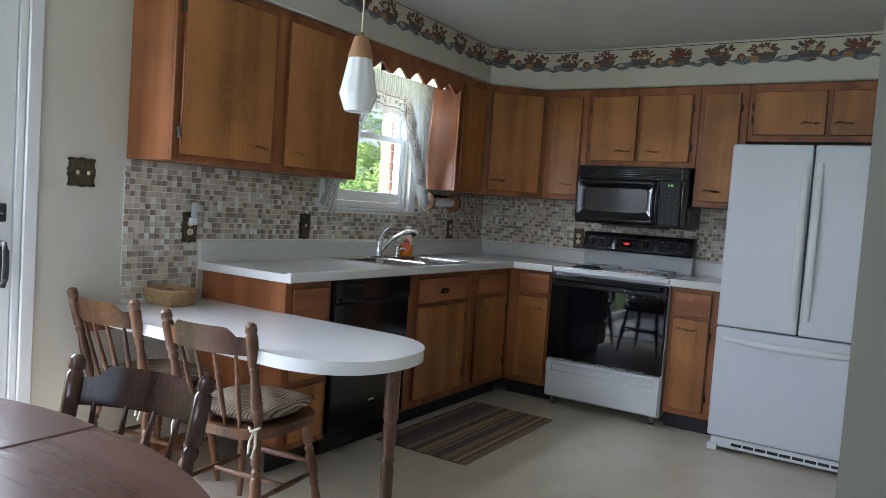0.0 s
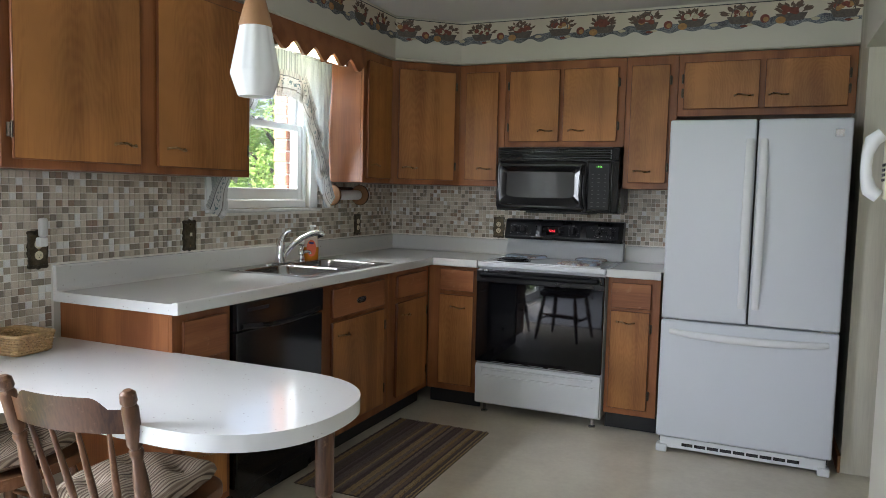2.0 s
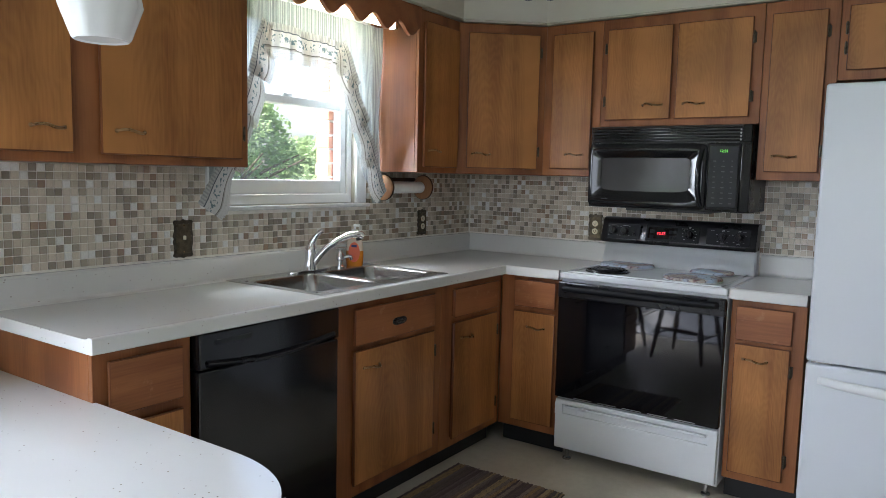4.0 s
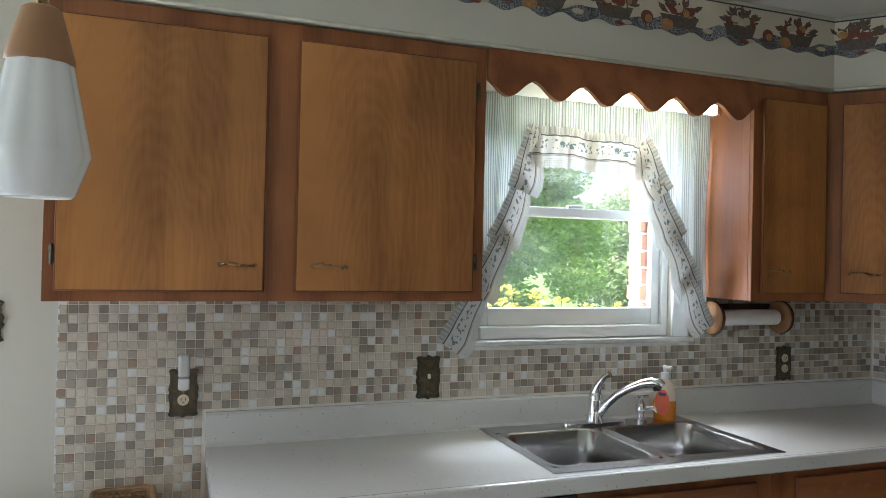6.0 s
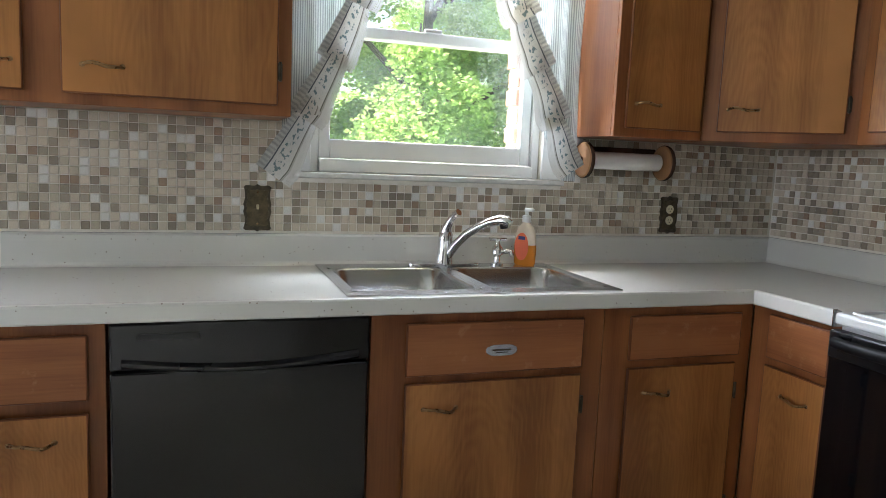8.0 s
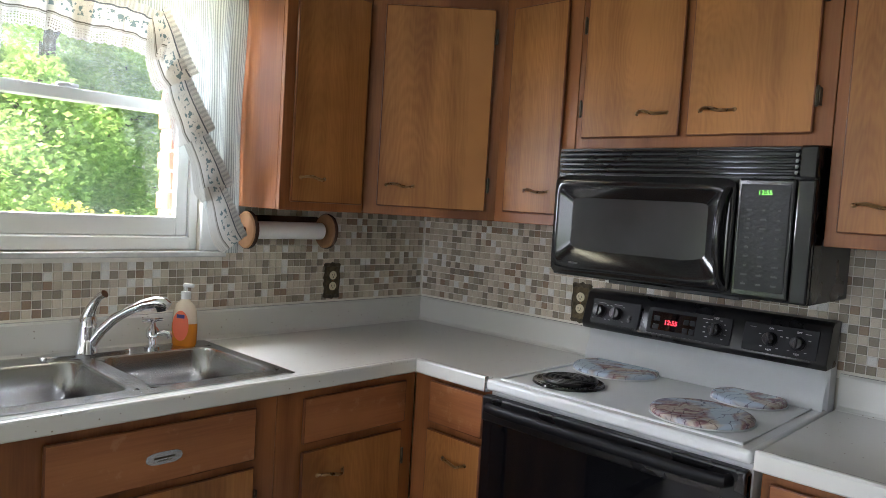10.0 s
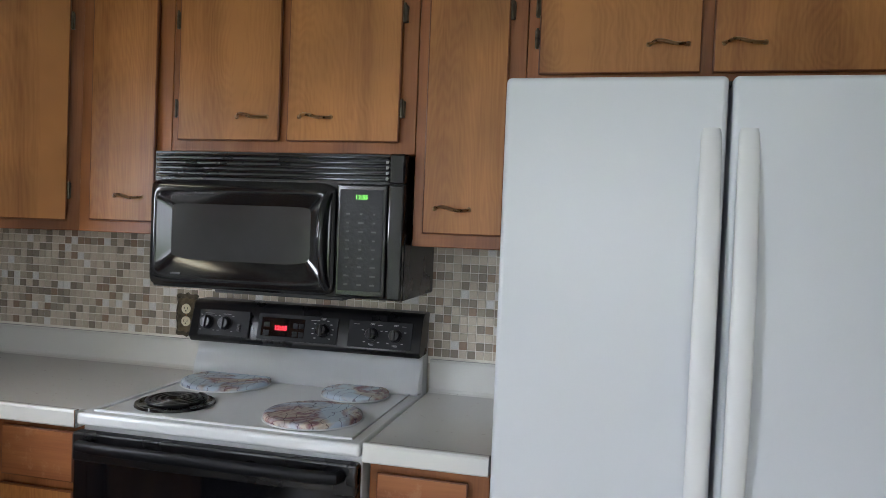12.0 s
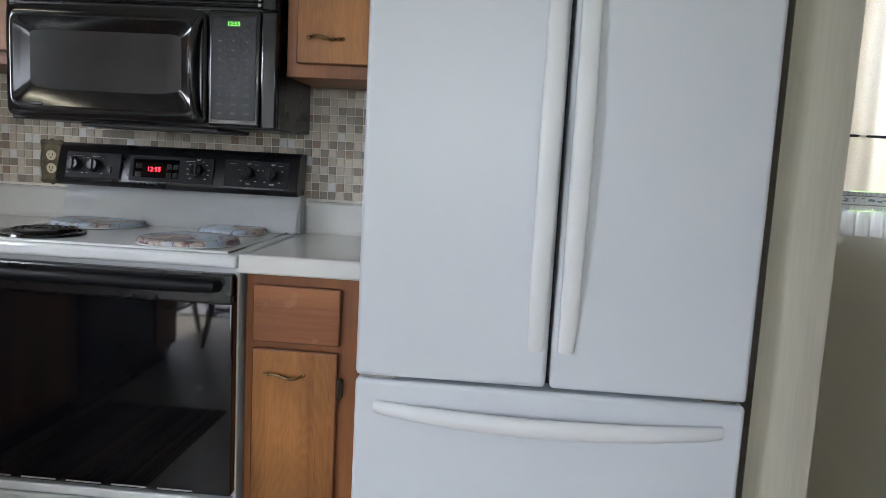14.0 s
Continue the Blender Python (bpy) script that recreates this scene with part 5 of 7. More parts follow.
for x0, x1, p0, p1 in ((-0.050, -0.012, -4.55, -3.592), (-0.095, -0.056, -5.368, -4.47)):
    bm = bmesh.new()
    cbox(bm, x0, x1, p1 - 0.085, p1, 0.022, DOOR[3] - 0.042, 0.004)
    cbox(bm, x0, x1, p0, p0 + 0.085, 0.022, DOOR[3] - 0.042, 0.004)
    cbox(bm, x0, x1, p0 + 0.084, p1 - 0.084, 0.022, 0.12, 0.004)
    cbox(bm, x0, x1, p0 + 0.084, p1 - 0.084, DOOR[3] - 0.12, DOOR[3] - 0.042, 0.004)
    s = part("sliding_panel", bm, M_WHITE, d1)
    g = part("pane", box((x0 + x1) / 2 - 0.003, (x0 + x1) / 2 + 0.003, p0 + 0.083, p1 - 0.083, 0.119, DOOR[3] - 0.119, 0), M_GLASS, s)
    g.visible_shadow = False
part("handle", tube(bmesh.new(), [(-0.012, -3.634, 0.850), (0.020, -3.634, 0.848), (0.032, -3.634, 0.875), (0.034, -3.634, 0.925), (0.032, -3.634, 0.980), (0.020, -3.634, 1.003), (-0.012, -3.634, 1.002)], 0.009, 10, 1.4), M_DARKGAP, d1, "dark grey D handle")
part("handle_plate", box(-0.011, -0.006, -3.650, -3.618, 0.838, 1.014, 0.002), M_DARKGAP, d1)
part("latch", box(-0.012, 0.004, -3.648, -3.620, 1.085, 1.155, 0.006, 2), M_DARKGAP, d1)
part("latch_lever", tube(bmesh.new(), [(0.0, -3.634, 1.115), (0.022, -3.65, 1.118), (0.03, -3.68, 1.122)], 0.004, 8), M_CHROME, d1)

# hall window with cafe curtain, seen past the refrigerator
w2 = thing("window_2", pose(0, 0, 0), "white hall window with pale cafe curtain", "window", kind="structure")
bm = bmesh.new()
for b in ((HW[0] + 0.001, HW[0] + 0.05, 0.03, 0.09, HW[2], HW[3]), (HW[1] - 0.05, HW[1] - 0.001, 0.03, 0.09, HW[2], HW[3]), (HW[0] + 0.05, HW[1] - 0.05, 0.03, 0.09, HW[2] + 0.001, HW[2] + 0.05), (HW[0] + 0.05, HW[1] - 0.05, 0.03, 0.09, HW[3] - 0.05, HW[3] - 0.001)):
    cbox(bm, *b, 0.003)
part("frame", bm, M_WHITE, w2)
g = part("pane", box(HW[0] + 0.05, HW[1] - 0.05, 0.058, 0.062, HW[2] + 0.05, HW[3] - 0.05, 0), M_GLASS, w2)
g.visible_shadow = False

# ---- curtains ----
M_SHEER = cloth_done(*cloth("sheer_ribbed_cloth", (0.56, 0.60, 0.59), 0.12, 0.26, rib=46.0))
M_BEIGE = cloth_done(*cloth("beige_curtain_cloth", (0.66, 0.58, 0.47), 0.08, 0.55))
m, nt, col, a_, b_ = cloth("printed_swag_cloth", (0.60, 0.60, 0.585), 0.0, 0.40)
uvn = nt.nodes.new("ShaderNodeUVMap")
sx = nt.nodes.new("ShaderNodeSeparateXYZ")
nt.links.new(uvn.outputs[0], sx.inputs[0])
bands = ramp(nt, sx.outputs[1], [(0.0, (0.84, 0.85, 0.85)), (0.17, (0.80, 0.80, 0.80)), (0.20, (0.20, 0.22, 0.26)), (0.235, (1, 1, 1)), (0.58, (1, 1, 1)), (0.665, (0.22, 0.21, 0.19)), (0.695, (0.72, 0.72, 0.70)), (0.715, (0.45, 0.44, 0.40)), (0.73, (1, 1, 1))], constant=True)
mpf = nt.nodes.new("ShaderNodeMapping")
mpf.inputs["Scale"].default_value = (34.0, 4.2, 1.0)
nt.links.new(uvn.outputs[0], mpf.inputs[0])
fln = add(nt, "ShaderNodeTexNoise", Scale=1.9, Detail=4.0)
nt.links.new(mpf.outputs[0], fln.inputs["Vector"])
flo = ramp(nt, fln.outputs[0], [(0.53, (0, 0, 0)), (0.57, (1, 1, 1))])
inband = ramp(nt, sx.outputs[1], [(0.0, (0, 0, 0)), (0.31, (1, 1, 1)), (0.55, (0, 0, 0))], constant=True)
mm = nt.nodes.new("ShaderNodeMath")
mm.operation = "MULTIPLY"
nt.links.new(flo, mm.inputs[0])
nt.links.new(inband, mm.inputs[1])
mx1 = nt.nodes.new("ShaderNodeMix")
mx1.data_type, mx1.blend_type = "RGBA", "MULTIPLY"
mx1.inputs[0].default_value = 1.0
nt.links.new(col, mx1.inputs[6])
nt.links.new(bands, mx1.inputs[7])
mx3 = nt.nodes.new("ShaderNodeMix")
mx3.data_type = "RGBA"
nt.links.new(mm.outputs[0], mx3.inputs[0])
nt.links.new(mx1.outputs[2], mx3.inputs[6])
mx3.inputs[7].default_value = (0.16, 0.22, 0.24, 1)
# fine gathers of the heading, shaded by grey stripes in the colour, and the openwork of the crochet edge
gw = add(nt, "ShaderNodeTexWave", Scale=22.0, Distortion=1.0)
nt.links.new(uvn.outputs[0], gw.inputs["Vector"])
gather_shade = ramp(nt, gw.outputs[1], [(0.2, (0.74, 0.75, 0.76)), (0.7, (1, 1, 1))])
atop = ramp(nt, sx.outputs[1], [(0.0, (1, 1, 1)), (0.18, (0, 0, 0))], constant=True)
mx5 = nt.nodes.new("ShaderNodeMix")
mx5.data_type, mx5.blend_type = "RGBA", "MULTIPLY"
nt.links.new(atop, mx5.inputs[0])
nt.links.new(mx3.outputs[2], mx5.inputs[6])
nt.links.new(gather_shade, mx5.inputs[7])
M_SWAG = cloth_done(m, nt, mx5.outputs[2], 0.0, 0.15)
mps = nt.nodes.new("ShaderNodeMapping")
mps.inputs["Scale"].default_value = (150.0, 20.0, 1.0)
nt.links.new(uvn.outputs[0], mps.inputs[0])
holes = add(nt, "ShaderNodeTexVoronoi", Scale=1.0, Randomness=0.25)
nt.links.new(mps.outputs[0], holes.inputs["Vector"])
open_ = ramp(nt, holes.outputs["Distance"], [(0.24, (0.75, 0.75, 0.75)), (0.34, (0, 0, 0))])
edge_ = ramp(nt, sx.outputs[1], [(0.0, (0, 0, 0)), (0.80, (1, 1, 1))], constant=True)
mm2 = nt.nodes.new("ShaderNodeMath")
mm2.operation = "MULTIPLY"
nt.links.new(open_, mm2.inputs[0])
nt.links.new(edge_, mm2.inputs[1])
last = nt.nodes["Material Output"].inputs[0].links[0].from_node
nt.links.new(mm2.outputs[0], last.inputs[0])
m, nt, col, a_, b_ = cloth("white_lace", (0.82, 0.82, 0.80), 0.0, 0.4)
M_LACE = cloth_done(m, nt, col, 0.25, 0.25)

ct = thing("window_curtain", pose(0, 0, 0), "sheer white ruffled curtain with blue floral border at the kitchen window", "curtain")
CX = 0.085


def arch_left(z):
    """Inner edge of the left half at height z."""
    for (z0, p0), (z1, p1) in zip(AL, AL[1:]):
        if z1 <= z <= z0:
            return p0 + (p1 - p0) * (z0 - z) / (z0 - z1)
    return AL[0][1] if z > AL[0][0] else AL[-1][1]


AL = [(1.93, -1.690), (1.80, -1.755), (1.64, -1.800), (1.50, -1.868), (1.36, -1.895), (1.20, -1.962)]
AR = [(1.93, -1.262), (1.80, -1.215), (1.66, -1.195), (1.50, -1.120), (1.36, -1.065), (1.20, -0.985)]


def arch_right(z):
    for (z0, p0), (z1, p1) in zip(AR, AR[1:]):
        if z1 <= z <= z0:
            return p0 + (p1 - p0) * (z0 - z) / (z0 - z1)
    return AR[0][1] if z > AR[0][0] else AR[-1][1]


def fold(y, z):
    return CX + 0.008 * math.sin(y * 95 + 0.8 * math.sin(z * 5)) * (0.6 + 0.4 * math.sin(y * 23)) + 0.006 * math.sin(z * 9 + y * 30)


def left_sheet(u, v):
    z = 2.055 - 0.86 * v
    y = -1.968 + (arch_left(z) + 0.01 + 1.968) * u
    return (fold(y, z), y, z)


def right_sheet(u, v):
    z = 2.055 - 0.84 * v
    y = arch_right(z) - 0.01 + (-0.960 - arch_right(z) + 0.01) * u
    return (fold(y, z), y, z)


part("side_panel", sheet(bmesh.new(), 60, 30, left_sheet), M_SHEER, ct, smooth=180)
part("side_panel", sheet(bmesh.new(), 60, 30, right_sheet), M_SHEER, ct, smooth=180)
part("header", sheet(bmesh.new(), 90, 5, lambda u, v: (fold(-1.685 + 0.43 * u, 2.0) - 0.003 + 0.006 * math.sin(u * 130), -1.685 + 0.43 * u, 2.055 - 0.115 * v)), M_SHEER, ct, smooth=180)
rod = part("rod", tube(bmesh.new(), [(0.062, -1.955, 2.045), (0.062, -0.962, 2.045)], 0.007, 10), M_WHITE, ct)


def ruffle(path, width, depth, phase):
    """A gathered band along a path of (y, z), its frill towards the second side."""
    P = [Vector((0, *p)) for p in path]
    L = [0.0]
    for a, b in zip(P, P[1:]):
        L.append(L[-1] + (b - a).length)

    def at(s):
        d = s * L[-1]
        for i in range(len(P) - 1):
            if d <= L[i + 1] or i == len(P) - 2:
                k = (d - L[i]) / max(1e-6, L[i + 1] - L[i])
                return P[i].lerp(P[i + 1], k), (P[i + 1] - P[i]).normalized()

    def f(u, v):
        p, d = at(u)
        q, e = at(min(1.0, u + 0.03))
        d = (d + e).normalized()
        nrm = Vector((0, -d.z, d.y))
        edge = 0.006 * abs(math.sin(u * L[-1] * 150)) * (v > 0.95)
        x = CX + 0.012 + depth * v * math.sin(u * L[-1] * 70 + phase) + 0.006 * math.sin(u * 37 + v * 4)
        o = p + nrm * (width * v - edge)
        return (x, o.y, o.z)
    bm = sheet(bmesh.new(), max(40, int(L[-1] * 260)), 10, f)
    layer = bm.loops.layers.uv.verify()
    for fc_ in bm.faces:
        for lp in fc_.loops:
            lp[layer].uv.x *= L[-1]
    return bm


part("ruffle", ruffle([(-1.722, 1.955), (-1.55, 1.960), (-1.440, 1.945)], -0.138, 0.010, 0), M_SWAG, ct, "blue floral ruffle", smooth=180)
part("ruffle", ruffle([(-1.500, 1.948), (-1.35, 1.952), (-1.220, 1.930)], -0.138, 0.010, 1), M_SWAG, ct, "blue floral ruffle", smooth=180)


def flounce(a, b, side, width, front, phase):
    """One pleated fall of the side ruffle: its gathered heading from a to b, its crochet edge towards the window's middle."""
    A, B = Vector((0, *a)), Vector((0, *b))
    d = (B - A).normalized()
    nrm = Vector((0, -d.z, d.y)) * side
    length = (B - A).length

    def f(u, v):
        wide = width * (0.55 + 0.55 * u ** 0.8) * (1.0 - 0.10 * max(0.0, u - 0.85) / 0.15)
        scallop = 0.005 * abs(math.sin(u * length * 190)) * (v > 0.95)
        o = A + d * (length * u + 0.030 * v * v * (1 - u)) + nrm * (wide * v - scallop)
        wave = 0.007 * math.sin(u * 7.5 + phase + v * 2.2) * (0.4 + v) + 0.0025 * math.sin(u * length * 260 + phase) * max(0.0, 1 - 4 * v)
        return (front + 0.020 * u * (0.3 + 0.7 * v) + wave, o.y, o.z)
    bm = sheet(bmesh.new(), 44, 16, f)
    layer = bm.loops.layers.uv.verify()
    for fc_ in bm.faces:
        for lp in fc_.loops:
            lp[layer].uv.x = lp[layer].uv.x * length + phase
    return bm


for side, falls in ((1, [((-1.722, 1.965), (-1.800, 1.745)), ((-1.752, 1.800), (-1.872, 1.575)), ((-1.815, 1.630), (-1.955, 1.405)), ((-1.895, 1.455), (-2.045, 1.235))]),
                    (-1, [((-1.232, 1.955), (-1.128, 1.775)), ((-1.185, 1.815), (-1.068, 1.610)), ((-1.125, 1.660), (-0.998, 1.440)), ((-1.060, 1.490), (-0.940, 1.275))])):
    for k, (a, b) in enumerate(falls):
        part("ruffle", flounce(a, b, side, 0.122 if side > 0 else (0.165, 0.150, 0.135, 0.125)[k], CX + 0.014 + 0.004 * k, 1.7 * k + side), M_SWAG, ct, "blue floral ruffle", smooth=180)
hc = thing("cafe_curtain", pose(3.75, -0.045, 0), "pale beige cafe curtain with gathered lace hem", "curtain")
part("cloth", sheet(bmesh.new(), 90, 8, lambda u, v: (-0.50 + 1.0 * u, 0.014 * math.sin(u * 62) + 0.008 * math.sin(u * 21), 2.0 - 0.86 * v)), M_BEIGE, hc, smooth=180)
part("print_band", sheet(bmesh.new(), 90, 2, lambda u, v: (-0.50 + 1.0 * u, 0.014 * math.sin(u * 62) + 0.008 * math.sin(u * 21), 1.138 - 0.055 * v)), M_SWAG, hc, smooth=180)
part("lace_hem", sheet(bmesh.new(), 160, 3, lambda u, v: (-0.50 + 1.0 * u, (0.014 + 0.01 * v) * math.sin(u * 150) - 0.003, 1.082 - 0.075 * v)), M_LACE, hc, smooth=180)
part("rod", tube(bmesh.new(), [(-0.52, 0.0, 1.30), (0.52, 0.0, 1.30)], 0.004, 8), M_DARKGAP, hc)


# ---- chairs ----
def spindle_chair(m, material, label):
    c = thing("spindle_back_chair", m, label, "chair", "spindle-back chairs")
    out = []
    for i in range(40):
        a = 2 * math.pi * i / 40
        cx, sy = math.cos(a), math.sin(a)
        out.append((0.205 * math.copysign(abs(cx) ** 0.6, cx) * (1.0 + 0.06 * sy), 0.205 * math.copysign(abs(sy) ** 0.6, sy)))
    part("seat", slab(bmesh.new(), out, 0.405, 0.440, None, 0.010, 3), material, c)
    for s in (-1, 1):
        part("post", turned(bmesh.new(), (s * 0.172, -0.168, 0.436), (s * 0.190, -0.262, 0.830), [(0, 0.011), (0.04, 0.013), (0.22, 0.021), (0.38, 0.019), (0.52, 0.013), (0.56, 0.018), (0.585, 0.018), (0.60, 0.013),
             (0.63, 0.020), (0.88, 0.021), (0.905, 0.016), (0.925, 0.021), (0.98, 0.019), (1.0, 0.010)], 16), material, c)
        for fy, front in ((0.150, 1), (-0.150, -1)):
            part("leg", turned(bmesh.new(), (s * 0.145, fy * 0.93, 0.406), (s * 0.200, fy * 1.32, 0.0), [(0, 0.012), (0.08, 0.015), (0.22, 0.020), (0.26, 0.013), (0.29, 0.019), (0.33, 0.013), (0.36, 0.020), (0.52, 0.022),
                 (0.60, 0.014), (0.63, 0.019), (0.66, 0.013), (0.75, 0.017), (1.0, 0.010)], 14), material, c)
        part("stretcher", turned(bmesh.new(), (s * 0.172, 0.172, 0.190), (s * 0.172, -0.172, 0.190), [(0, 0.007), (0.5, 0.012), (1, 0.007)], 10), material, c)
    part("stretcher", turned(bmesh.new(), (-0.172, 0.0, 0.190), (0.172, 0.0, 0.190), [(0, 0.007), (0.5, 0.012), (1, 0.007)], 10), material, c)
    part("stretcher", turned(bmesh.new(), (-0.166, 0.166, 0.235), (0.166, 0.166, 0.235), [(0, 0.007), (0.3, 0.012), (0.5, 0.015), (0.7, 0.012), (1, 0.007)], 10), material, c)

    def crest(u, v):
        x = -0.178 + 0.356 * u
        bow = 0.038 * (1 - (2 * u - 1) ** 2)
        k = abs(2 * u - 1)
        top = 0.808 if k < 0.55 else 0.808 - 0.030 * min(1.0, (k - 0.55) / 0.22) ** 2
        low = 0.712
        z = low + (top - low) * v
        return (x, -0.238 - (z - 0.71) * 0.24 - bow, z)
    bm = sheet(bmesh.new(), 36, 4, crest, uv=False)
    bmesh.ops.solidify(bm, geom=bm.faces, thickness=0.020)
    part("crest_rail", bm, material, c, smooth=50)
    for k in range(4):
        x = -0.105 + 0.07 * k
        bow = 0.038 * (1 - (x * 1.18 / 0.178) ** 2)
        part("spindle", turned(bmesh.new(), (x * 0.92, -0.176, 0.436), (x * 1.18, -0.240 - bow + 0.010, 0.722), [(0, 0.006), (0.35, 0.0105), (1, 0.006)], 10), material, c)
    return c


ch_a = spindle_chair(pose(0.836, -3.127, 0, 0, 0, 7.6), M_CHAIRWOOD, "worn brown maple spindle-back chair at the peninsula")
ch_b = copy_thing(ch_a, pose(0.235, -3.120, 0, 0, 0, 3.0))
ch_c = spindle_chair(pose(1.406, -4.215, 0, 0, 0, 194), M_DARKWOOD, "dark-stained spindle-back chair pushed to the dining table")

m, nt, bs = nodes_of("striped_cotton")
v = mapped(nt, (1, 1, 1), offset=False)
wv = add(nt, "ShaderNodeTexWave", Scale=11.0, Distortion=0.5)
wv.bands_direction = "X"
nt.links.new(v, wv.inputs["Vector"])
wv2 = add(nt, "ShaderNodeTexWave", Scale=31.0, Distortion=0.5)
wv2.bands_direction = "X"
nt.links.new(v, wv2.inputs["Vector"])
c1 = ramp(nt, wv.outputs[1], [(0.0, (0.10, 0.07, 0.05)), (0.14, (0.36, 0.29, 0.21)), (0.70, (0.44, 0.38, 0.29)), (0.93, (0.20, 0.14, 0.10))])
c2 = ramp(nt, wv2.outputs[1], [(0.0, (0.55, 0.5, 0.45)), (0.25, (1, 1, 1))])
mx = nt.nodes.new("ShaderNodeMix")
mx.data_type, mx.blend_type = "RGBA", "MULTIPLY"
mx.inputs[0].default_value = 1.0
nt.links.new(c1, mx.inputs[6])
nt.links.new(c2, mx.inputs[7])
nt.links.new(mx.outputs[2], bs.inputs["Base Color"])
bs.inputs["Roughness"].default_value = 0.9
wn_ = add(nt, "ShaderNodeTexNoise", Scale=500.0, Detail=2.0)
nt.links.new(v, wn_.inputs["Vector"])
bump(nt, bs, wn_.outputs[0], 0.4, 0.001)
M_STRIPE = m
M_TIE = plain("cream_cord", (0.55, 0.50, 0.40), 0.9, vary=0.15, scale=90, relief=0.4)


def cushion(m, label):
    c = thing("seat_cushion", m, label, "cushion", "seat cushions")
    tufts = [(-0.085, -0.085), (0.085, -0.085), (-0.085, 0.085), (0.085, 0.085), (0, 0)]

    def f(side):
        def g(u, v):
            a, b = 2 * u - 1, 2 * v - 1
            x = 0.190 * a * math.sqrt(1 - b * b * 0.32)
            y = 0.190 * b * math.sqrt(1 - a * a * 0.32)
            e = max(abs(a), abs(b))
            t = 0.030 * (1 - e ** 6) ** 0.5
            if side > 0:
                for tx, ty in tufts:
                    t -= 0.024 * math.exp(-((x - tx) ** 2 + (y - ty) ** 2) / 0.0012)
                t += 0.006 * math.sin(x * 38) * math.sin(y * 38)
            return (x, y, 0.030 + side * max(-0.03 if side < 0 else 0.0, t) * (1 if side > 0 else 0.8))
        return g
    bm = sheet(bmesh.new(), 30, 30, f(1))
    sheet(bm, 12, 12, f(-1))
    bmesh.ops.remove_doubles(bm, verts=bm.verts, dist=0.0008)
    bmesh.ops.recalc_face_normals(bm, faces=bm.faces)
    part("pad", bm, M_STRIPE, c, smooth=180)
    for tx, ty in tufts:
        part("button", lathe(bmesh.new(), [(0.008, 0), (0.006, 0.004), (0.002, 0.006)], 10, Matrix.Translation((tx, ty, 0.034))), M_STRIPE, c)
    for s in (-1, 1):
        bm = tube(bmesh.new(), [(s * 0.165, -0.165, 0.022), (s * 0.185, -0.190, 0.014), (s * 0.196, -0.205, 0.020), (s * 0.170, -0.215, 0.006), (s * 0.150, -0.200, 0.014)], 0.005, 6)
        tube(bm, [(s * 0.180, -0.200, 0.012), (s * 0.190, -0.212, -0.04), (s * 0.180, -0.218, -0.085)], 0.005, 6)
        tube(bm, [(s * 0.176, -0.200, 0.012), (s * 0.165, -0.214, -0.03), (s * 0.168, -0.220, -0.070)], 0.005, 6)
        part("tie", bm, M_TIE, c, "tied cream cord")
    return c


cu = cushion(pose(0.836, -3.120, 0.441, 0, 0, 7.6), "striped tufted cotton cushion tied to a chair")
copy_thing(cu, pose(0.235, -3.113, 0.441, 0, 0, 3.0))

# ---- dining table ----
tb = thing("dining_table", pose(1.45, -4.85, 0), "oval mahogany-brown dining table with a leaf seam", "table")
for s in (-1, 1):
    half = []
    for i in range(33):
        a = -math.pi / 2 + math.pi * i / 32
        half.append((s * (0.0012 + 0.86 * abs(math.cos(a)) ** 0.9), 0.71 * math.copysign(abs(math.sin(a)) ** 0.95, math.sin(a))))
    if s < 0:
        half.reverse()
    part("tabletop_half", slab(bmesh.new(), half, 0.722, 0.750, pose(0.018, 0, 0), 0.006, 2), M_TABLEWOOD, tb)
part("apron", box(-0.55, 0.55, -0.42, 0.42, 0.64, 0.7215, 0.004), M_DARKWOOD, tb)
part("pedestal", turned(bmesh.new(), (0, 0, 0.12), (0, 0, 0.64), [(0, 0.08), (0.1, 0.09), (0.3, 0.055), (0.6, 0.075), (0.85, 0.06), (1, 0.10)], 20), M_DARKWOOD, tb)
for k in range(4):
    a = math.pi / 4 + k * math.pi / 2
    part("foot", tube(bmesh.new(), [(0.05 * math.cos(a), 0.05 * math.sin(a), 0.20), (0.22 * math.cos(a), 0.22 * math.sin(a), 0.12), (0.40 * math.cos(a), 0.40 * math.sin(a), 0.030)], [0.045, 0.038, 0.028], 10), M_DARKWOOD, tb)

# ---- pendant ----
pd = thing("pendant_lamp", pose(1.161, -3.010, 1.573), "white milk-glass pendant lamp with a wooden cap, unlit", "lamp")
bm = bmesh.new()
prof = [(0.036, 0.002), (0.044, 0.0), (0.048, 0.004), (0.068, 0.058), (0.0665, 0.068), (0.043, 0.186), (0.030, 0.188)]
seg = 60
rings = []
for rr, z in prof:
    ring_ = []
    for i in range(seg):
        a = 2 * math.pi * i / seg
        k = rr * (1.0 - 0.050 * abs(math.cos(5 * a)) ** 4 * (z > 0.05))
        ring_.append(bm.verts.new((k * math.cos(a), k * math.sin(a), z)))
    rings.append(ring_)
for a, b in zip(rings, rings[1:]):
    for i in range(seg):
        bm.faces.new((a[i], a[(i + 1) % seg], b[(i + 1) % seg], b[i]))
bm.faces.new(list(reversed(rings[0])))
part("shade", bm, M_MILK, pd, "ribbed white milk-glass shade", smooth=35)
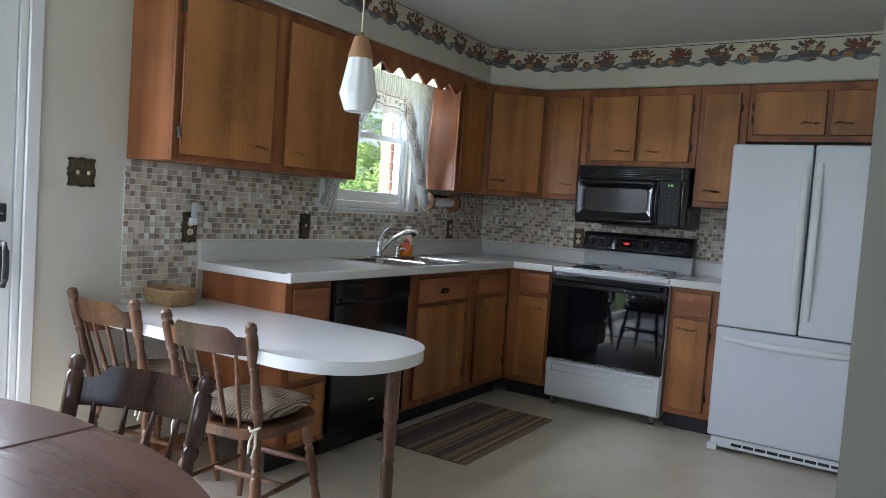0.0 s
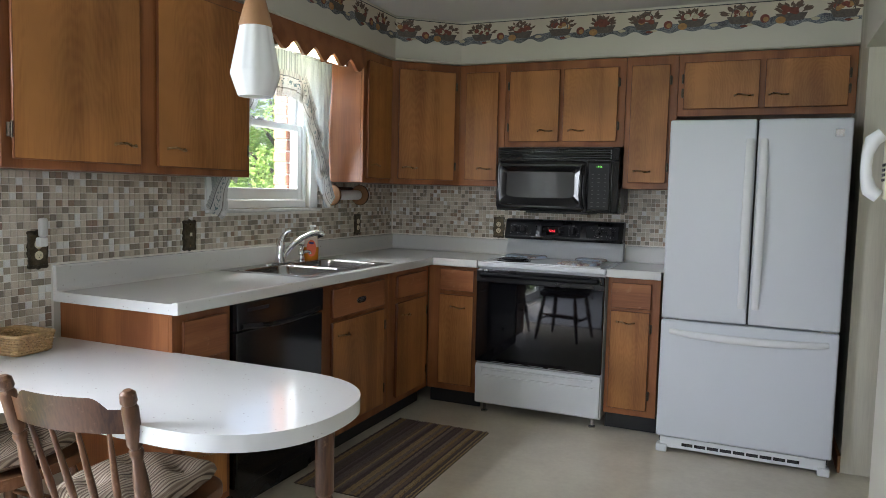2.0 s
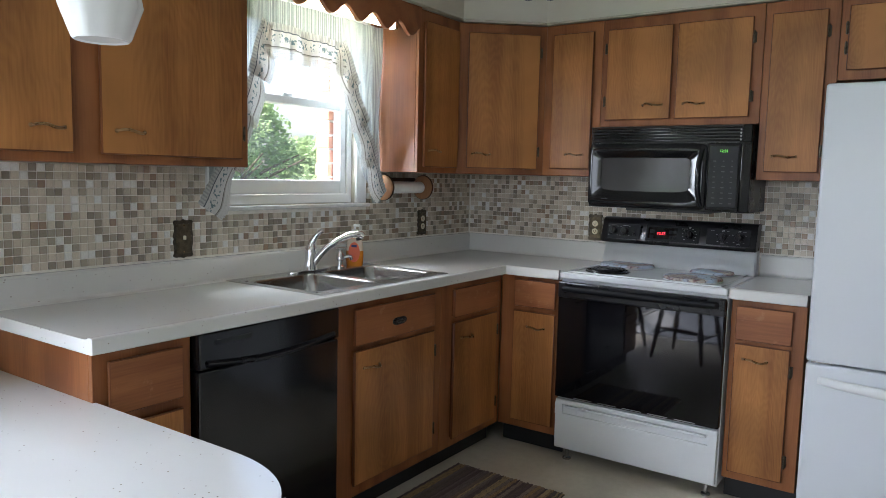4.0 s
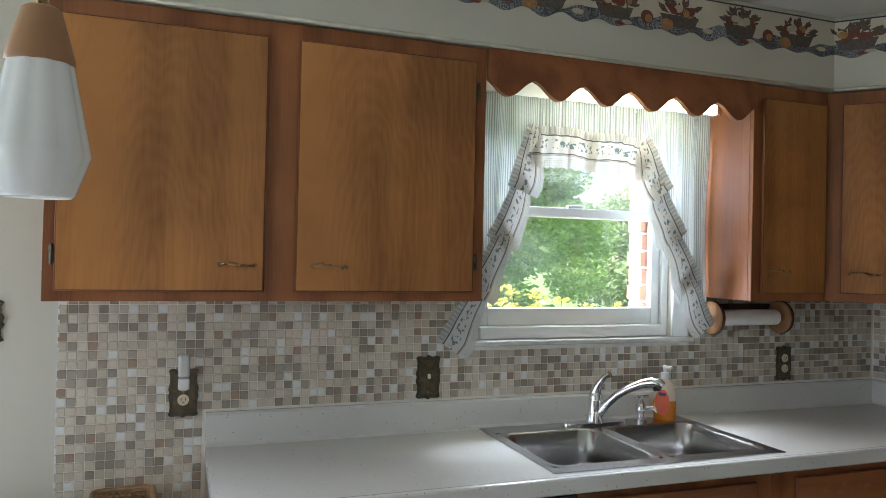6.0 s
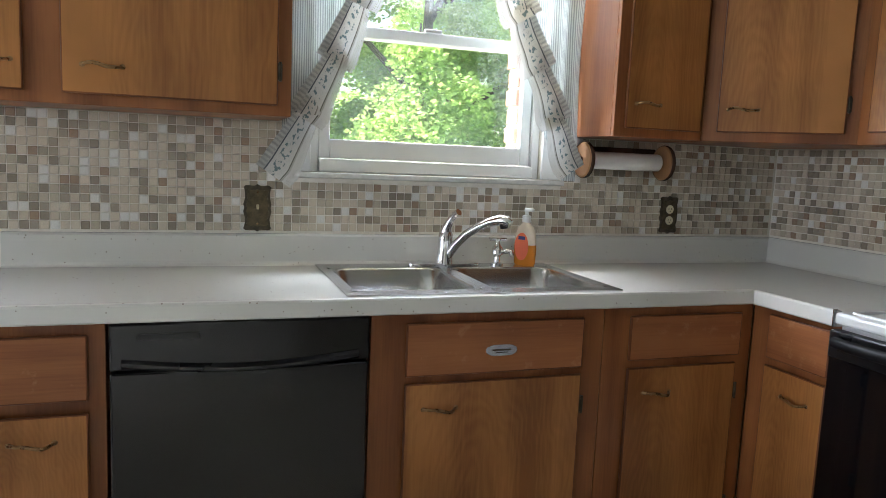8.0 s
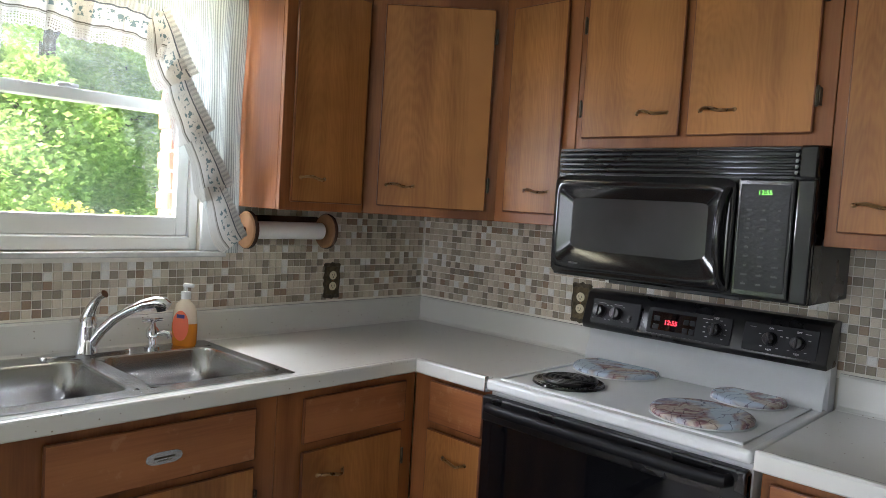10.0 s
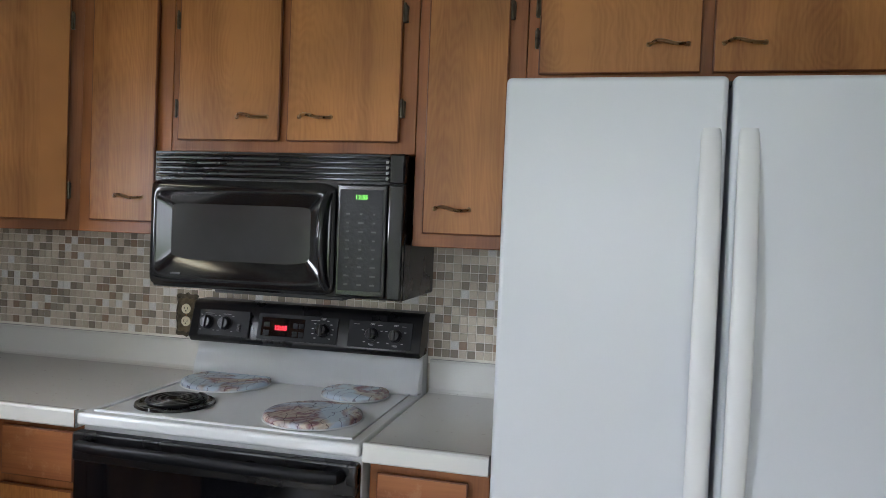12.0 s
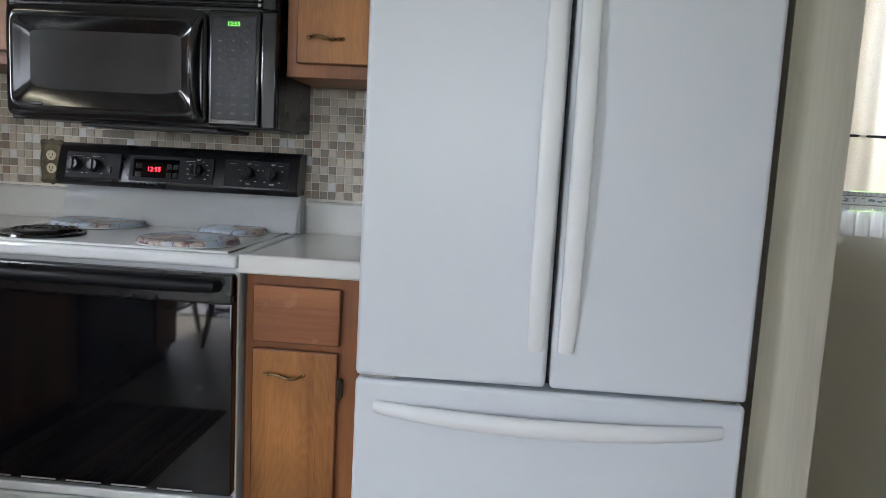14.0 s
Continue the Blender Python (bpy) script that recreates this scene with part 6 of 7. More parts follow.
part("cap", lathe(bmesh.new(), [(0.044, 0.186), (0.045, 0.192), (0.026, 0.262), (0.020, 0.266)], 28), M_LIGHTWOOD, pd, "tapered pale wooden cap")
part("stem", lathe(bmesh.new(), [(0.008, 0.265), (0.010, 0.272), (0.006, 0.280)], 14), M_PLUG, pd)
part("cord", tube(bmesh.new(), [(0, 0, 0.278), (0, 0, 0.801)], 0.003, 8), M_CREAM, pd)
part("canopy", lathe(bmesh.new(), [(0.055, 0.8265), (0.050, 0.811), (0.012, 0.799)], 24), M_WHITE, pd)

# ---- rug ----
m, nt, bs = nodes_of("woven_rag_strip")
gi = nt.nodes.new("ShaderNodeNewGeometry").outputs["Random Per Island"]
colr = ramp(nt, gi, [(0.0, (0.16, 0.11, 0.085)), (0.18, (0.085, 0.060, 0.060)), (0.34, (0.24, 0.16, 0.085)), (0.50, (0.13, 0.10, 0.095)), (0.64, (0.30, 0.22, 0.12)), (0.76, (0.10, 0.075, 0.065)), (0.88, (0.20, 0.155, 0.125))], constant=True)
v = mapped(nt, (1, 1, 1), offset=False)
nn = add(nt, "ShaderNodeTexNoise", Scale=190.0, Detail=3.0)
nt.links.new(v, nn.inputs["Vector"])
k = ramp(nt, nn.outputs[0], [(0.3, (0.70, 0.70, 0.70)), (0.7, (1.75, 1.75, 1.75))])
mx = nt.nodes.new("ShaderNodeMix")
mx.data_type, mx.blend_type = "RGBA", "MULTIPLY"
mx.inputs[0].default_value = 1.0
nt.links.new(colr, mx.inputs[6])
nt.links.new(k, mx.inputs[7])
nt.links.new(mx.outputs[2], bs.inputs["Base Color"])
bs.inputs["Roughness"].default_value = 0.95
bump(nt, bs, nn.outputs[0], 0.6, 0.003)
M_RUG = m
rug = thing("rag_rug", pose(0.855, -1.475, 0.001), "brown and tan striped woven rag rug on the floor", "rug")
bm = bmesh.new()
random.seed(11)
x = -0.275
while x < 0.275:
    w = random.choice((0.010, 0.014, 0.020))
    g = [[bm.verts.new((x + (w - 0.001) * s + 0.002 * math.sin(j * 2.1 + x * 90), -0.525 + 1.05 * j / 70 + 0.004 * math.sin(x * 300), 0.002 + 0.006 * math.sin(math.pi * (0.12 + 0.76 * s)) + 0.0012 * math.sin(j * 1.6 + x * 700))) for s in (0, 0.5, 1)] for j in range(71)]
    for j in range(70):
        for s in range(2):
            bm.faces.new((g[j][s], g[j][s + 1], g[j + 1][s + 1], g[j + 1][s]))
    x += w
part("weave", bm, M_RUG, rug, smooth=180, kind="stuff")
part("backing", box(-0.275, 0.278, -0.522, 0.522, 0.0, 0.003, 0), plain("rug_backing", (0.09, 0.07, 0.06), 0.95, vary=0.2), rug)

# ---- basket ----
bk = thing("wicker_basket", pose(0.100, -2.955, PZ + 0.001, 0, 0, 4), "low woven straw basket on the peninsula", "basket")
BXW, BYW = 0.083, 0.072
part("base", slab(bmesh.new(), rrect(-BXW + 0.004, BXW - 0.004, -BYW + 0.004, BYW - 0.004, 0.02), 0, 0.006), M_WICKER, bk)
for row in range(6):
    grow = 1 + 0.015 * row
    pts = rrect(-BXW * grow, BXW * grow, -BYW * grow, BYW * grow, 0.022, 5)
    dense = []
    for (xa_, ya_), (xb_, yb_) in zip(pts, pts[1:] + pts[:1]):
        n = max(1, int(math.hypot(xb_ - xa_, yb_ - ya_) / 0.008))
        dense += [(xa_ + (xb_ - xa_) * i / n, ya_ + (yb_ - ya_) * i / n) for i in range(n)]
    path = []
    for i, (px_, py_) in enumerate(dense):
        k = 1 + 0.022 * (1 if (i + row) % 2 else -1)
        path.append((px_ * k, py_ * k, 0.010 + row * 0.0095))
    path.append(path[0])
    part("weave_band", tube(bmesh.new(), path, 0.0056, 6), M_WICKER, bk)
pts = rrect(-BXW * 1.11, BXW * 1.11, -BYW * 1.11, BYW * 1.11, 0.024, 5)
part("rim", tube(bmesh.new(), [(a, b, 0.066) for a, b in pts + pts[:1]], 0.0075, 8), M_WICKER, bk)
nk = thing("folded_paper", pose(0.100, -2.95, PZ + 0.012, 12, 0, 25), "small folded white paper inside the basket", "paper")
part("fold", box(-0.025, 0.025, -0.03, 0.03, 0, 0.006, 0.002), M_PAPER, nk)
part("flap", box(-0.023, 0.025, -0.028, 0.026, 0.007, 0.009, 0), M_PAPER, nk)

# ---- wall telephone ----
tl = thing("wall_telephone", pose(2.849, -1.90, 1.335, 0, 0, -90), "white wall telephone with receiver beside the doorway", "telephone")
part("body", box(-0.045, 0.045, -0.050, -0.001, 0.0, 0.205, 0.014, 3), M_CREAM, tl)
bm = tube(bmesh.new(), [(0, -0.062, 0.012), (0, -0.088, 0.030), (0, -0.100, 0.075), (0, -0.102, 0.11), (0, -0.100, 0.15), (0, -0.088, 0.192), (0, -0.062, 0.212)], [0.022, 0.024, 0.018, 0.017, 0.018, 0.024, 0.022], 14)
part("receiver", bm, M_FRHANDLE, tl, "white receiver")
for i in range(4):
    for j in range(3):
        part("key", box(-0.024 + j * 0.018, -0.012 + j * 0.018, -0.054, -0.049, 0.06 + i * 0.016, 0.070 + i * 0.016, 0.002), M_BLACKPL, tl)

# ---- wallpaper border: fruit baskets on a blue checked cloth, printed flat on the soffit ----
M_PBASK = plain("print_basket_brown", (0.115, 0.095, 0.078), 0.7, vary=0.35, scale=90, fine=300)
M_PRED = plain("print_apple_red", (0.19, 0.055, 0.038), 0.7, vary=0.35, scale=60)
M_PPEACH = plain("print_pear_gold", (0.40, 0.21, 0.08), 0.7, vary=0.25, scale=60)
M_PCREAM = plain("print_pale_fruit", (0.52, 0.46, 0.32), 0.7, vary=0.15, scale=60)
M_PLEAF = plain("print_leaf_brown_green", (0.13, 0.085, 0.060), 0.7, vary=0.4, scale=90)
M_BORDER = plain("border_paper_cream", (0.62, 0.56, 0.45), 0.65, vary=0.03, scale=4, relief=0.1)
m, nt, bs = nodes_of("print_blue_check")
v = mapped(nt, (1, 1, 1), offset=False)
ck = add(nt, "ShaderNodeTexChecker", Scale=150.0)
ck.inputs["Color1"].default_value = (0.085, 0.095, 0.115, 1)
ck.inputs["Color2"].default_value = (0.28, 0.285, 0.285, 1)
nz = add(nt, "ShaderNodeTexNoise", Scale=14.0, Detail=3.0)
nt.links.new(v, nz.inputs["Vector"])
vm = nt.nodes.new("ShaderNodeVectorMath")
vm.operation = "MULTIPLY_ADD"
nt.links.new(nz.outputs["Color"], vm.inputs[0])
vm.inputs[1].default_value = (0.10, 0.10, 0.10)
nt.links.new(v, vm.inputs[2])
nt.links.new(vm.outputs[0], ck.inputs["Vector"])
sh = ramp(nt, nz.outputs[0], [(0.35, (0.55, 0.55, 0.55)), (0.65, (1.2, 1.2, 1.2))])
mx = nt.nodes.new("ShaderNodeMix")
mx.data_type, mx.blend_type = "RGBA", "MULTIPLY"
mx.inputs[0].default_value = 1.0
nt.links.new(ck.outputs[0], mx.inputs[6])
nt.links.new(sh, mx.inputs[7])
nt.links.new(mx.outputs[2], bs.inputs["Base Color"])
bs.inputs["Roughness"].default_value = 0.7
M_PCHECK = m

border = thing("wallpaper_border", pose(0, 0, 0), "fruit basket wallpaper border with blue checked cloth", "wallpaper border", kind="structure")
PATHB = [(SF, -3.138), (SF, -0.612), (0.648, -SF), (2.861, -SF)]
LENB = [0.0]
for a, b in zip(PATHB, PATHB[1:]):
    LENB.append(LENB[-1] + math.dist(a, b))


B0, SQUEEZE = 2.246, 0.78


def on_border(s, z, out):
    """The place s metres along the border, at height z of the drawing, out from the soffit."""
    z = B0 + (z - B0) * SQUEEZE
    for i in range(3):
        if s <= LENB[i + 1] or i == 2:
            a, b = Vector(PATHB[i]), Vector(PATHB[i + 1])
            d = (b - a).normalized()
            p = a + d * (s - LENB[i]) + Vector((d.y, -d.x)) * out
            return (p.x, p.y, z)


def flat(bm, pts, out):
    bm.faces.new([bm.verts.new(on_border(s, z, out)) for s, z in pts])


def disc(bm, s, z, rs, rz, out, n=14, lean=0.0):
    flat(bm, [(s + rs * math.cos(2 * math.pi * i / n) + lean * math.sin(2 * math.pi * i / n), z + rz * math.sin(2 * math.pi * i / n)) for i in range(n)], out)


rnd = random.Random(3)
TOTAL = LENB[-1]
bm = bmesh.new()
n = 700
ups = []
for i in range(n + 1):
    s = TOTAL * i / n
    ups.append((s, B0 + 0.012 + 0.010 * math.sin(s * 2 * math.pi / 0.125) + 0.005 * math.sin(s * 41), B0 + 0.058 + 0.012 * math.sin(s * 2 * math.pi / 0.25 + 1) + 0.006 * math.sin(s * 57)))
for (s0, l0, h0), (s1, l1, h1) in zip(ups, ups[1:]):
    vs = [bm.verts.new(on_border(*q, 0.0012)) for q in ((s0, l0), (s1, l1), (s1, h1), (s0, h0))]
    bm.faces.new(vs)
part("checked_cloth", bm, M_PCHECK, border, kind="stuff")
bm = bmesh.new()
for i in range(3):
    vs = [bm.verts.new(on_border(*q, 0.0006)) for q in ((LENB[i] + 1e-4, B0 + 0.03), (LENB[i + 1] - 1e-4, B0 + 0.03), (LENB[i + 1] - 1e-4, B0 + (2.383 - B0) / SQUEEZE), (LENB[i] + 1e-4, B0 + (2.383 - B0) / SQUEEZE))]
    bm.faces.new(vs)
part("paper_ground", bm, M_BORDER, border)
k = 0
s = 0.10
groups = []
while s < TOTAL - 0.05:
    groups.append((s, k))
    s += 0.2495
    k += 1
for s, k in groups:
    z = B0 + 0.042
    big = k % 2
    bm = bmesh.new()
    w = 0.078 if big else 0.070
    flat(bm, [(s - w * 0.72, z), (s - w * 0.4, z - 0.006), (s + w * 0.5, z - 0.006), (s + w * 0.78, z), (s + w, z + 0.046), (s - w, z + 0.046)], 0.0020)
    part("printed_basket", bm, M_PBASK, border)
    bm = bmesh.new()
    for j in range(26):
        a = math.pi * (0.05 + 0.9 * rnd.random())
        rr = rnd.uniform(0.040, 0.080)
        ls, lz = s + rr * 1.05 * math.cos(a), z + 0.044 + rr * 0.80 * math.sin(a)
        t = rnd.uniform(-0.6, 0.6) + a
        q = rnd.uniform(0.024, 0.040)
        flat(bm, [(ls - q * math.cos(t) * 0.4, lz - q * math.sin(t) * 0.4), (ls + 0.5 * q * math.cos(t + 0.6), lz + 0.5 * q * math.sin(t + 0.6)), (ls + q * math.cos(t), lz + q * math.sin(t)), (ls + 0.5 * q * math.cos(t - 0.6), lz + 0.5 * q * math.sin(t - 0.6))], 0.0016 + 0.00002 * j)
    part("printed_leaves", bm, M_PLEAF, border, kind="stuff")
    for j in range(10):
        fs, fz = s + rnd.uniform(-0.050, 0.050), z + 0.048 + rnd.uniform(0.0, 0.036)
        rr = rnd.uniform(0.013, 0.018)
        bm = bmesh.new()
        disc(bm, fs, fz, rr, rr, 0.0024 + 0.00015 * j)
        part("printed_fruit", bm, M_PRED if (rnd.random() < 0.62 or big and j < 5) else rnd.choice((M_PPEACH, M_PCREAM)), border)
    if not big:
        bm = bmesh.new()
        n = 14
        for i in range(n):
            a0, a1 = math.pi * i / n, math.pi * (i + 1) / n
            flat(bm, [(s + r0 * math.cos(a_), z + 0.040 + r0 * 1.7 * math.sin(a_)) for r0, a_ in ((0.044, a0), (0.044, a1), (0.049, a1), (0.049, a0))], 0.0036)
        part("printed_handle", bm, M_PBASK, border)
        for ds, dz, mm_ in ((0.045, -0.016, M_PCREAM), (0.020, -0.022, M_PRED)):
            bm = bmesh.new()
            disc(bm, s + ds, z + dz, 0.020, 0.009, 0.0026)
            part("printed_slice", bm, mm_, border)
        bm = bmesh.new()
        disc(bm, s + 0.122, z + 0.020, 0.024, 0.029, 0.0026)
        part("printed_fruit", bm, M_PRED, border)
        bm = bmesh.new()
        disc(bm, s + 0.127, z + 0.014, 0.014, 0.017, 0.0029)
        part("printed_fruit", bm, M_PPEACH, border)
    else:
        bm = bmesh.new()
        disc(bm, s - 0.050, z + 0.002, 0.025, 0.024, 0.0030)
        part("printed_fruit", bm, M_PPEACH, border)
        bm = bmesh.new()
        disc(bm, s + 0.115, z - 0.002, 0.022, 0.011, 0.0028)
        part("printed_slice", bm, M_PCREAM, border)

# ---- outside ----
M_GRASS = plain("lawn", (0.10, 0.17, 0.04), 0.9, vary=0.35, scale=1.5, fine=60, relief=0.6, depth=0.02)
gr = part("ground", box(-160, 160, -160, 160, -0.62, -0.42, 0), M_GRASS, None)
tagged(gr, "green lawn reaching to distant trees", "ground", kind="structure")


def leaf_material(name, stops, share):
    m, nt, bs = nodes_of(name)
    gi = nt.nodes.new("ShaderNodeNewGeometry").outputs["Random Per Island"]
    col = ramp(nt, gi, stops)
    nt.links.new(col, bs.inputs["Base Color"])
    bs.inputs["Roughness"].default_value = 0.5
    tl = nt.nodes.new("ShaderNodeBsdfTranslucent")
    nt.links.new(col, tl.inputs[0])
    mx = nt.nodes.new("ShaderNodeMixShader")
    mx.inputs[0].default_value = share
    nt.links.new(bs.outputs[0], mx.inputs[1])
    nt.links.new(tl.outputs[0], mx.inputs[2])
    nt.links.new(mx.outputs[0], nt.nodes["Material Output"].inputs[0])
    return m


M_LEAF = leaf_material("maple_leaves", [(0.0, (0.27, 0.40, 0.11)), (0.5, (0.36, 0.51, 0.15)), (1.0, (0.47, 0.61, 0.20))], 0.55)
M_LEAFD = leaf_material("far_leaves", [(0.0, (0.20, 0.28, 0.13)), (1.0, (0.34, 0.44, 0.21))], 0.5)
M_LEAFY = leaf_material("golden_leaves", [(0.0, (0.42, 0.40, 0.07)), (1.0, (0.66, 0.58, 0.13))], 0.4)
M_BARK = plain("grey_bark", (0.11, 0.085, 0.06), 0.9, vary=0.4, scale=12, fine=60, relief=0.8, depth=0.01)
M_BRICK = plain("red_brick", (0.36, 0.145, 0.085), 0.85, vary=0.25, scale=25, fine=160, relief=0.5, depth=0.002)


def leaves(centres, count, size, rng):
    """Many small leaf blades scattered in clumps: centre, radius."""
    tot = sum(r ** 2 for _, r in centres)
    vs, fs = [], []
    for c, r in centres:
        k = int(count * r ** 2 / tot)
        d = rng.normal(size=(k, 3))
        d /= np.linalg.norm(d, axis=1)[:, None]
        p = np.array(c) + d * (r * rng.uniform(0.35, 1.05, size=(k, 1)) ** 0.7) * np.array([1, 1, 0.72])
        a = rng.normal(size=(k, 3))
        a[:, 2] *= 0.35
        a /= np.linalg.norm(a, axis=1)[:, None]
        b = np.cross(a, rng.normal(size=(k, 3)))
        b /= np.linalg.norm(b, axis=1)[:, None]
        L = size * rng.uniform(0.6, 1.3, size=(k, 1))
        q = np.stack([p - a * L * 0.5, p + b * L * 0.32, p + a * L * 0.5, p - b * L * 0.32], 1)
        base = len(vs)
        vs.extend(map(tuple, q.reshape(-1, 3)))
        fs.extend(tuple(range(base + 4 * i, base + 4 * i + 4)) for i in range(k))
    me = bpy.data.meshes.new("crown")
    me.from_pydata(vs, [], fs)
    return me


def tree(x, y, height, spread, count, size, seed, material, label, low=0.12):
    rng = np.random.default_rng(seed)
    t = thing("tree", pose(x, y, -0.42), label, "tree", "trees outside")
    bm = turned(bmesh.new(), (0, 0, 0), (0.1, 0.05, height * 0.7), [(0, 0.16), (0.1, 0.12), (0.6, 0.08), (1, 0.03)], 10)
    for i in range(9):
        a = rng.uniform(0, 2 * math.pi)
        h = height * rng.uniform(0.15, 0.6)
        ln = spread * rng.uniform(0.5, 0.9)
        tube(bm, [(0.02, 0.02, h), (ln * 0.5 * math.cos(a), ln * 0.5 * math.sin(a), h + ln * 0.35), (ln * math.cos(a), ln * math.sin(a), h + ln * 0.6)], [0.06, 0.04, 0.015], 7)
    part("trunk", bm, M_BARK, t, "grey trunk with limbs")
    cl = []
    for i in range(110):
        a = rng.uniform(0, 2 * math.pi)
        h = rng.uniform(low, 1.0)
        w = spread * (math.sin(math.pi * min(0.97, 0.18 + 0.80 * h)) ** 0.6) * rng.uniform(0.25, 1.0)
        cl.append(((w * math.cos(a), w * math.sin(a), height * h), spread * rng.uniform(0.12, 0.26)))
    me = leaves(cl, count, size, rng)
    me.materials.append(material)
    ob = new("crown", me)
    ob.parent = t
    tagged(ob, kind="stuff")
    return t


tree(-8.2, 1.0, 7.4, 2.9, 150000, 0.082, 1, M_LEAF, "broad bright green maple tree on the lawn", 0.06)
tree(-10.0, -2.4, 7.5, 3.0, 26000, 0.14, 2, M_LEAF, "bright green leafy tree on the lawn", 0.08)
tree(-12.5, 8.2, 3.5, 2.7, 30000, 0.13, 3, M_LEAFD, "low round grey-green tree on the lawn", 0.08)
tree(-9.2, 10.9, 5.6, 2.2, 24000, 0.13, 4, M_LEAF, "green tree beside the house corner", 0.08)
tree(-17.5, 4.5, 6.5, 3.2, 22000, 0.20, 5, M_LEAF, "tall distant green tree beyond the lawn", 0.08)
rng = np.random.default_rng(9)
wood_c = [((-30 + 6 * rng.uniform(-1, 1), -26 + 2.2 * i + rng.uniform(-1, 1), 0.8 + rng.uniform(0, 2.6)), rng.uniform(1.6, 2.8)) for i in range(36)]
me = leaves(wood_c, 24000, 0.42, rng)
me.materials.append(M_LEAFD)
me.name = "tree_line"
tagged(new("tree_line", me), "distant line of green woods beyond the lawn", "woods", kind="stuff")
for i, (x, y, h) in enumerate(((-2.55, -0.70, 1.34), (-2.60, -0.30, 1.30), (-2.50, 0.05, 1.24), (-2.75, 0.34, 1.22), (-2.6, -1.05, 1.22))):
    rg_ = np.random.default_rng(20 + i)
    sbh = thing("golden_shrub", pose(x, y, -0.42), "golden-leaved shrub below the window", "shrub", "golden shrubs")
    bm = bmesh.new()
    cl = []
    for j in range(7):
        a = rg_.uniform(0, 2 * math.pi)
        tip = (0.16 * math.cos(a), 0.16 * math.sin(a), h + 0.37 - rg_.uniform(0, 0.30))
        tube(bm, [(0, 0, 0), (tip[0] * 0.5, tip[1] * 0.5, tip[2] * 0.6), tip], [0.012, 0.008, 0.003], 5)
        cl += [((tip[0] * k, tip[1] * k, tip[2] * k), 0.055) for k in (1.0, 0.94, 0.86, 0.75)]
    part("stems", bm, M_BARK, sbh)
    me = leaves(cl, 420, 0.05, rg_)
    me.name = "foliage"
    me.materials.append(M_LEAFY)
    ob = new("foliage", me)
    ob.parent = sbh
    tagged(ob, kind="stuff")

# ---- pieces of the setting: bricks of the window reveal, mosaic tiles ----
bme = bpy.data.meshes.new("brick")
bm = box(-0.045, 0.045, -0.049, 0.049, -0.029, 0.029, 0.003)
bm.to_mesh(bme)
bm.free()
bme.materials.append(M_BRICK)
for y in (WIN[1] - 0.004, WIN[0] - 0.050):
    for i in range(16):
        b = new("brick", bme)
        b.location = (-0.168, y + (0.004 if i % 2 else -0.003), 1.10 + i * 0.068)
        b.parent = wall_west
mortar = part("mortar", cbox(box(-0.208, -0.134, WIN[1] - 0.046, WIN[1] + 0.3, 1.0, 2.25, 0), -0.208, -0.134, WIN[0] - 0.3, WIN[0] - 0.006, 1.0, 2.25), M_GROUT, wall_west)

PITCH = 0.02655
tme = bpy.data.meshes.new("tile")
bm = bmesh.new()
cbox(bm, -0.0119, 0.0119, -0.0020, 0.0020, -0.0119, 0.0119, 0.0007)
bm.to_mesh(tme)
bm.free()
tme.materials.append(M_TILE_OBJ)


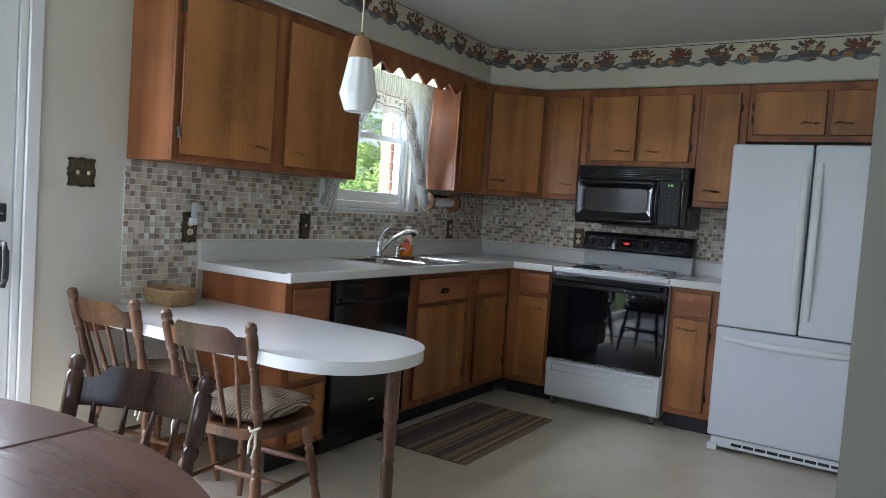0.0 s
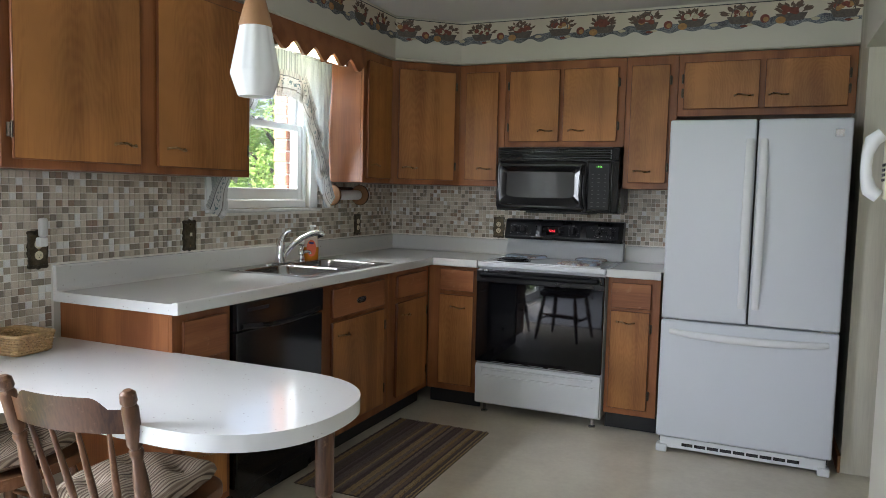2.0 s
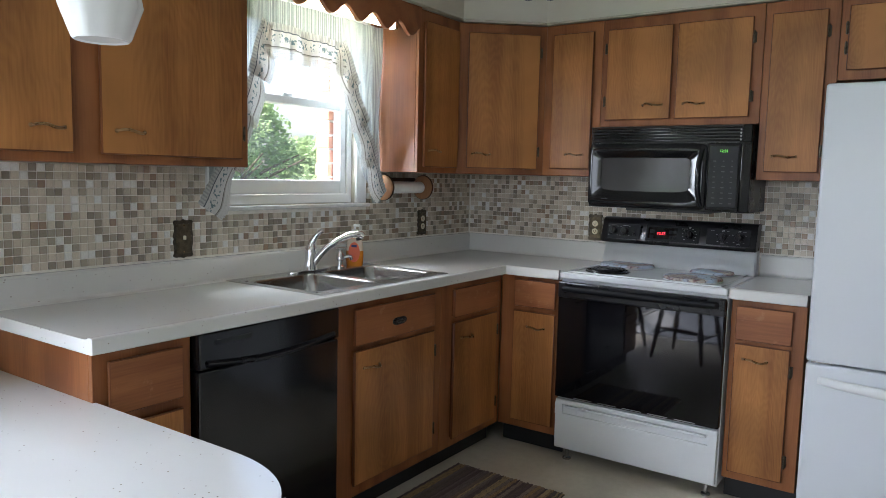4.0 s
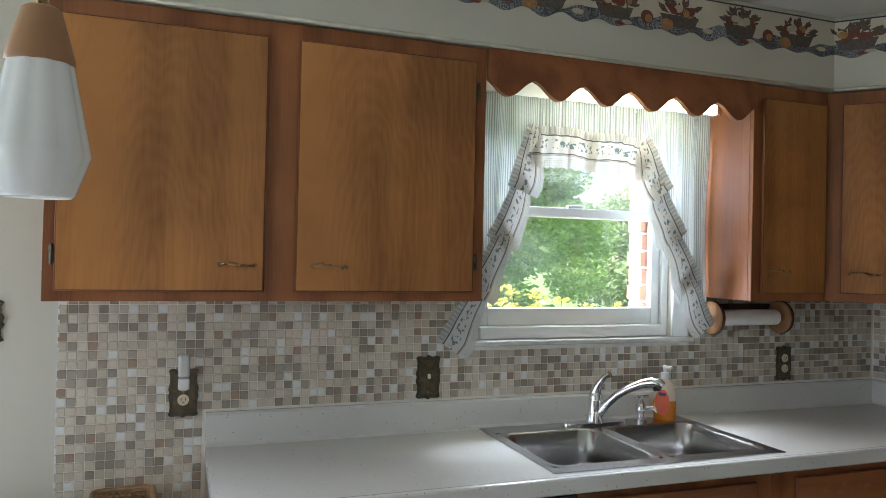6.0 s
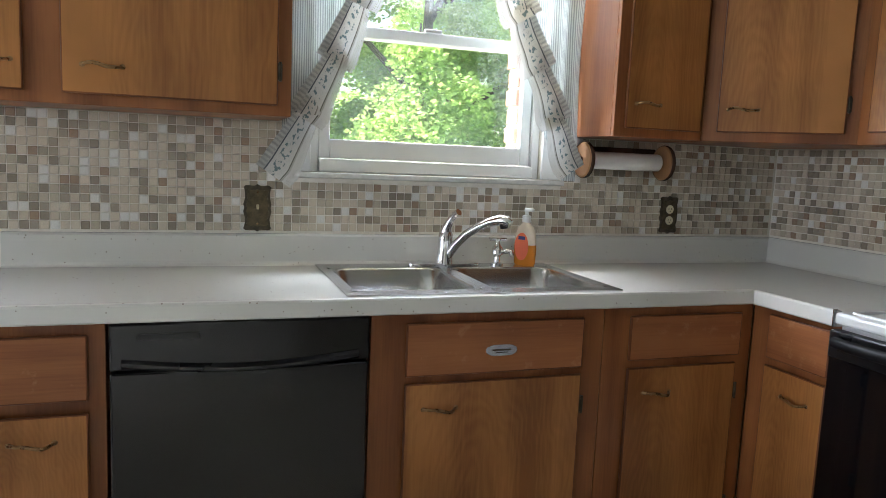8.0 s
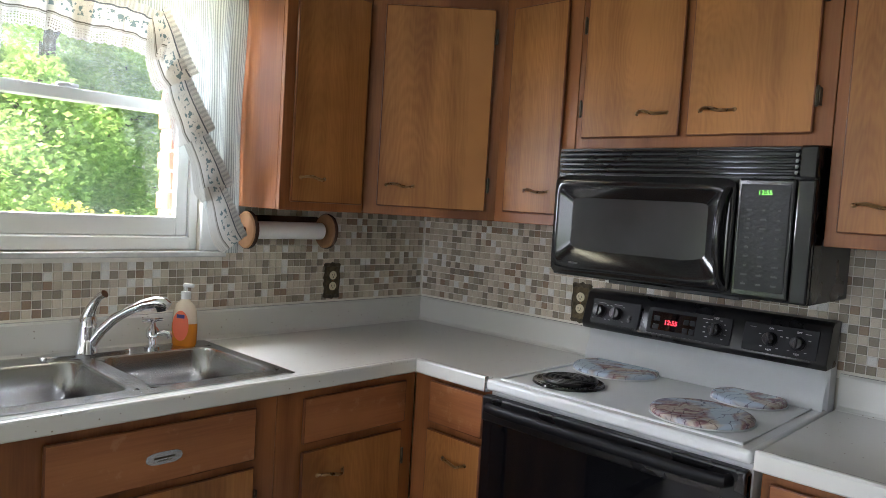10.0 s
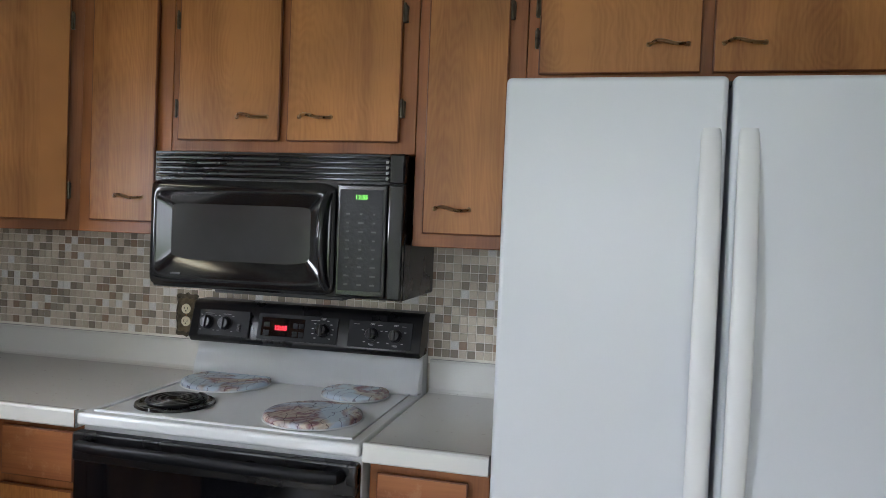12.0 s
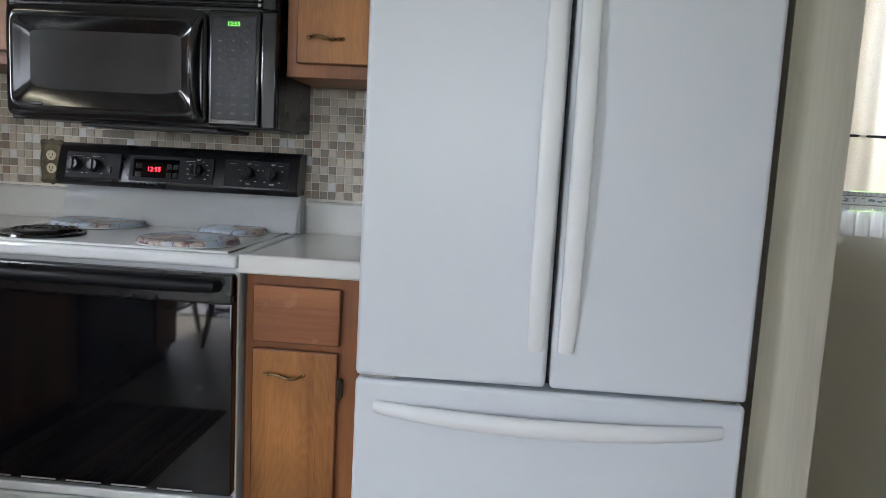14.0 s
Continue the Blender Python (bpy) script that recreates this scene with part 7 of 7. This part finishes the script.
def mosaic(parent, cells, place, turn, near):
    """near: which cells are built singly; the rest are joined."""
    rng_ = random.Random(4)
    vs, fs = [], []
    tv = [v.co.copy() for v in tme.vertices]
    tf = [tuple(p.vertices) for p in tme.polygons]
    singles = 0
    for c in cells:
        m_ = Matrix.Translation(place(c)) @ pose(0, 0, 0, rng_.uniform(-0.25, 0.25), rng_.uniform(-0.5, 0.5), turn + rng_.uniform(-0.25, 0.25))
        if near(c) and singles < 300:
            t_ = new("tile", tme)
            t_.matrix_basis = m_
            t_.parent = parent
            singles += 1
        else:
            o = len(vs)
            vs.extend(tuple(m_ @ q) for q in tv)
            fs.extend(tuple(o + i for i in f) for f in tf)
    me = bpy.data.meshes.new("tile_field")
    me.from_pydata(vs, [], fs)
    me.materials.append(M_TILE_ISL)
    ob = new("tile_field", me)
    ob.parent = parent
    tagged(ob, "beige, taupe and white glass mosaic tiles", kind="stuff")


ZT = 1.3675
west_cells = []
for i in range(118):
    y = -0.012 - PITCH * (i + 0.5)
    for j in range(24):
        z = ZT - PITCH * (j + 0.5)
        low = 1.017 if y > -2.735 else 0.742
        if z - 0.0125 < low or y < -3.137 or (-1.925 < y < -0.958 and z > 1.19):
            continue
        west_cells.append((y, z))
mosaic(wall_west, west_cells, lambda c: (0.0040, c[0], c[1]), 90, lambda c: -2.02 < c[0] < -1.0 and c[1] < 1.20)
north_cells = []
for i in range(74):
    x = 0.012 + PITCH * (i + 0.5)
    for j in range(14):
        z = ZT - PITCH * (j + 0.5)
        if z - 0.0125 < 1.017 or x > 1.985:
            continue
        north_cells.append((x, z))
mosaic(wall_north, north_cells, lambda c: (c[0], -0.0040, c[1]), 0, lambda c: c[0] > 1.655 or 0.44 < c[0] < 0.80)
bm = cbox(bmesh.new(), 0.0002, 0.0028, -3.137, -2.736, 0.740, ZT)
cbox(bm, 0.0002, 0.0028, -2.736, -0.002, 1.0, 1.194)
cbox(bm, 0.0002, 0.0028, -2.736, -1.927, 1.194, ZT)
cbox(bm, 0.0002, 0.0028, -0.956, -0.002, 1.194, ZT)
part("grout_bed", bm, M_GROUT, wall_west)
part("grout_bed", box(0.004, 1.99, -0.0028, -0.0002, 1.0, ZT, 0), M_GROUT, wall_north)
part("edge_strip", box(0.0002, 0.006, -3.1440, -3.1375, 0.740, ZT, 0.001), M_WHITE, wall_west, "white tile edge strip")
part("caulk_line", box(0.0005, 0.008, -3.137, -2.738, 0.7372, 0.7425, 0.001), M_WHITE, wall_west)
